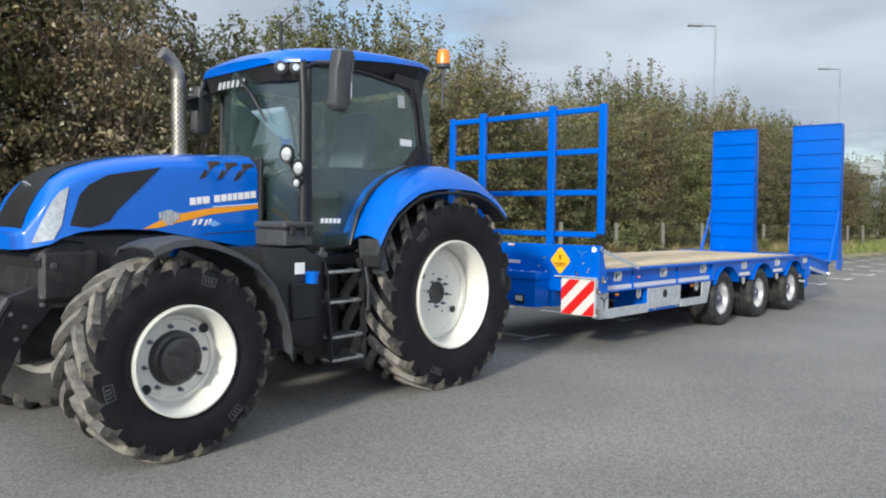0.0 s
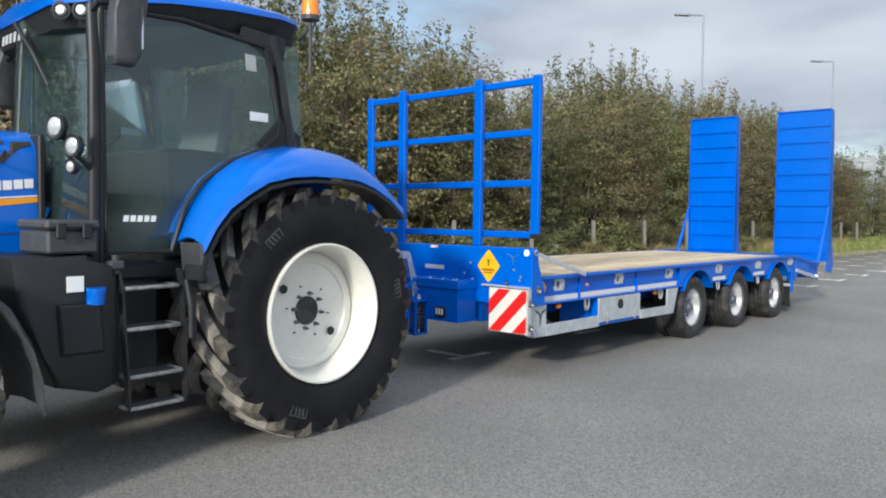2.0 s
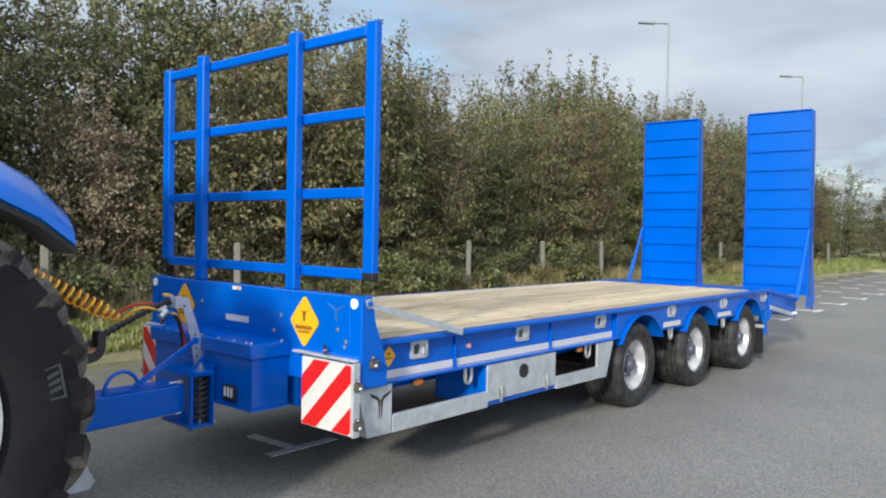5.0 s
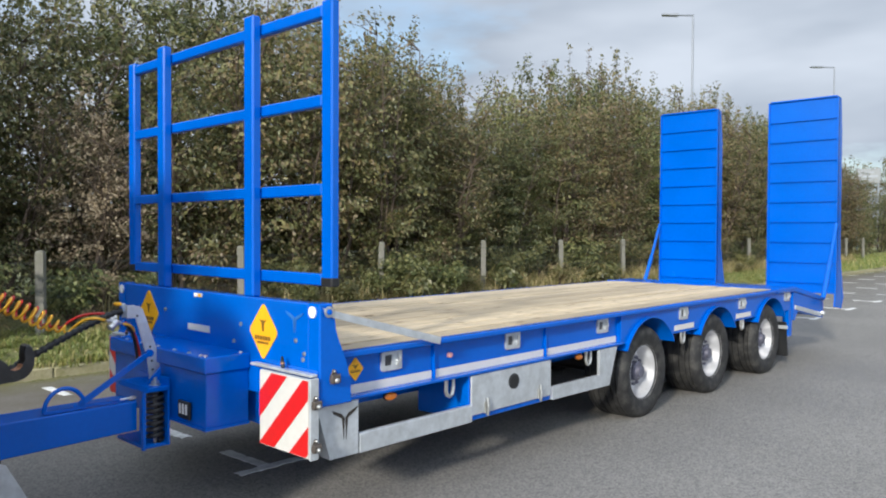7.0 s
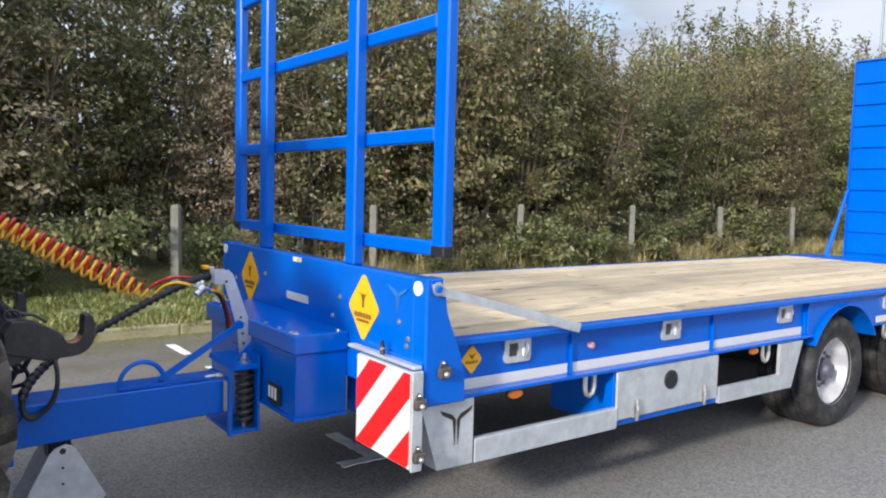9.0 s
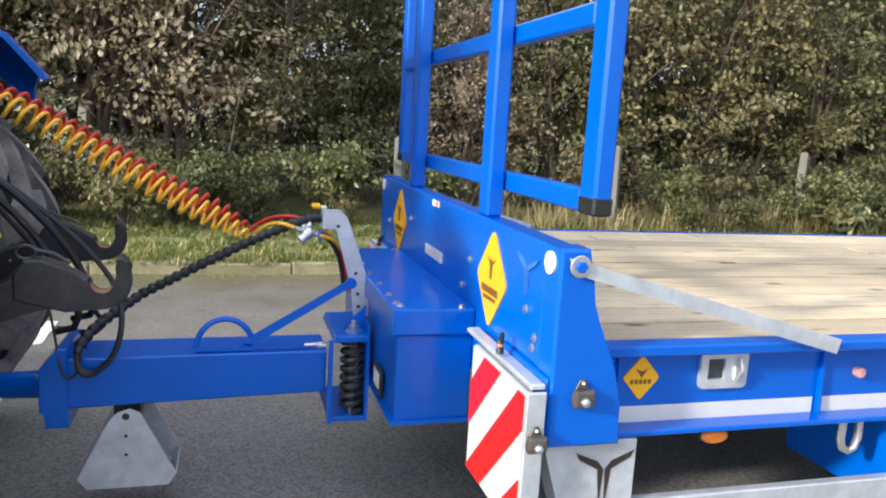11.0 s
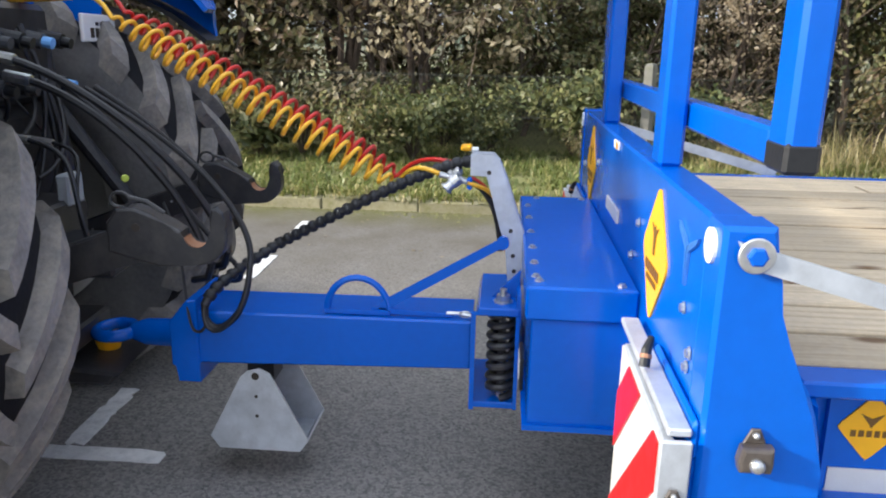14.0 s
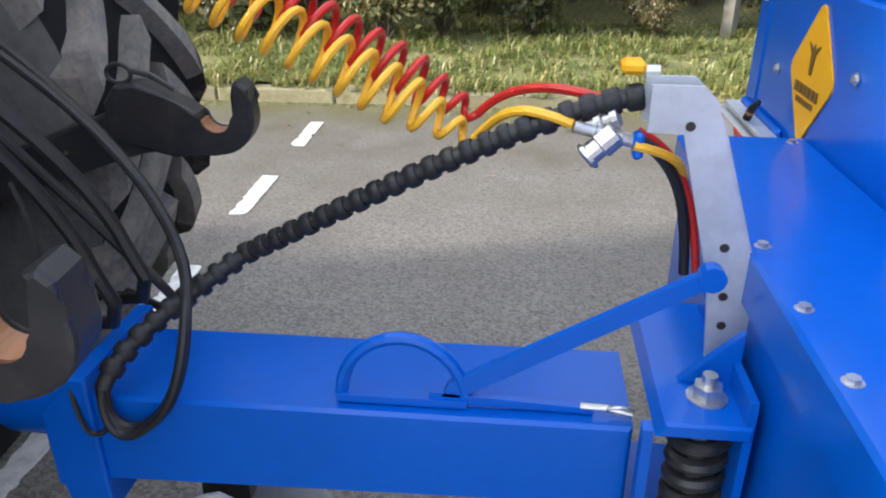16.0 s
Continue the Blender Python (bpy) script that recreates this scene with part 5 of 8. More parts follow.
def bonnet_x(y, z):
    w, zb, zt = lerp_table(y, BON_W), lerp_table(y, BON_B), lerp_table(y, BON_T)
    zs = zb + (zt - zb) * 0.78
    if z <= zs:
        return w * (1 - 0.05 * max(0.0, (z - zb) / (zs - zb)))
    u = min(1.0, (z - zs) / (zt - zs))
    return w * 0.95 * math.sqrt(max(0.0, 1 - u * u)) ** 0.75


def bonnet_section(y):
    w, zb, zt = lerp_table(y, BON_W), lerp_table(y, BON_B), lerp_table(y, BON_T)
    zs = zb + (zt - zb) * 0.78
    right = [(bonnet_x(y, zb + (zs - zb) * k / 6), zb + (zs - zb) * k / 6) for k in range(7)]
    for k in range(1, 8):
        a = k * math.pi / 16
        right.append((w * 0.95 * math.cos(a) ** 0.75, zs + (zt - zs) * math.sin(a)))
    return right + [(0, zt)] + [(-x, z) for x, z in reversed(right)]


bm = B()
by = [-3.24, -3.225, -3.2, -3.16, -3.12, -3.06, -3.0, -2.9, -2.75, -2.6, -2.4, -2.2, -2.0, -1.8, -1.56]
rings = [[bm.verts.new((x, y, z)) for x, z in bonnet_section(y)] for y in by]
for a, b in zip(rings[:-1], rings[1:]):
    for k in range(len(a) - 1):
        bm.faces.new((a[k], a[k + 1], b[k + 1], b[k]))
    bm.faces.new((a[-1], a[0], b[0], b[-1]))
bm.faces.new(rings[0])
bm.faces.new(rings[-1][::-1])
bonnet = part("bonnet", bm, TRACTOR_BLUE, tractor, smooth=True)


def side_patch(bm, poly, s, eps=0.004, depth=0.004):
    """A thin patch lying on the bonnet's side, subdivided along y."""
    ys_ = [p[0] for p in poly]
    y0, y1 = min(ys_), max(ys_)
    n = max(2, int((y1 - y0) / 0.06) + 1)

    def span(y):
        zz = []
        for i in range(len(poly)):
            (ya, za), (yb, zb_) = poly[i], poly[(i + 1) % len(poly)]
            if ya == yb:
                if abs(y - ya) < 1e-9:
                    zz += [za, zb_]
            elif min(ya, yb) - 1e-9 <= y <= max(ya, yb) + 1e-9:
                zz.append(za + (zb_ - za) * (y - ya) / (yb - ya))
        return min(zz), max(zz)
    cols = []
    for k in range(n + 1):
        y = y0 + (y1 - y0) * k / n
        a, b = span(y)
        col = []
        for j in range(6):
            z = a + (b - a) * j / 5
            x = bonnet_x(y, z)
            col.append((s * (x + eps), y, z))
        cols.append(col)
    add_shell(bm, cols if s > 0 else [c[::-1] for c in cols], depth)
    return bm


for s in (-1, 1):
    bm = B()
    side_patch(bm, [(-2.955, 1.45), (-2.925, 1.58), (-2.87, 1.68), (-2.72, 1.765), (-2.36, 1.835), (-2.50, 1.70), (-2.66, 1.55), (-2.72, 1.47), (-2.85, 1.43)], s, 0.004)
    part("side_grille", bm, BLACK, bonnet, "black mesh side grille", smooth=True)
    bm = B()
    side_patch(bm, [(-3.145, 1.34), (-3.13, 1.40), (-3.05, 1.59), (-2.975, 1.69), (-2.955, 1.68), (-2.975, 1.55), (-3.015, 1.40), (-3.05, 1.36)], s, 0.006, 0.006)
    part("headlight", bm, LENS, bonnet, "clear headlight", smooth=True)
    bm = B()
    side_patch(bm, [(-2.50, 1.425), (-2.40, 1.43), (-2.0, 1.525), (-1.565, 1.578), (-1.565, 1.605), (-2.0, 1.57), (-2.3, 1.515)], s, 0.0035, 0.003)
    part("orange_stripe", bm, ORANGE, bonnet, "orange curved stripe", smooth=True)
    bm = B()
    side_patch(bm, [(-1.97, 1.576), (-1.565, 1.608), (-1.565, 1.617), (-1.97, 1.583)], s, 0.0035, 0.003)
    part("white_pinstripe", bm, WHITE, bonnet)
    # brand lettering as plain bars
    for k, (y0, y1) in enumerate(((-2.15, -2.105), (-2.095, -2.06), (-2.05, -1.995), (-1.955, -1.91), (-1.9, -1.855), (-1.845, -1.81), (-1.80, -1.765), (-1.755, -1.71),
                                  (-1.70, -1.655), (-1.645, -1.60))):
        bm = B()
        zc = 1.612 + (y0 + 2.15) * 0.125
        side_patch(bm, [(y0, zc - 0.024), (y1, zc - 0.02), (y1, zc + 0.03), (y0, zc + 0.026)], s, 0.0045, 0.003)
        part("lettering_bar", bm, WHITE, bonnet)
    for k, (y0, y1) in enumerate(((-2.14, -2.105), (-2.095, -2.06), (-2.045, -2.02), (-2.015, -1.99))):
        bm = B()
        zc = 1.47 + (k % 2) * 0.006
        side_patch(bm, [(y0, zc - 0.02), (y1, zc - 0.02), (y1 + 0.01, zc + 0.02), (y0 + 0.01, zc + 0.02)], s, 0.0035, 0.003)
        part("model_bar", bm, WHITE, bonnet)
    bm = B()
    side_patch(bm, [(-1.96 + 0.055 * math.cos(a), 1.463 + 0.024 * math.sin(a)) for a in [q * math.tau / 14 for q in range(14)]], s, 0.0035, 0.003)
    part("oval_badge", bm, LIGHT_BLUE, bonnet)
    # leaf-shaped emblem
    bm = B()
    for q in (-1, 1):
        for j in range(3):
            y = -2.31 + q * (0.012 + 0.026 * j)
            side_patch(bm, [(y - 0.011, 1.45 + 0.02 * j), (y + 0.011, 1.45 + 0.02 * j), (y + 0.011, 1.552 - 0.008 * j), (y - 0.011, 1.552 - 0.008 * j)], s, 0.006, 0.004)
    part("leaf_emblem", bm, LENS, bonnet, "silver leaf-shaped emblem")
    for k in range(3):
        bm = B()
        y = -1.95 + 0.14 * k
        side_patch(bm, [(y - 0.125, 1.77), (y - 0.09, 1.77), (y - 0.01, 1.865), (y + 0.07, 1.888), (y + 0.07, 1.912), (y - 0.04, 1.90)], s, 0.004)
        part("air_slot", bm, INK, bonnet)
    # lower seam of the bonnet side
    bm = B()
    side_patch(bm, [(-2.05, 1.385), (-1.565, 1.41), (-1.565, 1.417), (-2.05, 1.392)], s, 0.002, 0.003)
    part("seam", bm, INK, bonnet)
# black nose strip running up over the bonnet
bm = B()
g = []
for y in [-3.166, -3.155, -3.14, -3.11, -3.08, -3.04, -2.98, -2.88, -2.75, -2.6, -2.45]:
    zt, zb, w = lerp_table(y, BON_T), lerp_table(y, BON_B), lerp_table(y, BON_W)
    hw = 0.20 * (1 - 0.35 * (y + 3.17) / 0.8)
    row = []
    for k in range(-4, 5):
        x = hw * k / 4
        u = min(0.97, abs(x) / (w * 0.95))
        zz = (zb + (zt - zb) * 0.78) + (zt - zb) * 0.22 * math.sqrt(max(0, 1 - u ** (2 / 0.75)))
        row.append((x, y - 0.002, zz + 0.004))
    g.append(row)
g.insert(0, [(p[0], -3.177, 1.31) for p in g[0]])
add_shell(bm, [r[::-1] for r in g], 0.004)
part("nose_grille", bm, BLACK, bonnet, "black nose grille strip", smooth=True)
bm = B()
add_lathe(bm, [(0.04, 0), (0.04, 0.006)], (0, 0, 0), 18)
ob = part("nose_emblem", bm, LENS, bonnet)
ob.matrix_basis = pose(0, -3.045, 1.69, 0, -50, 90)

# engine, chassis and front linkage
bm = B()
add_box(bm, -0.33, 0.33, -3.05, -1.45, 0.95, 1.40, 0.02)
add_box(bm, -0.22, 0.22, -3.2, -0.4, 0.60, 1.0, 0.02)
add_box(bm, -0.36, 0.36, -3.12, -2.75, 0.98, 1.30, 0.03)
part("engine_bay", bm, BLACK_STEEL, tractor)
bm = B()
add_box(bm, -0.42, 0.42, -1.58, -1.545, 0.95, 1.95, 0.008)
part("firewall", bm, BLACK, tractor)
bm = B()
add_prism(bm, [(-3.09, 1.30), (-3.14, 1.24), (-3.08, 1.08), (-2.85, 1.05), (-2.85, 1.34), (-2.98, 1.36)], "x", -0.345, 0.345, 0.015)
bump_ob = part("front_bumper", bm, BLACK, tractor)
for s in (-1, 1):
    bm = B()
    add_lathe(bm, [(0.028, 0), (0.03, s * 0.012), (0.015, s * 0.02)], (s * 0.345, -3.04, 1.2), 16)
    part("fog_lamp", bm, GREY_PLASTIC, bump_ob)
    bm = B()
    add_prism(bm, [(-3.42, 0.42), (-3.36, 0.42), (-3.22, 0.75), (-3.05, 0.95), (-2.75, 0.95), (-2.75, 1.08), (-3.15, 1.08), (-3.32, 1.02)], "x", *sorted((s * 0.27, s * 0.33)), 0.006)
    part("front_linkage_plate", bm, BLACK_STEEL, tractor)
    bm = B()
    add_tube(bm, [(s * 0.36, -3.30, 1.02), (s * 0.37, -3.44, 0.80), (s * 0.37, -3.5, 0.62)], [0.035, 0.03, 0.03], 10)
    add_tube(bm, [(s * 0.36, -3.3, 0.98), (s * 0.36, -3.42, 0.66)], 0.018, 10)
    part("front_linkage_arm", bm, BLACK_STEEL, tractor, "black front linkage arm")
    bm = B()
    for y, z in ((-3.1, 1.02), (-3.1, 0.97), (-3.2, 0.85), (-3.25, 0.78), (-3.28, 0.93), (-2.9, 1.02)):
        add_cyl(bm, (s * 0.33, y, z), (s * 0.345, y, z), 0.014, 6)
    tagged(part("linkage_bolt_set", bm, STEEL, tractor), kind="stuff")
bm = B()
add_box(bm, -0.85, 0.85, AXLE_F - 0.10, AXLE_F + 0.10, 0.56, 0.76, 0.03)
add_cyl(bm, (-0.9, AXLE_F, 0.655), (0.9, AXLE_F, 0.655), 0.11, 18)
part("front_axle", bm, BLACK_STEEL, tractor)
bm = B()
add_box(bm, -0.3, 0.3, -1.5, 0.33, 0.55, 1.30, 0.04)
add_cyl(bm, (-0.77, AXLE_R, 0.872), (0.77, AXLE_R, 0.872), 0.17, 20)
part("transmission", bm, BLACK_STEEL, tractor)

# ---- wheels ----


def lug_tyre(R, half, rim_r, lugs, lug_h, lug_w, sweep, lug_mat):
    base = R - lug_h
    prof = [(rim_r, half * 0.82), (rim_r + 0.03, half * 0.92), (rim_r + (base - rim_r) * 0.42, half * 1.02), (rim_r + (base - rim_r) * 0.72, half * 1.0),
            (base * 0.965, half * 0.945), (base * 0.99, half * 0.82), (base, half * 0.45), (base * 1.002, 0.0)]
    prof = prof + [(r, -x) for r, x in reversed(prof[:-1])]
    h = len(prof) // 2
    bm = B()
    add_lathe(bm, prof[:h + 4], (0, 0, 0), 72, caps=False)
    body = finish("tyre", bm, RUBBER, True)
    bm = B()
    add_lathe(bm, prof[h + 3:], (0, 0, 0), 72, caps=False)
    inner = finish("inner_sidewall", bm, DUSTY, True)

    def base_r(x):
        a = abs(x) / half
        for (r0, x0), (r1, x1) in zip(prof[3:7], prof[4:8]):
            if x1 / half <= a <= x0 / half:
                u = (a - x1 / half) / max(1e-6, x0 / half - x1 / half)
                return r1 + (r0 - r1) * u
        return prof[3][0]
    bm = B()
    for i in range(lugs):
        for s in (-1, 1):
            a0 = (i + (0.5 if s > 0 else 0)) * math.tau / lugs
            ring = []
            n = 9
            for k in range(n):
                u = k / (n - 1)
                x = s * half * (0.02 + 0.965 * min(1.0, u * 1.08))
                ang = a0 + sweep * (u ** 1.15)
                rb = base_r(x) - 0.012
                rt = R - 0.024 * max(0.0, u - 0.7) / 0.3
                if u > 0.97:
                    rb, rt, x = rb - 0.012, rt - 0.026, s * half * 0.985
                wa = lug_w * (0.5 + 0.25 * u) / R
                sl = 0.35 * lug_w / R
                ring.append([bm.verts.new((x, r * math.cos(t), r * math.sin(t))) for r, t in
                             ((rb, ang - wa - sl), (rt, ang - wa), (rt, ang + wa), (rb, ang + wa + sl))])
            for a, b in zip(ring[:-1], ring[1:]):
                for q in range(4):
                    bm.faces.new((a[q], a[(q + 1) % 4], b[(q + 1) % 4], b[q]))
            bm.faces.new(ring[0])
            bm.faces.new(ring[-1][::-1])
    tread = finish("tread", bm, lug_mat)
    # lug ends are dressed black like the sidewall, with mud left on the shoulders
    tread.materials.append(SHOULDER)
    tread.materials.append(RUBBER)
    for q in tread.polygons:
        if q.center.x > half * 0.962:
            q.material_index = 2
        elif q.center.x > half * 0.8:
            q.material_index = 1
    return body, tread, inner


def dish_rim(rim_r, half, depth, hub_r, bolts, bolt_r, hole_r, hole_a):
    """A deep-dished rim: outer flange at +half, disc set back by depth."""
    f = half
    bm = B()
    add_lathe(bm, [(rim_r + 0.0, f + 0.012), (rim_r - 0.012, f + 0.015), (rim_r - 0.03, f - 0.01), (rim_r - 0.045, f - 0.06), (rim_r - 0.052, f - depth * 0.85), (rim_r - 0.053, f - depth * 0.9),
                   (rim_r - 0.055, f - depth - 0.014), (rim_r - 0.058, f - depth - 0.016), (rim_r - 0.068, f - depth - 0.016), (rim_r - 0.07, f - depth - 0.012),
                   (rim_r - 0.071, f - depth - 0.002), (rim_r - 0.074, f - depth), (rim_r - 0.09, f - depth), (rim_r * 0.72, f - depth + 0.004), (rim_r * 0.70, f - depth - 0.012), (hub_r, f - depth - 0.012),
                   (hub_r, f - depth - 0.03), (rim_r - 0.075, f - depth - 0.03), (rim_r - 0.04, -f * 0.9), (rim_r, -f)], (0, 0, 0), 64, True)
    rim = finish("wheel", bm, RIM_WHITE, True)
    bm = B()
    add_tube(bm, [(-0.012, 0, 0), (0.004, 0, 0), (0.005, 0, 0), (0.03, 0, 0)], [0.014, 0.014, 0.009, 0.008], 6)
    nut_me = finish("wheel_nut", bm, HUB_GREY)
    nuts = [(nut_me, pose(f - depth, bolt_r * math.cos(k * math.tau / bolts + 0.2), bolt_r * math.sin(k * math.tau / bolts + 0.2))) for k in range(bolts)]
    bm = B()
    add_cyl(bm, (-0.002, 0, 0), (0.006, 0, 0), 0.03, 14)
    hole_me = finish("disc_hole", bm, BLACK)
    holes = [(hole_me, pose(f - depth, hole_r * math.cos(a), hole_r * math.sin(a))) for a in (hole_a, hole_a + math.pi)]
    bm = B()
    add_cyl(bm, (-0.002, 0, 0), (0.0055, 0, 0), 0.0065, 10)
    small_me = finish("bolt_hole", bm, INK)
    for k in range(6):
        a = hole_a + 0.5 + k * math.tau / 6
        holes.append((small_me, pose(f - depth, bolt_r * 1.5 * math.cos(a), bolt_r * 1.5 * math.sin(a))))
    return rim, nuts, holes


r_tyre, r_tread, r_inner = lug_tyre(0.826, 0.295, 0.448, 21, 0.047, 0.06, 0.42, DUSTY_LUG)
r_rim, r_nuts, r_holes = dish_rim(0.46, 0.274, 0.19, 0.08, 8, 0.118, 0.255, -1.1)
f_tyre, f_tread, f_inner = lug_tyre(0.60, 0.238, 0.318, 18, 0.042, 0.052, 0.46, MUDDY)
f_rim, f_nuts, f_holes = dish_rim(0.328, 0.225, 0.13, 0.15, 8, 0.195, 0.246, -0.82)
bm = B()
add_lathe(bm, [(0.098, -0.12), (0.098, -0.012), (0.09, -0.004), (0.04, -0.012)], (0, 0, 0), 24)
r_hub = finish("hub", bm, BLACK_STEEL, True)
bm = B()
add_lathe(bm, [(0.165, -0.08), (0.165, 0.05), (0.155, 0.075), (0.135, 0.085), (0.13, 0.12), (0.117, 0.132), (0.08, 0.136), (0.04, 0.136)], (0, 0, 0), 32)
for k in range(6):
    a = k * math.tau / 6
    add_cyl(bm, (0.13, 0.1 * math.cos(a), 0.1 * math.sin(a)), (0.155, 0.1 * math.cos(a), 0.1 * math.sin(a)), 0.012, 6)
f_hub = finish("hub", bm, BLACK_STEEL, True)


def bead_bars(R, half):
    """Raised sidewall lettering as plain bars."""
    bm = B()
    def bar(r0, r1, a0, a1, a2, a3):
        p = [(R * r0, a0), (R * r0, a1), (R * r1, a3), (R * r1, a2)]
        add_prism(bm, [(r * math.cos(t), r * math.sin(t)) for r, t in p], "x", half * 0.9, half * 1.012)
    bar(0.79, 0.80, 0.0, 0.20, 0.0, 0.20)
    bar(0.88, 0.89, 0.0, 0.20, 0.0, 0.20)
    bar(0.80, 0.88, 0.0, 0.012, 0.0, 0.012)
    bar(0.80, 0.88, 0.19, 0.20, 0.19, 0.20)
    for a in (0.04, 0.085, 0.13):
        bar(0.81, 0.87, a, a + 0.022, a + 0.015, a + 0.037)
    return finish("sidewall_bars", bm, GREY_PLASTIC)


r_bars, f_bars = bead_bars(0.775, 0.295), bead_bars(0.57, 0.238)
for s in (-1, 1):
    for (cx, cy, cz, rim, nuts, holes, tyre, tread, inner, hub, bars, spin, name, hx) in (
            (0.80, AXLE_R, 0.88, r_rim, r_nuts, r_holes, r_tyre, r_tread, r_inner, r_hub, r_bars, 25, "rear", 0.085),
            (0.90, AXLE_F, 0.672, f_rim, f_nuts, f_holes, f_tyre, f_tread, f_inner, f_hub, f_bars, 88, "front", 0.05)):
        w = new("wheel", rim)
        w.parent = tractor
        w.matrix_basis = pose(s * cx, cy, cz, 0, 0, -2 if s > 0 else 178) @ pose(0, 0, 0, spin)
        tagged(w, "cream painted %s wheel rim" % name)
        for nm, lst in (("wheel_nut", nuts), ("disc_hole", holes)):
            for me, mt in lst:
                shared(nm, me, w, mt)
        for nm, me, lab in (("tyre", tyre, "worn black %s tyre" % name), ("tread", tread, "muddy tyre tread"), ("inner_sidewall", inner, "dusty inner tyre wall")):
            o = shared(nm, me, w)
            if lab:
                tagged(o, lab)
        for a0 in (-20, 100, 218):
            tagged(shared("sidewall_bars", bars, w, pose(0, 0, 0, a0)), kind="stuff")
        shared("hub", hub, w, pose(hx, 0, 0))

# ---- mudguards ----
FO = [(-1.02, 1.20), (-0.99, 1.33), (-0.90, 1.48), (-0.81, 1.583), (-0.68, 1.67), (-0.54, 1.745), (-0.36, 1.785), (-0.19, 1.80), (0.02, 1.80), (0.21, 1.79), (0.37, 1.745), (0.53, 1.67), (0.67, 1.565)]
FI = [(-0.98, 1.22), (-0.95, 1.335), (-0.90, 1.47), (-0.82, 1.61), (-0.72, 1.74), (-0.58, 1.84), (-0.40, 1.92), (-0.20, 1.965), (0.02, 1.97), (0.22, 1.945), (0.44, 1.89), (0.64, 1.79), (0.78, 1.63)]
for s in (-1, 1):
    bm = B()
    g = []
    for (yo, zo), (yi, zi) in zip(FO[1:], FI[1:]):
        row = [(s * 0.62, yi, zi)]
        for k in range(9):
            u = k / 8
            bulge = math.sin(u * math.pi) * 0.045 + 0.02 * u
            x = 0.72 + 0.36 * u
            row.append((s * x, yi + (yo - yi) * u, zi + (zo - zi) * u ** 1.3 + bulge))
        row.append((s * 1.095, yo, zo - 0.03))
        g.append(row if s < 0 else row[::-1])
    add_shell(bm, g, 0.02)
    mg = part("rear_mudguard", bm, TRACTOR_BLUE, tractor, "blue rear mudguard", smooth=True)
    bm = B()
    add_prism(bm, [(-0.85, 1.50), (-0.70, 1.74), (-0.40, 1.90), (0.02, 1.95), (0.30, 1.91), (0.42, 1.76), (0.36, 1.56), (0.15, 1.45), (-0.5, 1.40)], "x", *sorted((s * 0.60, s * 0.62)), 0.004)
    part("guard_side", bm, TRACTOR_BLUE, mg)
    bm = B()
    g = []
    for (yo, zo) in FO:
        g.append([(s * x, yo + 0.012, zo - 0.05) for x in ((1.095, 0.9) if s > 0 else (0.9, 1.095))])
    add_shell(bm, g, 0.02)
    part("mudguard_lip", bm, BLACK, mg, "black rubber lip", smooth=True)
    bm = B()
    add_prism(bm, [(-1.0, 1.36), (-0.93, 1.345), (-0.86, 1.12), (-0.93, 1.09), (-0.985, 1.2)], "x", *sorted((s * 0.86, s * 1.075)), 0.012)
    part("mudguard_front", bm, GREY_PLASTIC, mg, "grey plastic mudguard foot")
    # front mudguards
    bm = B()
    pts = [(-2.86, 1.335), (-2.80, 1.362), (-2.72, 1.385), (-2.60, 1.395), (-2.465, 1.37), (-2.30, 1.312), (-2.15, 1.23), (-2.02, 1.10), (-1.93, 0.93), (-1.89, 0.78), (-1.88, 0.63)]
    g = []
    for y, z in pts:
        row = [(s * 0.74, y, z - 0.05), (s * 0.78, y, z - 0.01), (s * 0.95, y, z + 0.006), (s * 1.10, y, z), (s * 1.16, y, z - 0.012), (s * 1.17, y + 0.005, z - 0.05)]
        g.append(row if s < 0 else row[::-1])
    add_shell(bm, g, 0.012)
    fm = part("front_mudguard", bm, GREY_PLASTIC, tractor, "dark grey plastic front mudguard", smooth=True)
    bm = B()
    add_tube(bm, [(s * 0.5, -2.5, 0.95), (s * 0.7, -2.5, 1.2), (s * 0.85, -2.5, 1.36)], 0.022, 8)
    add_tube(bm, [(s * 0.6, -2.35, 0.95), (s * 0.8, -2.15, 1.1)], 0.02, 8)
    part("mudguard_stay", bm, TRACTOR_BLUE, fm)

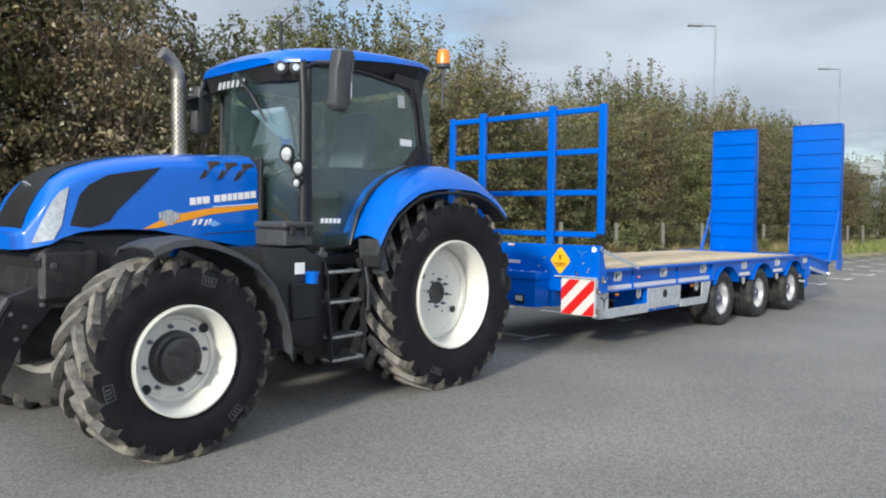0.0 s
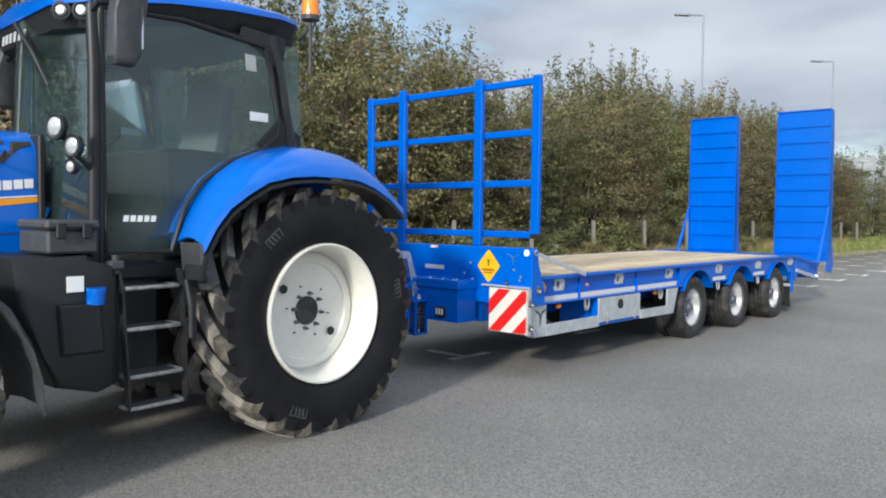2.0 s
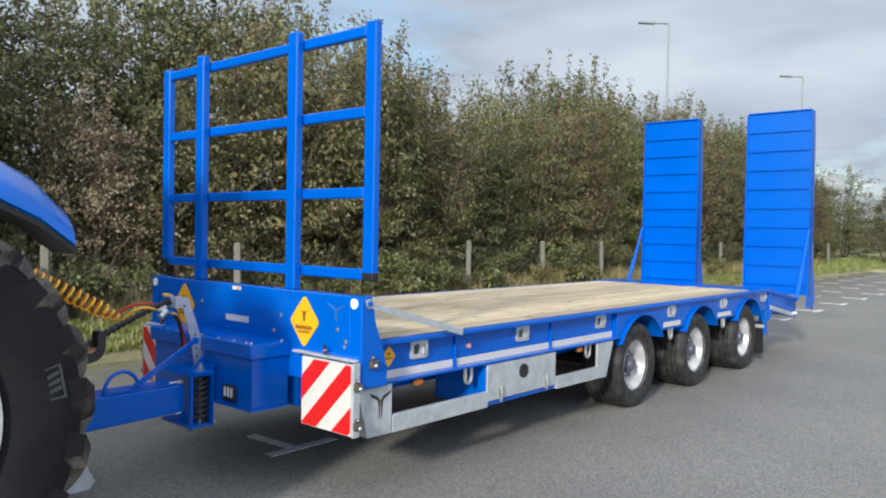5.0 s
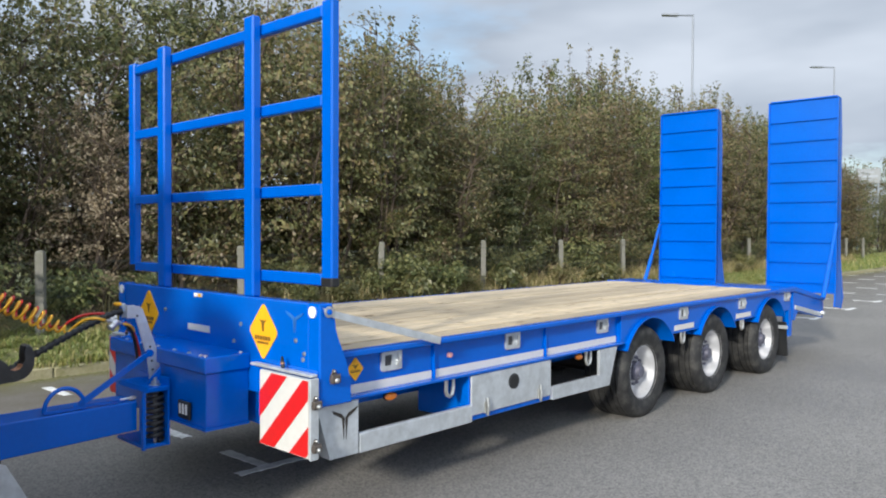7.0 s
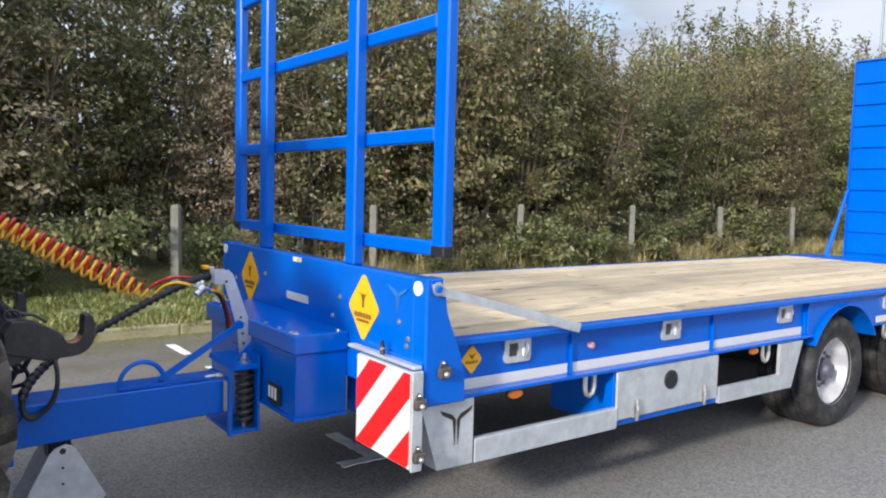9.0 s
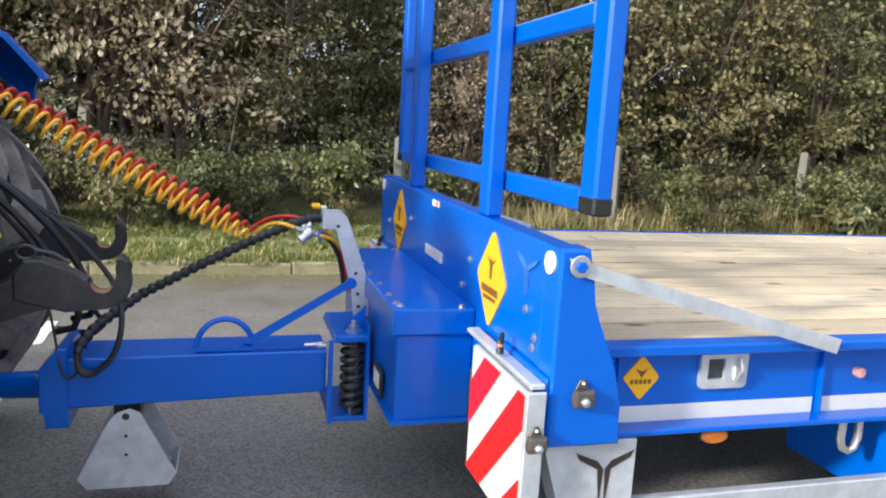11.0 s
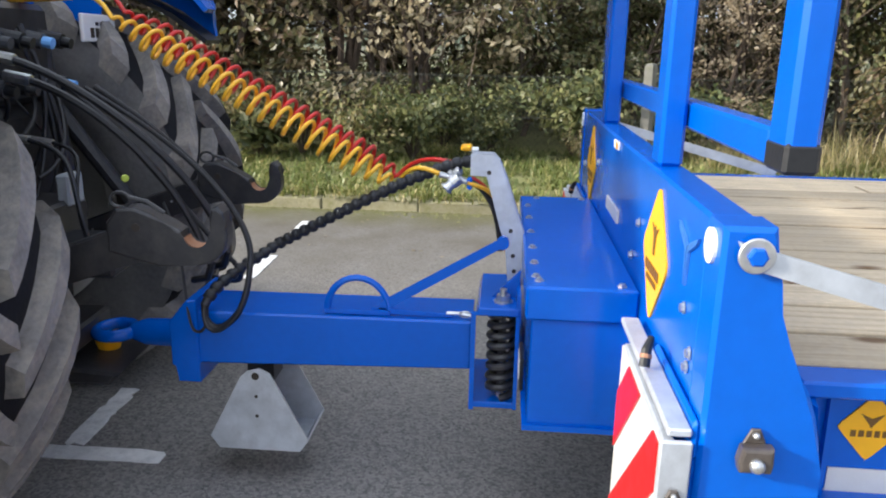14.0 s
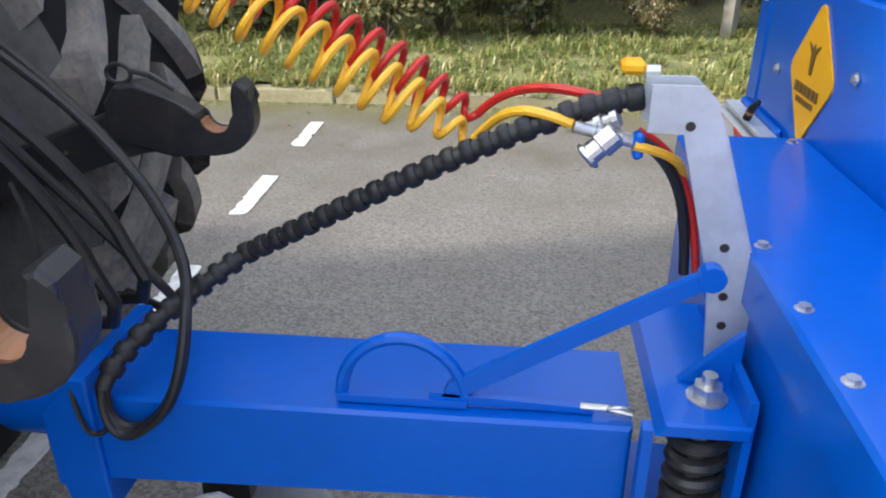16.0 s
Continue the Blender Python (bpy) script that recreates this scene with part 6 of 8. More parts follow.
# ---- tank, steps, tool box ----
for s in (-1, 1):
    bm = B()
    add_prism(bm, [(-1.93, 1.30), (-1.56, 1.31), (-1.45, 1.22), (-1.40, 1.20), (-1.385, 0.62), (-1.50, 0.58), (-1.72, 0.64), (-1.78, 0.80), (-1.90, 1.05)], "x", *sorted((s * 0.4, s * 0.93)), 0.03, 2)
    tank = part("fuel_tank", bm, BLACK, tractor, "black moulded fuel tank", smooth=True)
    bm = B()
    add_prism(bm, [(-1.72, 1.06), (-1.50, 1.06), (-1.48, 0.80), (-1.70, 0.80)], "x", *sorted((s * 0.931, s * 0.95)), 0.012)
    part("tank_panel", bm, BLACK, tank)
    for z, xi, xo in ((1.12, 0.76, 0.95), (0.90, 0.76, 0.965), (0.645, 0.78, 0.985), (0.478, 0.84, 0.995)):
        # a thin tread pan with a worn lip along its outer edge
        bm = B()
        add_box(bm, *sorted((s * xi, s * (xo - 0.03))), -1.365, -1.055, z - 0.012, z - 0.004, 0.003)
        for k in range(4):
            xx = xi + 0.03 + (xo - xi - 0.07) * k / 3
            add_box(bm, *sorted((s * xx, s * (xx + 0.008))), -1.36, -1.06, z - 0.004, z + 0.006)
        st = part("step", bm, GREY_PLASTIC, tractor, "worn grey cab step")
        bm = B()
        add_tube(bm, [(s * (xi + 0.05), -1.37, z), (s * (xo - 0.03), -1.37, z), (s * (xo - 0.008), -1.362, z), (s * xo, -1.34, z), (s * xo, -1.08, z), (s * (xo - 0.008), -1.058, z),
                      (s * (xo - 0.03), -1.05, z), (s * (xi + 0.05), -1.05, z)], 0.012, 8)
        part("step_lip", bm, WORN_EDGE, st, "worn bright step edge", smooth=True)
    for y, yb in ((-1.392, -1.378), (-1.028, -1.042)):
        bm = B()
        g = []
        for xx, z in ((0.90, 1.21), (0.935, 1.12), (0.95, 0.90), (0.972, 0.66), (0.982, 0.50), (0.975, 0.468)):
            yy = y + (yb - y) * (1.21 - z) / 0.75
            g.append([(s * (xx - 0.03), yy, z), (s * (xx + 0.018), yy, z)])
        add_shell(bm, g, 0.012)
        part("step_frame", bm, BLACK, tractor)
    bm = B()
    add_prism(bm, [(-1.02, 1.15), (-0.965, 1.15), (-0.945, 0.84), (-0.955, 0.79), (-0.985, 0.79), (-1.0, 0.9)], "x", *sorted((s * 0.95, s * 0.962)), 0.003)
    part("step_side_plate", bm, BLACK, tractor)
    bm = B()
    add_box(bm, *sorted((s * 0.5, s * 0.7)), -1.37, -1.05, 0.6, 1.25)
    part("step_back", bm, BLACK, tractor)
    bm = B()
    add_tube(bm, [(s * 0.98, -1.03, 1.15), (s * 0.995, -1.01, 1.0), (s * 0.98, -1.0, 0.82)], 0.011, 8)
    part("grab_rail", bm, GREY_PLASTIC, tractor)
bm = B()
add_box(bm, 0.60, 0.93, -1.76, -1.505, 1.315, 1.43, 0.012)
tbx = part("tool_box", bm, GREY_PLASTIC, tractor, "grey plastic tool box with lid")
bm = B()
add_box(bm, 0.59, 0.94, -1.77, -1.495, 1.435, 1.485, 0.015)
part("tool_box_lid", bm, GREY_PLASTIC, tbx)
for y in (-1.70, -1.57):
    bm = B()
    add_box(bm, 0.941, 0.955, y - 0.025, y + 0.025, 1.39, 1.47, 0.006)
    part("tool_box_latch", bm, BLACK, tbx)
bm = B()
add_cyl(bm, (0.945, -1.53, 1.055), (0.955, -1.53, 1.13), 0.045, 18)
add_cyl(bm, (0.954, -1.53, 1.12), (0.955, -1.53, 1.137), 0.049, 18)
part("blue_filler_cap", bm, TRACTOR_BLUE, tractor, "dark blue filler cap")
bm = B()
add_box(bm, 0.931, 0.936, -1.67, -1.585, 1.12, 1.2)
part("white_label", bm, WHITE, tractor)
bm = B()
add_box(bm, 0.86, 0.93, -1.44, -1.36, 1.22, 1.27, 0.01)
add_cyl(bm, (0.9, -1.40, 1.2), (0.9, -1.40, 1.30), 0.02, 12)
part("door_latch_post", bm, GREY_PLASTIC, tractor)

# ---- cab ----


def cab_taper(x, y, k=1.0):
    """The cab's exhaust-side front corner is drawn in."""
    f = k * max(0.0, -x / 0.8) * min(1.0, max(0.0, (-0.9 - y) / 0.5))
    return x * (1 - 0.2 * f), y + 0.22 * f


def cab_x(y):
    return 0.735 + 0.055 * min(1.0, max(0.0, (y + 1.40) / 1.0))


DOOR = [(-1.37, 1.30), (-0.985, 1.30), (-0.90, 1.56), (-0.79, 1.715), (-0.60, 1.85), (-0.37, 1.94), (-0.24, 2.03), (-0.225, 2.12), (-0.29, 2.45), (-0.34, 2.60), (-0.9, 2.655), (-1.385, 2.63)]
for s in (-1, 1):
    bm = B()
    front = [bm.verts.new((*cab_taper(s * (cab_x(y) - 0.004), y), z)) for y, z in DOOR]
    back = [bm.verts.new((*cab_taper(s * (cab_x(y) - 0.010), y), z)) for y, z in DOOR]
    bm.faces.new(front)
    bm.faces.new(back[::-1])
    for i in range(len(DOOR)):
        j = (i + 1) % len(DOOR)
        bm.faces.new((front[i], front[j], back[j], back[i]))
    dg = part("door_glass", bm, GLASS, tractor, "green tinted cab door glass")
    dg.visible_shadow = False
    bm = B()
    add_tube(bm, [(*cab_taper(s * cab_x(y), y), z) for y, z in DOOR], 0.016, 8, True)
    part("door_frame", bm, BLACK, tractor, smooth=True)
    bm = B()
    add_prism(bm, [(-1.37, 1.30), (-0.99, 1.30), (-0.95, 1.42), (-1.0, 1.40), (-1.37, 1.42)], "x", *sorted((s * 0.722, s * 0.728)))
    part("door_panel", bm, BLACK, tractor)
    # sticker bars low on the door
    for k in range(5):
        bm = B()
        y = -1.27 + 0.04 * k
        add_prism(bm, [(y, 1.475), (y + 0.03, 1.475), (y + 0.036, 1.51), (y + 0.006, 1.51)], "x", *sorted((s * (cab_x(y) - 0.003), s * (cab_x(y) - 0.001))))
        part("model_bar", bm, WHITE, tractor)
    bm = B()
    add_prism(bm, [(-0.45, 2.12), (-0.31, 2.12), (-0.31, 2.175), (-0.45, 2.175)], "x", *sorted((s * 0.784, s * 0.787)))
    part("glass_sticker", bm, WHITE, tractor)
    bm = B()
    add_prism(bm, [(-0.48, 2.43), (-0.40, 2.43), (-0.41, 2.53), (-0.49, 2.53)], "x", *sorted((s * 0.784, s * 0.787)))
    part("glass_sticker", bm, PALE, tractor)
    # pillars
    bm = B()
    add_tube(bm, [(*cab_taper(s * x, y), z) for x, y, z in ((0.725, -1.43, 1.2), (0.73, -1.425, 1.8), (0.725, -1.42, 2.3), (0.70, -1.42, 2.66))], 0.035 if s > 0 else 0.022, 10)
    add_tube(bm, [(*cab_taper(s * x, y), z) for x, y, z in ((0.735, -1.395, 1.25), (0.74, -1.39, 2.0), (0.73, -1.39, 2.6))], 0.018, 10)
    part("front_pillar", bm, BLACK, tractor, smooth=True)
    bm = B()
    add_tube(bm, [(s * 0.775, -0.12, 1.93), (s * 0.78, -0.15, 2.1), (s * 0.77, -0.20, 2.4), (s * 0.75, -0.27, 2.68)], [0.06, 0.04, 0.035, 0.05], 8)
    add_prism(bm, [(-0.40, 1.97), (-0.05, 1.93), (-0.05, 2.05), (-0.22, 2.15)], "x", *sorted((s * 0.775, s * 0.80)))
    add_prism(bm, [(-0.52, 2.64), (-0.20, 2.45), (-0.16, 2.68), (-0.5, 2.70)], "x", *sorted((s * 0.765, s * 0.785)))
    part("rear_pillar", bm, BLACK, tractor)
    # rear quarter
    bm = B()
    add_prism(bm, [(-0.20, 2.05), (0.05, 2.0), (0.0, 2.66), (-0.28, 2.66)], "x", *sorted((s * 0.70, s * 0.705)))
    rq = part("quarter_glass", bm, GLASS, tractor)
    rq.visible_shadow = False
# windscreen, rear window
bm = B()
g = []
for k in range(9):
    u = k / 8 * 2 - 1
    g.append([(*cab_taper(0.70 * u * (1 - 0.02 * j), -1.43 - 0.13 * (1 - u * u) + 0.012 * j), 1.40 + 0.31 * j) for j in range(5)])
add_shell(bm, g, 0.006)
ws = part("windscreen", bm, GLASS, tractor, "curved green tinted windscreen", smooth=True)
ws.visible_shadow = False
bm = B()
for k in range(6):
    x = 0.02 + 0.062 * k - 0.22
    yy = -1.43 - 0.13 * (1 - (x / 0.7) ** 2) - 0.004 + 0.04
    add_prism(bm, [(x, 2.515), (x + 0.035, 2.515), (x + 0.05, 2.57), (x + 0.015, 2.57)], "y", yy - 0.012, yy - 0.010)
part("screen_bar", bm, PALE, tractor, "white printed bars on the screen")
bm = B()
add_tube(bm, [(0.1, -1.57, 2.60), (0.28, -1.55, 2.42), (0.42, -1.525, 2.22)], [0.012, 0.012, 0.008], 6)
part("wiper", bm, BLACK, tractor)
bm = B()
add_box(bm, -0.68, 0.68, 0.02, 0.026, 1.95, 2.62)
rw = part("rear_window", bm, GLASS, tractor)
rw.visible_shadow = False
bm = B()
add_box(bm, -0.73, 0.73, -1.40, 0.02, 1.14, 1.24, 0.02)
add_box(bm, -0.62, 0.62, -0.95, 0.05, 1.24, 1.92, 0.03)
part("cab_floor", bm, BLACK, tractor)
bm = B()
add_box(bm, -0.70, 0.70, -0.02, 0.06, 1.75, 1.98, 0.02)
part("rear_cab_panel", bm, BLACK, tractor)
# seat, wheel and consoles inside
bm = B()
add_box(bm, -0.25, 0.25, -0.80, -0.32, 1.60, 1.75, 0.05, 2)
add_prism(bm, [(-0.40, 1.72), (-0.28, 1.72), (-0.14, 2.42), (-0.24, 2.45)], "x", -0.23, 0.23, 0.04, 2)
part("seat", bm, SEAT, tractor, "grey cab seat", smooth=True)
bm = B()
c = Vector((0, -1.10, 1.93))
add_tube(bm, [c + Vector((0.2 * math.cos(a), 0.17 * math.sin(a), 0.10 * math.sin(a))) for a in [k * math.tau / 24 for k in range(24)]], 0.014, 8, True)
add_tube(bm, [(0, -1.35, 1.35), (0, -1.22, 1.7), (0, -1.10, 1.92)], [0.06, 0.05, 0.04], 10)
part("steering_wheel", bm, BLACK, tractor)
bm = B()
add_box(bm, -0.58, -0.30, -0.95, -0.25, 1.6, 1.85, 0.04, 2)
add_box(bm, -0.5, -0.28, -1.0, -0.75, 1.85, 2.0, 0.04)
part("arm_console", bm, GREY_PLASTIC, tractor)
bm = B()
add_box(bm, -0.25, 0.25, -1.42, -1.28, 1.55, 1.80, 0.05, 2)
part("dashboard", bm, GREY_PLASTIC, tractor)
bm = B()
add_box(bm, -0.66, 0.66, -1.36, -0.1, 2.64, 2.67, 0.01)
part("headliner", bm, GREY_PLASTIC, tractor)
# roof
bm = B()
ry = [-1.56, -1.53, -1.46, -1.3, -1.0, -0.6, -0.2, -0.04, 0.03]
rw_ = [0.50, 0.60, 0.72, 0.78, 0.80, 0.81, 0.79, 0.75, 0.68]
re = [2.64, 2.64, 2.645, 2.67, 2.725, 2.77, 2.80, 2.80, 2.79]
rt = [2.70, 2.73, 2.765, 2.80, 2.845, 2.872, 2.88, 2.868, 2.84]
rings = []
for y, w, ze, zt in zip(ry, rw_, re, rt):
    ring = []
    for k in range(17):
        a = math.pi * k / 16
        x = w * math.copysign(abs(math.cos(a)) ** 0.45, math.cos(a))
        x, yy = cab_taper(x, y, 0.6)
        ring.append(bm.verts.new((x, yy, ze + (zt - ze) * math.sin(a) ** 0.55)))
    rings.append(ring)
for a, b in zip(rings[:-1], rings[1:]):
    for k in range(16):
        bm.faces.new((a[k], a[k + 1], b[k + 1], b[k]))
    bm.faces.new((a[16], a[0], b[0], b[16]))
bm.faces.new(rings[0][::-1])
bm.faces.new(rings[-1])
roof = part("cab_roof", bm, TRACTOR_BLUE, tractor, "blue cab roof", smooth=True)
bm = B()
rings = []
for y, w, ze in zip(ry, rw_, re):
    rings.append([bm.verts.new(p) for p in ((*cab_taper(-w * 0.97, y * 0.99, 0.6), ze - 0.001), (w * 0.97, y * 0.99, ze - 0.001), (w * 0.90, y * 0.97, ze - 0.115), (*cab_taper(-w * 0.90, y * 0.97, 0.6), ze - 0.115))])
for a, b in zip(rings[:-1], rings[1:]):
    for k in range(4):
        bm.faces.new((a[k], a[(k + 1) % 4], b[(k + 1) % 4], b[k]))
bm.faces.new(rings[0])
bm.faces.new(rings[-1][::-1])
part("roof_rim", bm, BLACK, roof, "black underside of the roof")
for s in (-1, 1):
    for k, (x, y) in enumerate(((0.585, -1.52), (0.675, -1.455))):
        bm = B()
        add_lathe(bm, [(0.024, 0.0), (0.03, 0.02), (0.022, 0.028)], (0, 0, 0), 18)
        ob = part("roof_lamp", bm, LENS, roof, "round roof work lamp", smooth=True)
        ob.matrix_basis = pose(*cab_taper(s * x, y, 0.6), 2.605, 0, 0, -90 + s * 40)
        bm = B()
        add_lathe(bm, [(0.05, 0.0), (0.052, 0.02), (0.038, 0.024)], (0, 0, 0), 18, True)
        o2 = part("lamp_ring", bm, BLACK, ob)
        o2.matrix_basis = pose(-0.004, 0, 0)
    # mirrors
    bm = B()
    tuck = pose(0.05, 0.02, 0) if s > 0 else pose(0.22, 0.26, -0.02)
    add_tube(bm, [(s * 0.73, -1.47, 2.60), (s * 0.90, -1.52, 2.60), (s * 1.10, -1.50, 2.58)], 0.018, 8)
    part("mirror_arm", bm, BLACK, tractor).matrix_basis = tuck
    bm = B()
    add_prism(bm, [(-1.545, 2.665), (-1.41, 2.68), (-1.385, 2.63), (-1.43, 2.30), (-1.465, 2.25), (-1.555, 2.255), (-1.58, 2.29), (-1.565, 2.5)], "x", *sorted((s * 1.06, s * 1.155)), 0.022, 3)
    mir = part("mirror", bm, GREY_PLASTIC, tractor, "black door mirror housing", smooth=True)
    mir.matrix_basis = tuck
    bm = B()
    add_box(bm, *sorted((s * 1.065, s * 1.155)), -1.435, -1.425, 2.34, 2.60)
    part("mirror_pane", bm, CHROME, mir)
# aerial, beacon, exhaust, work lamps
bm = B()
add_cyl(bm, (0.45, -1.42, 2.75), (0.45, -1.42, 2.98), 0.014, 10)
part("aerial", bm, BLACK, tractor)
bm = B()
add_tube(bm, [(0.78, -0.05, 2.70), (0.88, -0.08, 2.72), (0.93, -0.08, 2.78)], 0.012, 8)
add_cyl(bm, (0.93, -0.08, 2.45), (0.93, -0.08, 2.80), 0.012, 8)
add_cyl(bm, (0.93, -0.08, 2.80), (0.93, -0.08, 2.83), 0.06, 16)
bc = part("beacon", bm, GREY_PLASTIC, tractor, "beacon mount")
bm = B()
add_tube(bm, [(0.93, -0.08, 2.83), (0.93, -0.08, 2.90), (0.93, -0.08, 2.945), (0.93, -0.08, 2.955)], [0.058, 0.055, 0.045, 0.02], 20)
part("beacon_lens", bm, AMBER, bc, "amber beacon lens", smooth=True)
bm = B()
add_cyl(bm, (-0.60, -1.615, 1.5), (-0.60, -1.63, 2.62), 0.062, 20)
exh = part("exhaust_pipe", bm, EXHAUST, tractor, "perforated bright exhaust shield", smooth=True)
bm = B()
for i in range(26):
    for k in range(9):
        a = (k + 0.5 * (i % 2)) * math.tau / 9
        z = 2.05 + 0.0215 * i
        y = -1.615 - 0.015 * (z - 1.5) / 1.12
        p = Vector((-0.60 + 0.0615 * math.cos(a), y + 0.0615 * math.sin(a), z))
        n = Vector((math.cos(a), math.sin(a), 0))
        add_cyl(bm, p, p + n * 0.0015, 0.007, 6)
tagged(part("shield_perforation", bm, INK, exh), kind="stuff")
bm = B()
add_tube(bm, [(-0.60, -1.63, 2.60), (-0.60, -1.635, 2.68), (-0.60, -1.67, 2.75), (-0.60, -1.73, 2.80), (-0.60, -1.78, 2.82)], [0.05, 0.05, 0.05, 0.05, 0.052], 16)
part("exhaust_tip", bm, EXHAUST, exh, smooth=True)
bm = B()
add_tube(bm, [(-0.60, -1.58, 2.45), (-0.62, -1.45, 2.5), (-0.70, -1.42, 2.5)], 0.02, 8)
add_box(bm, -0.75, -0.62, -1.5, -1.42, 2.40, 2.5, 0.01)
part("exhaust_stay", bm, BLACK, exh)
bm = B()
add_tube(bm, [(0.73, -1.44, 1.75), (0.80, -1.58, 1.85), (0.84, -1.66, 1.95)], 0.015, 8)
add_tube(bm, [(0.80, -1.58, 1.85), (0.88, -1.62, 1.80)], 0.012, 8)
add_lathe(bm, [(0.03, -0.0), (0.055, 0.03), (0.062, 0.06), (0.062, 0.075)], (0, 0, 0), 18)
wl_ob = part("lamp_bracket", bm, BLACK, tractor)
for x, y, z, r in ((0.845, -1.68, 1.955, 0.038), (0.90, -1.62, 1.86, 0.034), (0.88, -1.62, 1.755, 0.022)):
    bm = B()
    add_lathe(bm, [(r * 0.7, -0.06), (r * 1.35, -0.03), (r * 1.42, 0.004), (r * 1.3, 0.008), (r * 1.05, 0.002)], (0, 0, 0), 20)
    bk = part("work_lamp", bm, BLACK, tractor, "round black work lamp", smooth=True)
    bk.matrix_basis = pose(x, y, z, 0, 0, -62) @ Matrix.Diagonal((1, 1, 1.25 if r < 0.05 else 1, 1))
    bm = B()
    add_lathe(bm, [(r, 0.001), (r * 0.95, 0.008), (r * 0.5, 0.014)], (0, 0, 0), 20)
    part("lamp_lens", bm, LENS, bk, smooth=True)
# ---- rear: lift arms, hitch, hydraulics ----


def claw_profile(cy, cz):
    """Outline of a quick-hitch claw: a plate with an open hook at its end."""
    def arc(r, a0, a1, n):
        return [(cy + r * math.cos(math.radians(a0 + (a1 - a0) * k / n)), cz + r * math.sin(math.radians(a0 + (a1 - a0) * k / n))) for k in range(n + 1)]
    out = [(cy - 0.235, cz - 0.05), (cy - 0.235, cz + 0.03), (cy - 0.205, cz + 0.068), (cy - 0.16, cz + 0.072), (cy - 0.115, cz + 0.055), (cy - 0.075, cz + 0.03)]
    out += arc(0.04, 165, 372, 12)
    out += [(cy + 0.036, cz + 0.045), (cy + 0.042, cz + 0.072), (cy + 0.058, cz + 0.078), (cy + 0.074, cz + 0.062)]
    out += arc(0.082, 25, -95, 10)
    out += [(cy - 0.10, cz - 0.088)]
    return out


for s in (-1, 1):
    x = s * 0.45
    cy, cz = (1.0, 1.0) if s < 0 else (1.06, 1.02)
    bm = B()
    add_prism(bm, [(0.10, 0.66), (0.12, 0.76), (cy - 0.22, cz + 0.012), (cy - 0.12, cz + 0.02), (cy - 0.12, cz - 0.075), (cy - 0.22, cz - 0.09)], "x", x - 0.026, x + 0.026, 0.006)
    la = part("lift_arm", bm, BLACK_STEEL, tractor, "black lower link arm")
    for q in range(4):
        bm = B()
        u = 0.35 + 0.15 * q
        add_cyl(bm, (x + 0.0262, 0.10 + (cy - 0.3) * u, 0.71 + (cz - 0.74) * u), (x + 0.0275, 0.10 + (cy - 0.3) * u, 0.71 + (cz - 0.74) * u), 0.005, 8)
        part("arm_hole", bm, STEEL, la)
    bm = B()
    add_prism(bm, claw_profile(cy, cz), "x", x - 0.034, x + 0.034, 0.008, 2)
    hk = part("hook_end", bm, BLACK_STEEL, la, "cast black hook end")
    bm = B()
    add_prism(bm, [(cy + 0.0395 * math.cos(a), cz + 0.0395 * math.sin(a)) for a in [math.pi + 0.25 + k * 2.6 / 10 for k in range(11)]]
              + [(cy + 0.033 * math.cos(a), cz + 0.033 * math.sin(a)) for a in [math.pi + 0.25 + k * 2.6 / 10 for k in range(10, -1, -1)]], "x", x - 0.025, x + 0.025)
    part("greased_seat", bm, RUST, hk, "rusty greased hook seat")
    bm = B()
    add_tube(bm, [(x + 0.01, cy - 0.20 + 0.026 * math.cos(a), cz + 0.088 + 0.02 * math.sin(a)) for a in [k * math.tau / 14 for k in range(14)]], 0.005, 6, True)
    add_tube(bm, [(x + 0.01, cy - 0.176, cz + 0.095), (x + 0.012, cy - 0.13, cz + 0.085), (x + 0.012, cy - 0.085, cz + 0.055)], 0.006, 6)
    part("hook_latch", bm, BLACK_STEEL, hk)
    bm = B()
    add_cyl(bm, (x + 0.034, cy - 0.155, cz + 0.02), (x + 0.037, cy - 0.155, cz + 0.02), 0.011, 12)
    part("plate_hole", bm, INK, hk)
    bm = B()
    add_tube(bm, [(s * 0.40, 0.05, 1.55), (s * 0.43, 0.3, 1.2), (s * 0.45, 0.5, 0.9)], [0.035, 0.03, 0.03], 10)
    part("lift_rod", bm, BLACK_STEEL, tractor)
    bm = B()
    add_cyl(bm, (s * 0.30, 0.20, 1.42), (s * 0.32, 0.32, 0.75), 0.045, 14)
    part("lift_cylinder", bm, BLACK_STEEL, tractor)
bm = B()
add_box(bm, -0.14, 0.14, 0.30, 0.52, 0.52, 0.60, 0.01)
add_box(bm, -0.12, 0.12, 0.30, 0.38, 0.45, 0.95, 0.01)
add_prism(bm, [(0.25, 0.42), (0.62, 0.42), (0.66, 0.46), (0.25, 0.50)], "x", -0.14, 0.14, 0.01)
hitch = part("hitch_frame", bm, BLACK_STEEL, tractor)
bm = B()
add_lathe(bm, [(0.035, -0.035), (0.045, 0.0), (0.035, 0.035)], (0, 0, 0), 16)
hb = part("hitch_ball_guard", bm, YELLOW, hitch, "yellow hitch guard")
hb.matrix_basis = pose(-0.06, 0.54, 0.50, 0, 90, 0)
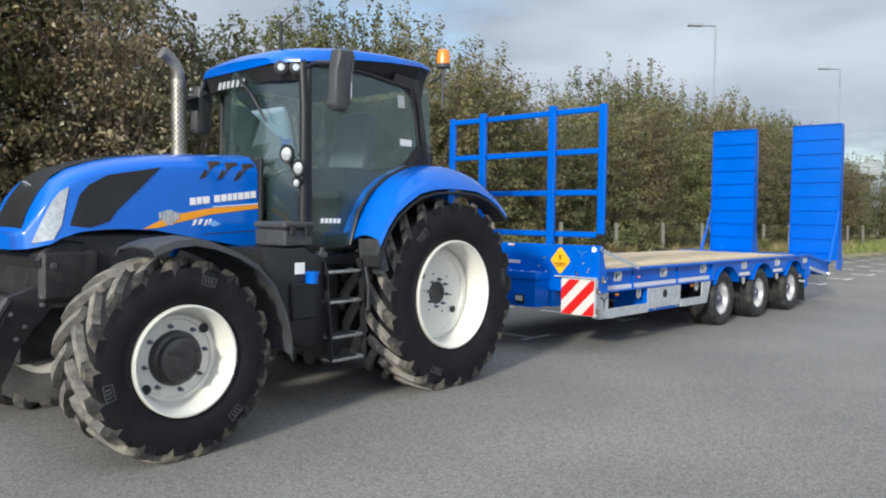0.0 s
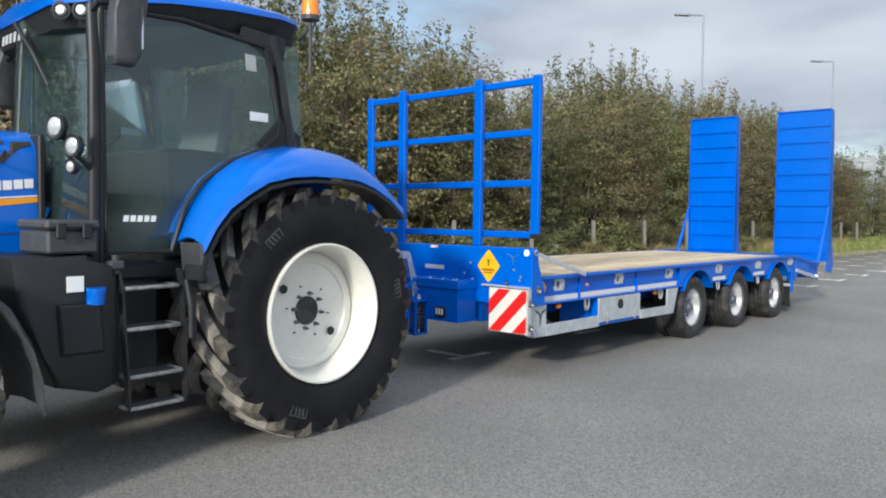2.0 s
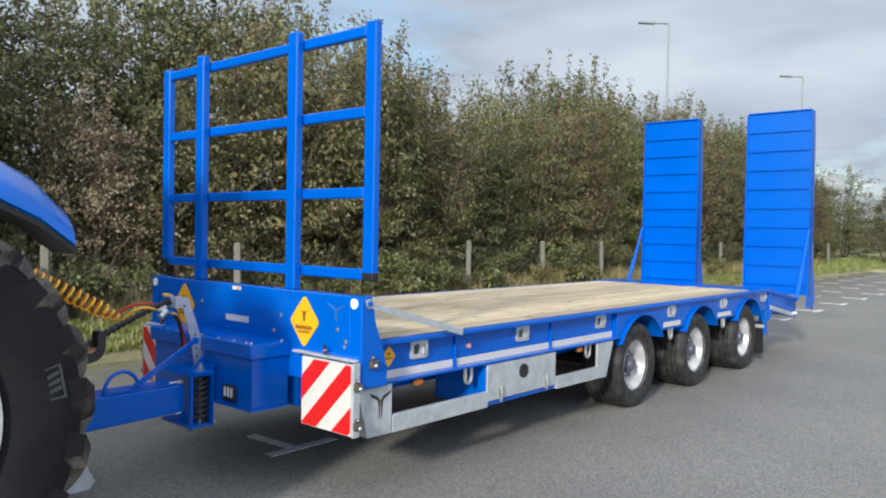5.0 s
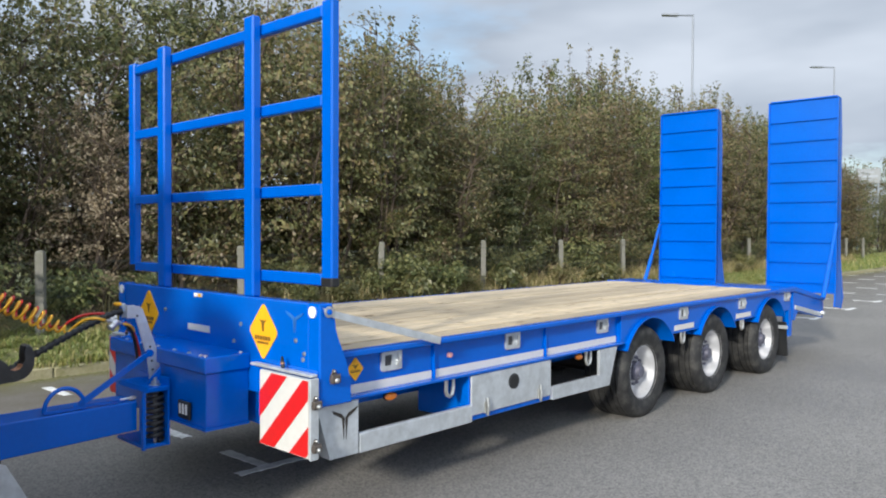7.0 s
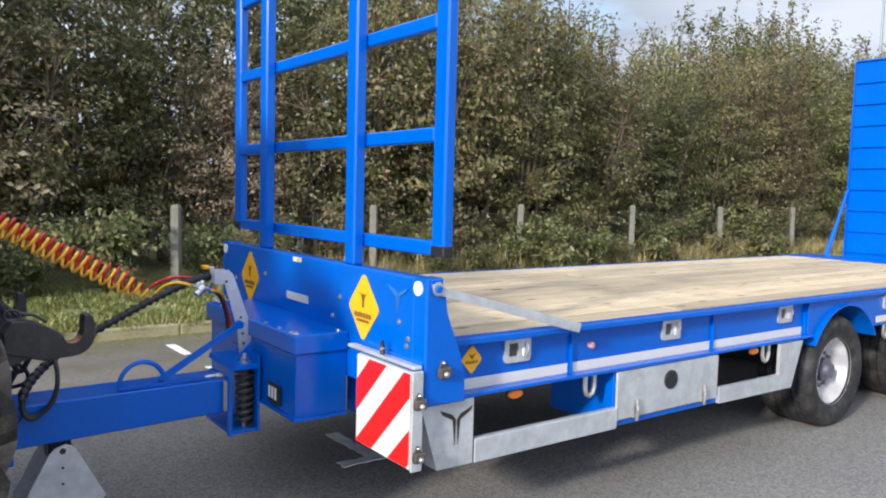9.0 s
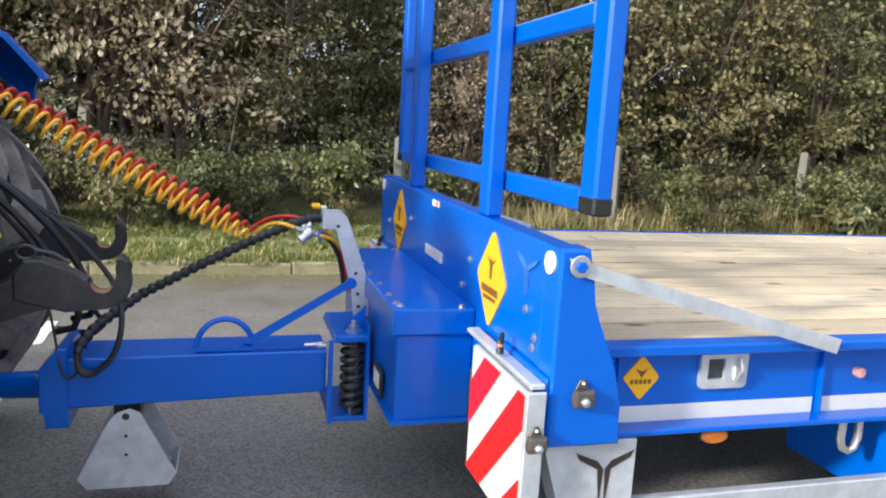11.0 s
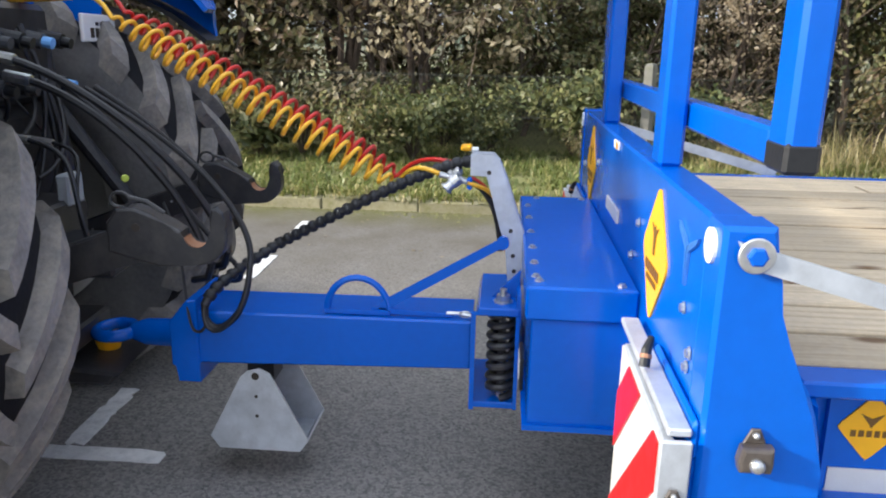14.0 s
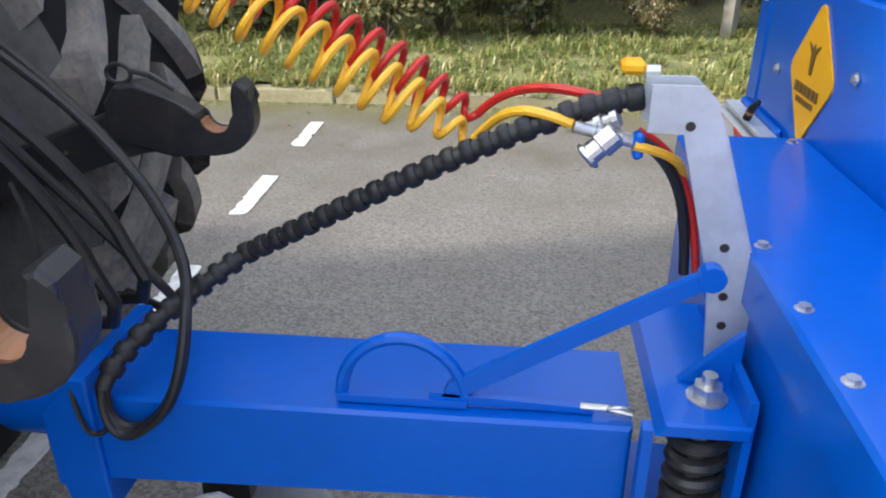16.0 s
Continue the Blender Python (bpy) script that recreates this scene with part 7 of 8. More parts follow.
for k, (x, y, z) in enumerate(((0.30, 0.47, 0.68), (0.0, 0.45, 0.82), (-0.02, 0.30, 0.72))):
    bm = B()
    add_box(bm, x - 0.03, x + 0.03, y - 0.03, y + 0.03, z - 0.02, z + 0.02, 0.008)
    part("yellow_cap", bm, YELLOW, tractor, "yellow plastic cap")
bm = B()
add_box(bm, -0.32, 0.32, 0.05, 0.32, 1.30, 1.62, 0.02)
add_box(bm, -0.30, 0.30, 0.06, 0.30, 0.95, 1.30, 0.02)
add_box(bm, -0.05, 0.18, 0.30, 0.52, 0.90, 1.02, 0.01)
add_box(bm, -0.2, -0.05, 0.30, 0.45, 0.90, 0.97, 0.01)
part("hydraulic_block", bm, BLACK_STEEL, tractor)
for r in range(2):
    for k in range(5):
        bm = B()
        x, z = -0.24 + 0.12 * k, 1.52 - 0.14 * r
        add_cyl(bm, (x, 0.30, z), (x, 0.40, z - 0.02), 0.026, 12)
        q = part("coupler", bm, (BLACK, GREY_PLASTIC)[k % 2], tractor, "hydraulic quick coupler")
        bm = B()
        add_cyl(bm, (x, 0.40, z - 0.02), (x, 0.43, z - 0.026), 0.018, 12)
        part("coupler_cap", bm, (BLACK, LIGHT_BLUE, BLACK, GREY_PLASTIC, BLACK)[(k + r) % 5], q)
bm = B()
add_box(bm, -0.02, 0.08, 0.49, 0.53, 1.00, 1.10, 0.006)
part("pale_valve", bm, PALE, tractor)
bm = B()
add_box(bm, -0.70, -0.43, 0.37, 0.385, 1.50, 1.60, 0.004)
npl = part("number_plate", bm, WHITE, tractor, "white number plate with dark bars")
bm = B()
for k in range(5):
    add_box(bm, -0.67 + 0.04 * k, -0.645 + 0.04 * k, 0.3852, 0.388, 1.515, 1.55)
for k in range(3):
    add_box(bm, -0.62 + 0.035 * k, -0.60 + 0.035 * k, 0.3852, 0.388, 1.558, 1.572)
part("plate_bars", bm, INK, npl)
rh2 = random.Random(8)
for k in range(15):
    x0, x1 = rh2.uniform(-0.25, 0.3), rh2.uniform(-0.25, 0.3)
    z0, z1 = rh2.uniform(1.3, 1.58), rh2.uniform(0.85, 1.25)
    y0, y1 = 0.34, rh2.uniform(0.3, 0.42)
    mid = Vector(((x0 + x1) / 2 + rh2.uniform(-.1, .1), max(y0, y1) + rh2.uniform(0.02, 0.1), (z0 + z1) / 2 - rh2.uniform(0, 0.15)))
    P0, P3 = Vector((x0, y0, z0)), Vector((x1, y1, z1))
    pts = []
    for q in range(11):
        u = q / 10
        pts.append(P0.lerp(mid + Vector((0, 0.05, 0)), u).lerp(mid.lerp(P3, u), u))
    bm = B()
    add_tube(bm, pts, rh2.choice((0.004, 0.006, 0.008)), 7)
    part("hydraulic_hose", bm, HOSE, tractor, smooth=True)

for k, (x0, y0, z0, x1, y1, z1, r) in enumerate((
        (0.16, 0.40, 1.46, 0.02, 0.98, 0.90, 0.0125), (0.12, 0.42, 1.40, 0.04, 0.93, 0.86, 0.0125), (0.10, 0.38, 1.22, 0.20, 0.64, 0.92, 0.008),
        (0.0, 0.40, 1.20, 0.14, 0.60, 0.92, 0.006))):
    P0, P3 = Vector((x0, y0, z0)), Vector((x1, y1, z1))
    A, C = P0 + Vector((0.02, 0.24, -0.03)), P3 + Vector((0.0, -0.06, 0.22))
    pts = [P0 * (1 - u) ** 3 + 3 * A * u * (1 - u) ** 2 + 3 * C * u * u * (1 - u) + P3 * u ** 3 for u in [q / 18 for q in range(19)]]
    pts += [P3 + Vector((0, 0.02, -0.05)), P3 + Vector((-0.02, 0.0, -0.10)), P3 + Vector((-0.05, -0.06, -0.12))]
    bm = B()
    add_tube(bm, pts, r, 8)
    hh = part("hydraulic_hose", bm, HOSE, tractor, smooth=True)
    bm = B()
    d = (pts[1] - pts[0]).normalized()
    add_tube(bm, [pts[0] - d * 0.02, pts[0] + d * 0.03, pts[0] + d * 0.06], r + 0.005, 8)
    part("hose_ferrule", bm, STEEL, hh)
for x, z0, z1 in ((0.30, 1.5, 0.7), (-0.30, 1.5, 0.75), (0.14, 1.3, 0.62)):
    bm = B()
    add_tube(bm, [(x, 0.30, z0), (x, 0.34, (z0 + z1) / 2), (x * 1.05, 0.36, z1)], 0.022, 10)
    part("lift_strut", bm, BLACK_STEEL, tractor, smooth=True)
bm = B()
add_box(bm, 0.04, 0.28, 0.46, 0.74, 0.83, 0.92, 0.01)
part("valve_box", bm, BLACK, tractor)
bm = B()
add_lathe(bm, [(0.011, 0.0), (0.012, 0.006), (0.008, 0.01)], (0, 0, 0), 14)
part("dust_cap", bm, LIME, tractor, "small yellow-green dust cap").matrix_basis = pose(0.10, 0.72, 1.10, 0, 0, 20)

# ---- air lines and hoses between tractor and trailer ----


def bez(p0, p1, p2, p3, n):
    p0, p1, p2, p3 = map(Vector, (p0, p1, p2, p3))
    return [p0 * (1 - u) ** 3 + 3 * p1 * u * (1 - u) ** 2 + 3 * p2 * u * u * (1 - u) + p3 * u ** 3 for u in [k / n for k in range(n + 1)]]


def coil(p0, p1, sag, radius, turns, phase):
    pts = []
    n = turns * 16
    p0, p1 = Vector(p0), Vector(p1)
    ax = (p1 - p0).normalized()
    sd = ax.cross(Vector((0, 0, 1))).normalized()
    up = sd.cross(ax)
    for k in range(n + 1):
        u = k / n
        c = p0.lerp(p1, u) - Vector((0, 0, sag * 4 * u * (1 - u)))
        a = phase + u * turns * math.tau
        rr = radius * min(1.0, 6 * u + 0.25, 6 * (1 - u) + 0.25)
        pts.append(c + rr * (math.cos(a) * sd + math.sin(a) * up))
    return pts


for name, mat, label, x, dz, ph, lead_end in (
        ("yellow_air_line", YELLOW_HOSE, "coiled yellow air line hanging between tractor and trailer", -0.085, 0.0, 0.0, (0.045, 1.60, 1.125)),
        ("red_air_line", RED_HOSE, "coiled red air line hanging between tractor and trailer", -0.165, 0.018, 0.5, (-0.03, 1.66, 1.14))):
    root = thing(name, label, "air hose")
    c = coil((x, 0.52, 1.575 + dz), (x + 0.03, 1.45, 1.068 + dz), 0.006, 0.043, 24, ph)
    bm = B()
    add_tube(bm, c, 0.0068, 8)
    part("coil", bm, mat, root, smooth=True)
    bm = B()
    e = c[-1]
    add_tube(bm, bez(e, e + Vector((0.01, 0.05, 0.06)), Vector(lead_end) - Vector((0, 0.08, -0.03)), lead_end, 16), 0.0078, 8)
    part("lead", bm, mat, root, smooth=True)
    bm = B()
    s0 = c[0]
    add_tube(bm, bez(s0, s0 + Vector((0, -0.04, 0.07)), (x, 0.46, 1.65 + dz), (x, 0.36, 1.645 + dz), 14), 0.0078, 8)
    part("lead", bm, mat, root, smooth=True)
    bm = B()
    add_tube(bm, [(x, 0.38, 1.645 + dz), (x, 0.30, 1.645 + dz), (x, 0.17, 1.64 + dz)], [0.014, 0.019, 0.019], 12)
    part("coupling", bm, mat, root, smooth=True)

coupling = thing("air_coupling", "bright metal air line couplings on the bracket", "coupling")
for (x, y, z, rx, rz, prof) in (
        (0.05, 1.65, 1.112, -14, 6, ((-0.05, 0.009), (-0.02, 0.009), (-0.018, 0.013), (0.02, 0.013), (0.022, 0.010), (0.05, 0.010))),
        (0.055, 1.645, 1.10, 42, 10, ((-0.034, 0.016), (-0.03, 0.022), (-0.024, 0.022), (-0.023, 0.017), (-0.006, 0.017), (-0.004, 0.021), (0.022, 0.021), (0.026, 0.014))),
        (0.035, 1.645, 1.128, 24, -15, ((-0.03, 0.012), (-0.012, 0.012), (-0.01, 0.017), (0.0, 0.017), (0.002, 0.011), (0.012, 0.011), (0.014, 0.016), (0.024, 0.016)))):
    bm = B()
    add_tube(bm, [(0, q, 0) for q, r in prof], [r for q, r in prof], 14)
    o = part("coupling_head", bm, STEEL, coupling)
    o.matrix_basis = pose(x, y, z, rx, 0, rz)
bm = B()
add_box(bm, 0.035, 0.062, 1.688, 1.704, 1.078, 1.118, 0.005)
part("blue_collar", bm, TRACTOR_BLUE, coupling, "blue plastic collar")
bm = B()
add_tube(bm, bez((0.06, 1.69, 1.10), (0.06, 1.74, 1.09), (0.03, 1.77, 1.07), (0.0, 1.78, 1.03), 10), 0.007, 8)
part("yellow_tail", bm, YELLOW_HOSE, coupling, smooth=True)
bm = B()
add_tube(bm, bez((0.02, 1.70, 1.11), (0.02, 1.77, 1.08), (-0.0, 1.80, 1.0), (0.0, 1.82, 0.87), 12), 0.007, 8)
part("red_tail", bm, RED_HOSE, coupling, smooth=True)
bm = B()
add_tube(bm, bez((0.03, 1.70, 1.10), (0.03, 1.76, 1.07), (0.0, 1.79, 1.0), (0.0, 1.80, 0.87), 12), 0.009, 8)
part("black_tail", bm, HOSE, coupling, smooth=True)
bm = B()
add_box(bm, -0.005, 0.035, 1.665, 1.70, 1.195, 1.215, 0.006)
part("yellow_block", bm, YELLOW, coupling, "small yellow plastic block")
bm = B()
add_cyl(bm, (0.02, 1.69, 1.20), (0.02, 1.72, 1.20), 0.008, 8)
part("stub", bm, STEEL, coupling)

hose = thing("wrapped_hose_bundle", "black spiral wrapped hose bundle looped over the drawbar", "hose")
path = bez((0.03, 1.70, 1.165), (0.03, 1.57, 1.15), (0.0, 1.27, 0.975), (-0.01, 1.06, 0.862), 30)
path += bez((-0.01, 1.06, 0.862), (0.04, 0.98, 0.81), (0.14, 0.88, 0.76), (0.185, 0.872, 0.70), 14)[1:]
bm = B()
add_tube(bm, path, 0.0145, 10)
part("hose_core", bm, HOSE, hose, smooth=True)
bm = B()
fine = []
for a, b in zip(path[:-1], path[1:]):
    for q in range(4):
        fine.append(a.lerp(b, q / 4))
seg_len, run = 0.030, []
acc = 0.0
for a, b in zip(fine[:-1], fine[1:]):
    run.append(a)
    acc += (b - a).length
    if acc > seg_len:
        if len(run) > 2:
            add_tube(bm, run[:-1], [0.0185] + [0.0205] * (len(run) - 3) + [0.0185] if len(run) > 3 else 0.0195, 10)
        run, acc = [], 0.0
tagged(part("spiral_wrap", bm, BLACK, hose, "black spiral hose wrap", smooth=True), kind="stuff")
for k, (r, dx, w) in enumerate(((0.010, 0.0, 0.0), (0.008, 0.012, 0.012))):
    bm = B()
    p = bez((0.185, 0.872, 0.71), (0.19 + dx, 0.862, 0.65 - w), (0.192 + dx, 0.90, 0.61 - w), (0.192 + dx, 0.945, 0.645), 12)
    p += bez((0.192 + dx, 0.945, 0.645), (0.192 + dx, 1.01, 0.69), (0.17 + dx, 1.02, 0.79), (0.10, 1.0, 0.86), 12)[1:]
    p += bez((0.10, 1.0, 0.86), (0.02, 0.97, 0.96), (-0.06, 0.78, 1.15), (-0.05 + 0.06 * k, 0.45, 1.36), 14)[1:]
    add_tube(bm, p, r, 8)
    part("hose_tail", bm, HOSE, hose, smooth=True)
bm = B()
cable = bez((0.05, 0.70, 1.0), (0.12, 0.80, 0.86), (0.19, 0.80, 0.70), (0.192, 0.832, 0.622), 12)
cable += bez((0.192, 0.832, 0.622), (0.194, 0.85, 0.60), (0.19, 0.885, 0.62), (0.185, 0.88, 0.70), 8)[1:]
add_tube(bm, cable, 0.0045, 6)
part("thin_cable", bm, HOSE, hose, smooth=True)
for k, (p0, p3, r) in enumerate((((0.10, 0.35, 1.42), (0.0, 0.90, 0.80), 0.009),)):
    bm = B()
    p0, p3 = Vector(p0), Vector(p3)
    add_tube(bm, bez(p0, p0 + Vector((0, 0.2, -0.08)), p3 + Vector((0, -0.2, 0.22)), p3, 20), r, 8)
    add_tube(bm, bez(p3, p3 + Vector((0, 0.04, -0.05)), p3 + Vector((-0.05, 0.04, -0.12)), p3 + Vector((-0.14, -0.15, -0.10)), 12), r, 8)
    part("drop_hose", bm, HOSE, hose, smooth=True)

rig_things = set(bpy.data.objects) - site_things

# ---- verge plants ----


def blades(seed, n, y0, y1, x_of, hmin, hmax, width, lean, tuft=0.6):
    """Grass blades, thicker and taller in tufts."""
    rng = np.random.default_rng(seed)
    y = rng.uniform(y0, y1, n)
    x = x_of(rng, n, y)
    lump = np.array([noise.noise((a * 2.3, b * 2.3, seed)) + 0.6 * noise.noise((a * 6.0, b * 6.0, seed)) for a, b in zip(x, y)])
    keep = lump > rng.uniform(-0.9, 0.25, n) * tuft
    x, y, lump = x[keep], y[keep], lump[keep]
    n = len(x)
    z = np.array([verge_z(a, b) for a, b in zip(x, y)]) - 0.01
    h = rng.uniform(hmin, hmax, n) * (0.7 + 0.6 * rng.random(n)) * (1 + 0.9 * tuft * np.clip(lump, -0.6, 0.8))
    a = rng.uniform(0, math.tau, n)
    d = np.stack([np.cos(a), np.sin(a), np.zeros(n)], 1)
    w = np.stack([-np.sin(a), np.cos(a), np.zeros(n)], 1) * (width * rng.uniform(0.6, 1.3, n))[:, None]
    p = np.stack([x, y, z], 1)
    up = np.array([0, 0, 1.0])
    l = rng.uniform(0.2, lean, n)[:, None] * h[:, None]
    mid = p + up * h[:, None] * 0.55 + d * l * 0.35
    tip = p + up * h[:, None] * (1 - 0.35 * np.minimum(l / np.maximum(h[:, None], 1e-6), 2.2)) + d * l
    v = np.stack([p - w, p + w, mid - w * 0.7, mid + w * 0.7, tip], 1).reshape(-1, 3)
    i = np.arange(n)[:, None] * 5
    t = np.concatenate([i + [0, 1, 3], i + [0, 3, 2], i + [2, 3, 4]], 0)
    return v, t


def strip(a, b):
    return lambda rng, n, y: KERB_X - 0.15 - a - (b - a) * rng.random(n)


v, t = blades(21, 130000, -9, 30, strip(-0.1, 2.3), 0.04, 0.13, 0.008, 2.2)
ob = new("verge_grass", mesh_from("verge_grass", v, t, GRASS))
tagged(ob, "rough green verge grass with yellowing blades", "grass", kind="stuff")
v, t = blades(22, 16000, 30, 60, strip(0.0, 3.0), 0.10, 0.25, 0.014, 0.9)
ob = new("verge_grass", mesh_from("verge_grass", v, t, GRASS))
tagged(ob, "rough green verge grass with yellowing blades", "grass", kind="stuff")
v, t = blades(23, 22000, 4, 40, strip(1.3, 2.4), 0.15, 0.5, 0.006, 1.6, 0.8)
ob = new("tall_dry_grass", mesh_from("tall_dry_grass", v, t, DRY_GRASS))
tagged(ob, "tall dry straw-coloured grass along the fence", "grass", kind="stuff")

# weeds and low bushes at the foot of the fence
rw2 = random.Random(31)


def make_weed(seed, h, r, mat, n, size, label):
    rng = np.random.default_rng(seed)
    rnd = random.Random(seed)
    root = thing("weed_bush", label, "bush", group="weeds along the fence")
    bm = B()
    cen, spr, cnt = [], [], []
    for k in range(22):
        a = rnd.uniform(0, math.tau)
        e = Vector((r * rnd.uniform(0.2, 1) * math.cos(a), r * rnd.uniform(0.2, 1) * math.sin(a), h * rnd.uniform(0.5, 1.0)))
        m = e * 0.5 + Vector((0, 0, h * 0.12))
        add_tube(bm, [(0, 0, 0), m, e], [0.008, 0.005, 0.002], 4)
        for q in (m, e, (m + e) / 2):
            cen.append(tuple(q))
            spr.append((0.09, 0.09, 0.07))
            cnt.append(n // 66)
    part("stalk", bm, BARK, root)
    v, t = leaf_cloud(rng, cen, spr, cnt, size, spray=True)
    v[:, 2] = np.maximum(v[:, 2], 0)
    o = new("foliage", mesh_from("foliage", v, t, mat))
    o.parent = root
    return root


WEEDS = [make_weed(41, 0.75, 0.55, LEAF_GREEN, 1700, 0.075, "low green weed bush by the fence"),
         make_weed(42, 0.95, 0.6, LEAF, 1500, 0.07, "low olive and brown bramble by the fence"),
         make_weed(43, 0.5, 0.35, LEAF_GREEN, 500, 0.13, "broad-leaved green dock plant on the verge")]
used = set()
spots = []
y = -8.5
while y < 40:
    k = rw2.choice((0, 1, 0, 2, 1))
    spots.append((k, fence_x(y) + (rw2.uniform(-0.9, -0.25) if k < 2 else rw2.uniform(0.3, 1.0)), y, rw2.uniform(0.7, 1.25)))
    y += rw2.uniform(0.6, 1.3)
# brambles standing before the fence, thickest where they swallow it
y = -8.5
while y < 32:
    thick = y < 2.6 or 7.6 < y < 12.4
    if thick or rw2.random() < 0.35:
        spots.append((rw2.choice((1, 0, 0, 1)), fence_x(y) + rw2.uniform(0.1, 0.6), y, rw2.uniform(0.5, 1.05) if thick else rw2.uniform(0.35, 0.7)))
    y += rw2.uniform(0.5, 1.2)
for k, x, y, sc in spots:
    mt = pose(x, y, verge_z(x, y) - 0.01, 0, 0, rw2.uniform(0, 360)) @ Matrix.Diagonal((sc, sc, sc, 1))
    if k in used:
        o = copy_thing(WEEDS[k], Matrix.Identity(4))
    else:
        o = WEEDS[k]
        used.add(k)
    o.matrix_basis = mt

# moss and washed-out soil along the foot of the kerb, litter on its top
MOSS = material("yellow_green_moss", (0.12, 0.12, 0.04), 0.95, vary=0.35, scale=6.0, bump=0.4, fine=40, dirt=(0.20, 0.17, 0.10), dirt_amount=0.8)
rng = np.random.default_rng(78)
n = 2600
my = rng.uniform(-10, 26, n)
mx = KERB_X - 0.02 + np.abs(rng.normal(0, 0.10, n)) * (0.6 + 0.7 * np.sin(my * 1.3) ** 2)
mr_ = rng.uniform(0.008, 0.03, n)
ang = np.arange(6) * math.tau / 6
vx = mx[:, None] + mr_[:, None] * np.cos(ang) * rng.uniform(0.6, 1.3, (n, 6))
vy = my[:, None] + mr_[:, None] * np.sin(ang) * rng.uniform(0.6, 1.8, (n, 6))
top = np.stack([mx, my, 0.006 + mr_ * 0.22], 1)[:, None, :]
v = np.concatenate([top, np.stack([vx, vy, np.full((n, 6), 0.0005)], 2)], 1).reshape(-1, 3)
base = np.arange(n)[:, None] * 7
t = np.concatenate([base + [0, 1 + k, 1 + (k + 1) % 6] for k in range(6)], 0)
ob = new("moss_patches", mesh_from("moss_patches", v, t, MOSS))
tagged(ob, "low yellow-green moss along the kerb", "moss", kind="stuff")
cen = [(KERB_X - rng.uniform(0.0, 2.0), rng.uniform(-8, 24), 0.0) for k in range(2600)]
v, t = leaf_cloud(rng, cen, [(0.03, 0.03, 0.0)] * 2600, [1] * 2600, 0.055)
v[:, 2] = np.array([verge_z(min(a, KERB_X), b) for a, b in v[:, :2]]) + 0.02 + np.abs(v[:, 2]) * 0.5
ob = new("leaf_litter", mesh_from("leaf_litter", v, t, LEAF_BROWN))
tagged(ob, "brown leaf litter on the verge and kerb", "leaves", kind="stuff")
v, t = blades(24, 18000, -9, 26, strip(-0.17, 0.14), 0.05, 0.15, 0.007, 1.6)
ob = new("kerb_grass", mesh_from("kerb_grass", v, t, GRASS))
tagged(ob, "grass tufts hanging over the kerb", "grass", kind="stuff")

# fallen leaves and grit on the asphalt near the kerb
rng = np.random.default_rng(77)
cen = [(KERB_X + abs(rng.normal(0, 0.8)), rng.uniform(-6, 22), 0.004) for k in range(420)]
v, t = leaf_cloud(rng, cen, [(0.05, 0.05, 0.0)] * 420, [1] * 420, 0.05)
v[:, 2] = 0.004 + np.abs(v[:, 2] - 0.004) * 0.35
ob = new("fallen_leaves", mesh_from("fallen_leaves", v, t, LEAF_BROWN))
tagged(ob, "scattered brown fallen leaves on asphalt", "leaves", kind="stuff")

# ---- street lamps behind the hedge ----


def street_lamp(x, y, h, arm, group):
    root = thing("street_lamp", "tall grey street lamp with a single arm", "street lamp", pose(x, y, 0.1), group)
    bm = B()
    add_tube(bm, [(0, 0, -0.2), (0, 0, 1.2), (0, 0, 1.25), (0, 0, h)], [0.09, 0.09, 0.065, 0.04], 12)
    part("pole", bm, LAMP_GREY, root, smooth=True)
    bm = B()
    add_tube(bm, [(0, 0, h - 0.02), (-arm * 0.75, -arm * 0.6, h)], 0.04, 10)
    ar = part("arm", bm, LAMP_GREY, root)
    bm = B()
    add_prism(bm, [(-0.42, 0.03), (-0.36, 0.07), (0.30, 0.06), (0.34, 0.0), (0.30, -0.05), (-0.38, -0.02)], "y", -0.13, 0.13, 0.02)
    hd = part("lamp_head", bm, LAMP_GREY, root)
    hd.matrix_basis = pose(-arm * 0.75 - 0.2, -arm * 0.6 - 0.16, h, 0, 0, 38)
    return root


street_lamp(-10.95, 32.5, 11.4, 0.75, "street lamps")
street_lamp(-10.1, 50.4, 11.85, 0.8, "street lamps")

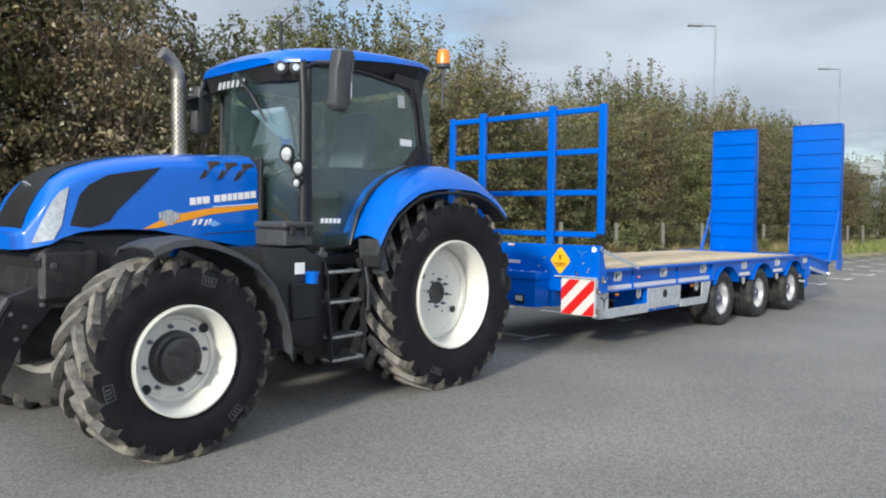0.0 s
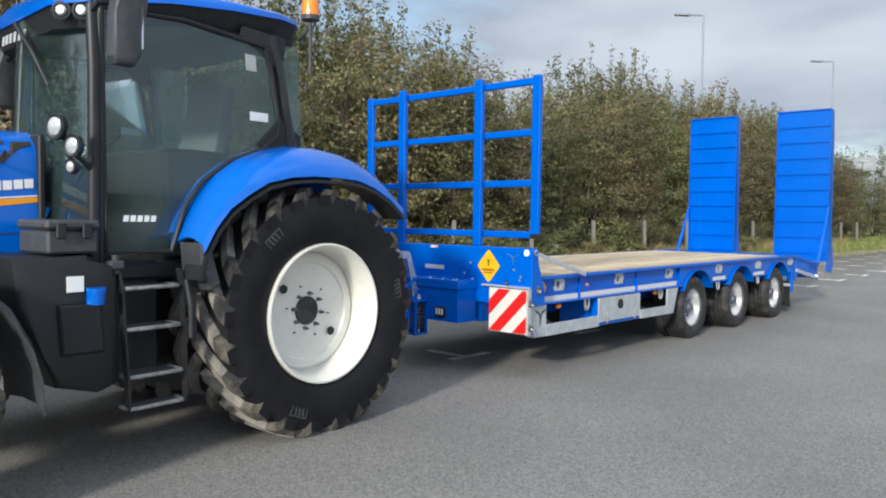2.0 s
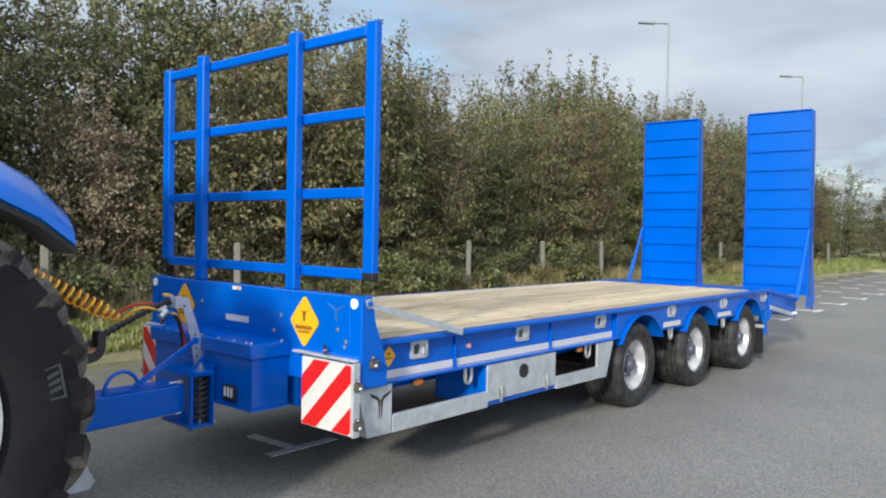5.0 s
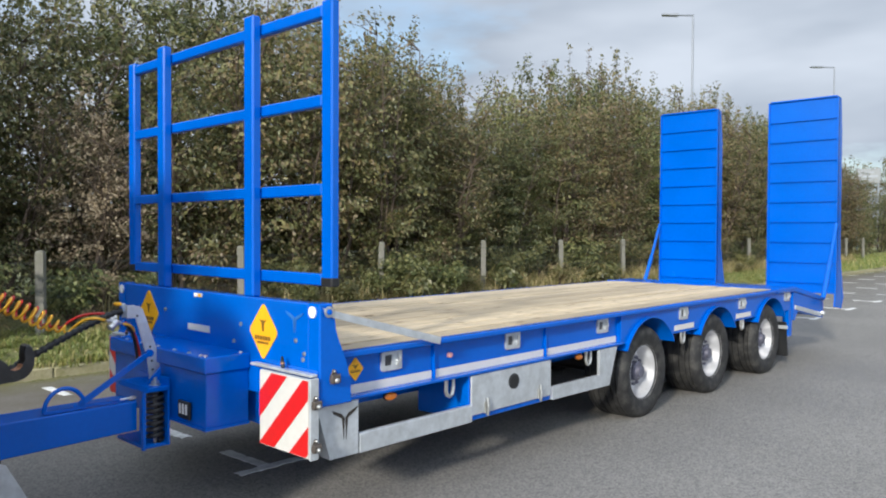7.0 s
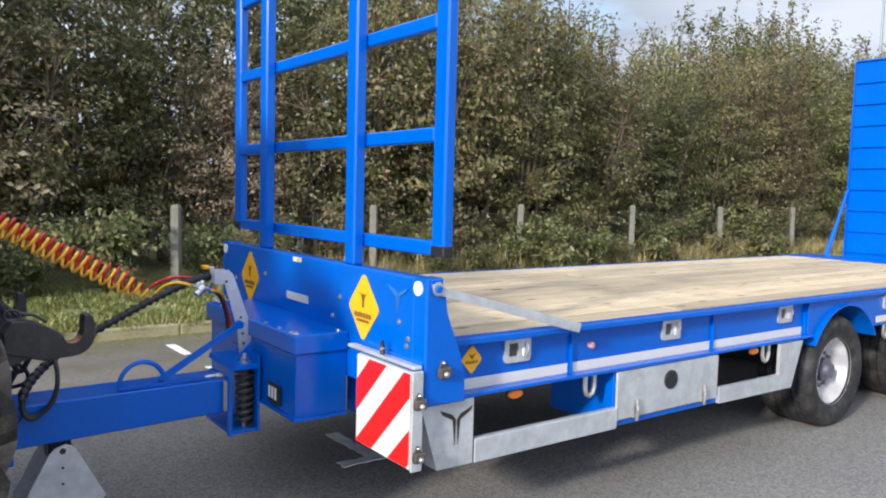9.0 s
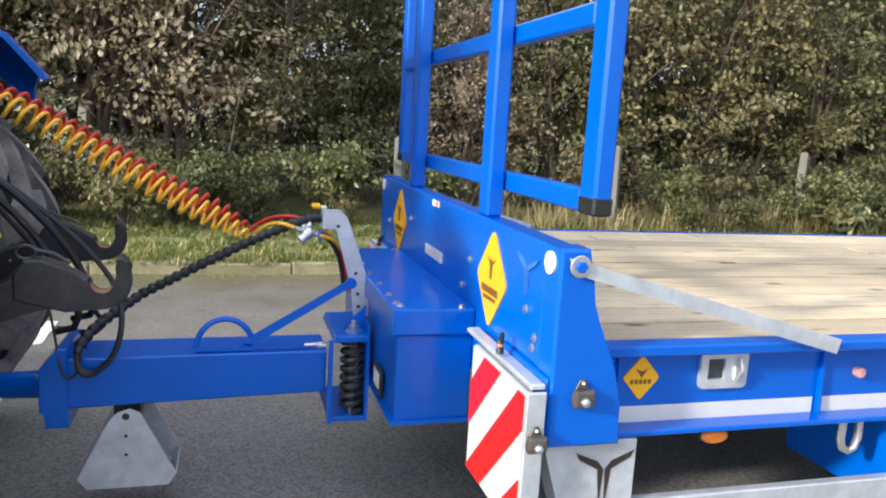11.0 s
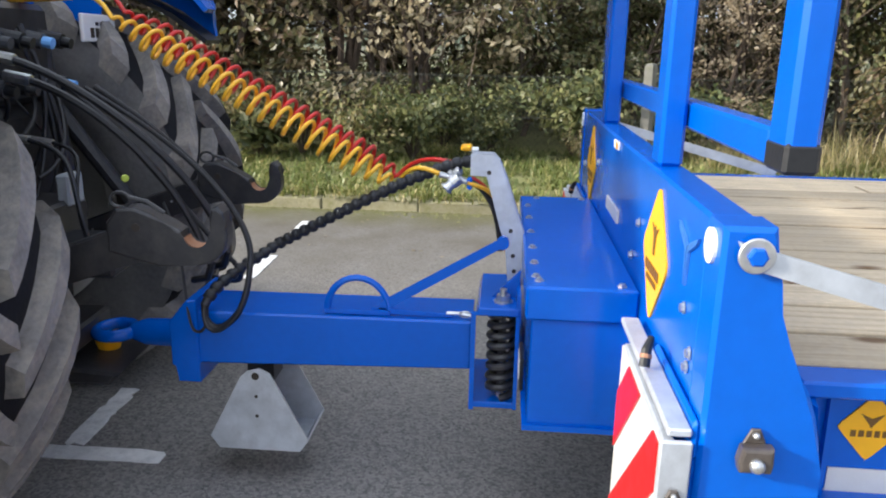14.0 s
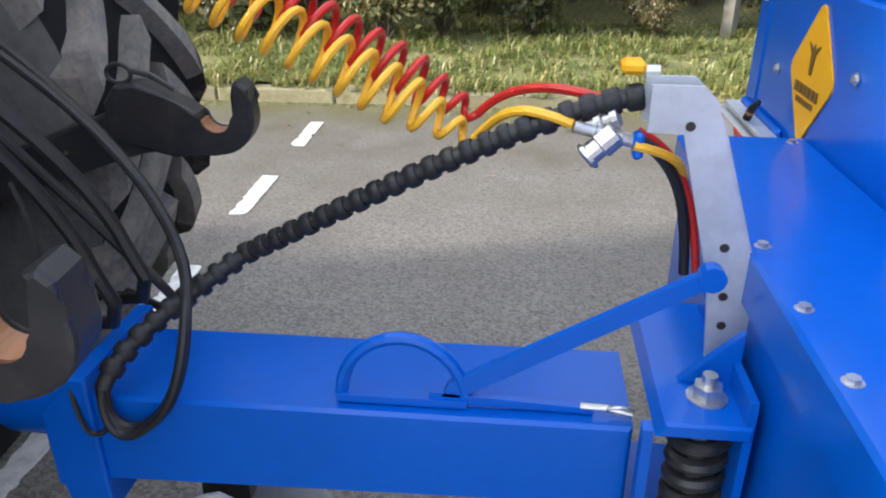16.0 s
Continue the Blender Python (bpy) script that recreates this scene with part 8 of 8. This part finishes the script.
# ---- far end: trees, sign ----
GREY_SIGN = material("weathered_sign_face", (0.2, 0.215, 0.225), 0.5, vary=0.1, scale=0.8)
for i in range(16):
    k = rh.choice((0, 1, 3, 2))
    x = -9 + i * 3.4 + rh.uniform(-0.8, 0.8)
    o = copy_thing(variants[k], Matrix.Identity(4))
    sc = rh.uniform(0.55, 0.8)
    o.matrix_basis = pose(x, 54 + rh.uniform(-1.5, 2.5), 0.1, 0, 0, rh.uniform(0, 360)) @ Matrix.Diagonal((1.2, 1.2, sc, 1))
for i in range(14):
    k = rh.choice((0, 1, 3, 3))
    o = copy_thing(variants[k], Matrix.Identity(4))
    sc = rh.uniform(1.2, 1.7)
    o.matrix_basis = pose(-14 + i * 5.5 + rh.uniform(-1.5, 1.5), 82 + rh.uniform(-4, 4), 0.0, 0, 0, rh.uniform(0, 360)) @ Matrix.Diagonal((sc * 1.3, sc * 1.3, sc, 1))
sign = thing("road_sign", "large pale road sign board on two posts", "road sign", pose(-11.7, 65.0, 0.0, 0, 0, 14))
bm = B()
add_box(bm, -0.85, 0.85, -0.04, 0.04, 5.6, 6.75, 0.02)
part("board", bm, GREY_SIGN, sign)
bm = B()
for z, w in ((6.45, 0.55), (6.15, 0.68), (5.85, 0.45)):
    add_box(bm, -0.72, -0.72 + 2 * w, -0.046, -0.041, z - 0.06, z + 0.06)
part("writing_bars", bm, LAMP_GREY, sign)
for x in (-0.7, 0.7):
    bm = B()
    add_cyl(bm, (x, 0.08, -0.1), (x, 0.08, 6.8), 0.07, 10)
    part("post", bm, LAMP_GREY, sign)
# distant low ridge all round
bm = B()
n = 96
lo, hi = [], []
for k in range(n):
    a = k * math.tau / n
    R = 330
    lo.append(bm.verts.new((R * math.cos(a), R * math.sin(a), -1)))
    hi.append(bm.verts.new((R * 1.06 * math.cos(a), R * 1.06 * math.sin(a), 9 + 7 * noise.noise((3 * math.cos(a), 3 * math.sin(a), 2)) + 3 * noise.noise((14 * math.cos(a), 14 * math.sin(a), 5)))))
for k in range(n):
    bm.faces.new((lo[k], lo[(k + 1) % n], hi[(k + 1) % n], hi[k]))
RIDGE = material("distant_trees", (0.07, 0.085, 0.05), 0.95, vary=0.35, scale=0.08, fine=0.6)
solo("backdrop", bm, RIDGE, "distant wooded ridge along the horizon", "backdrop", kind="structure", smooth=True)

# ---- drawn to true size: the wheels of the rig set the unit, and all stands on the ground at zero ----
TO_METRES = Matrix.Scale(1.13, 4) @ Matrix.Translation((0, 0, -0.085))
SITE = Matrix.Translation((0.198, 0.031, 0)) @ Matrix.Scale(1.068, 4)
for ob in list(bpy.data.objects):
    if ob.parent is None and ob.type in ("MESH", "EMPTY"):
        ob.matrix_basis = (TO_METRES if ob in rig_things or ob is lines else SITE) @ ob.matrix_basis
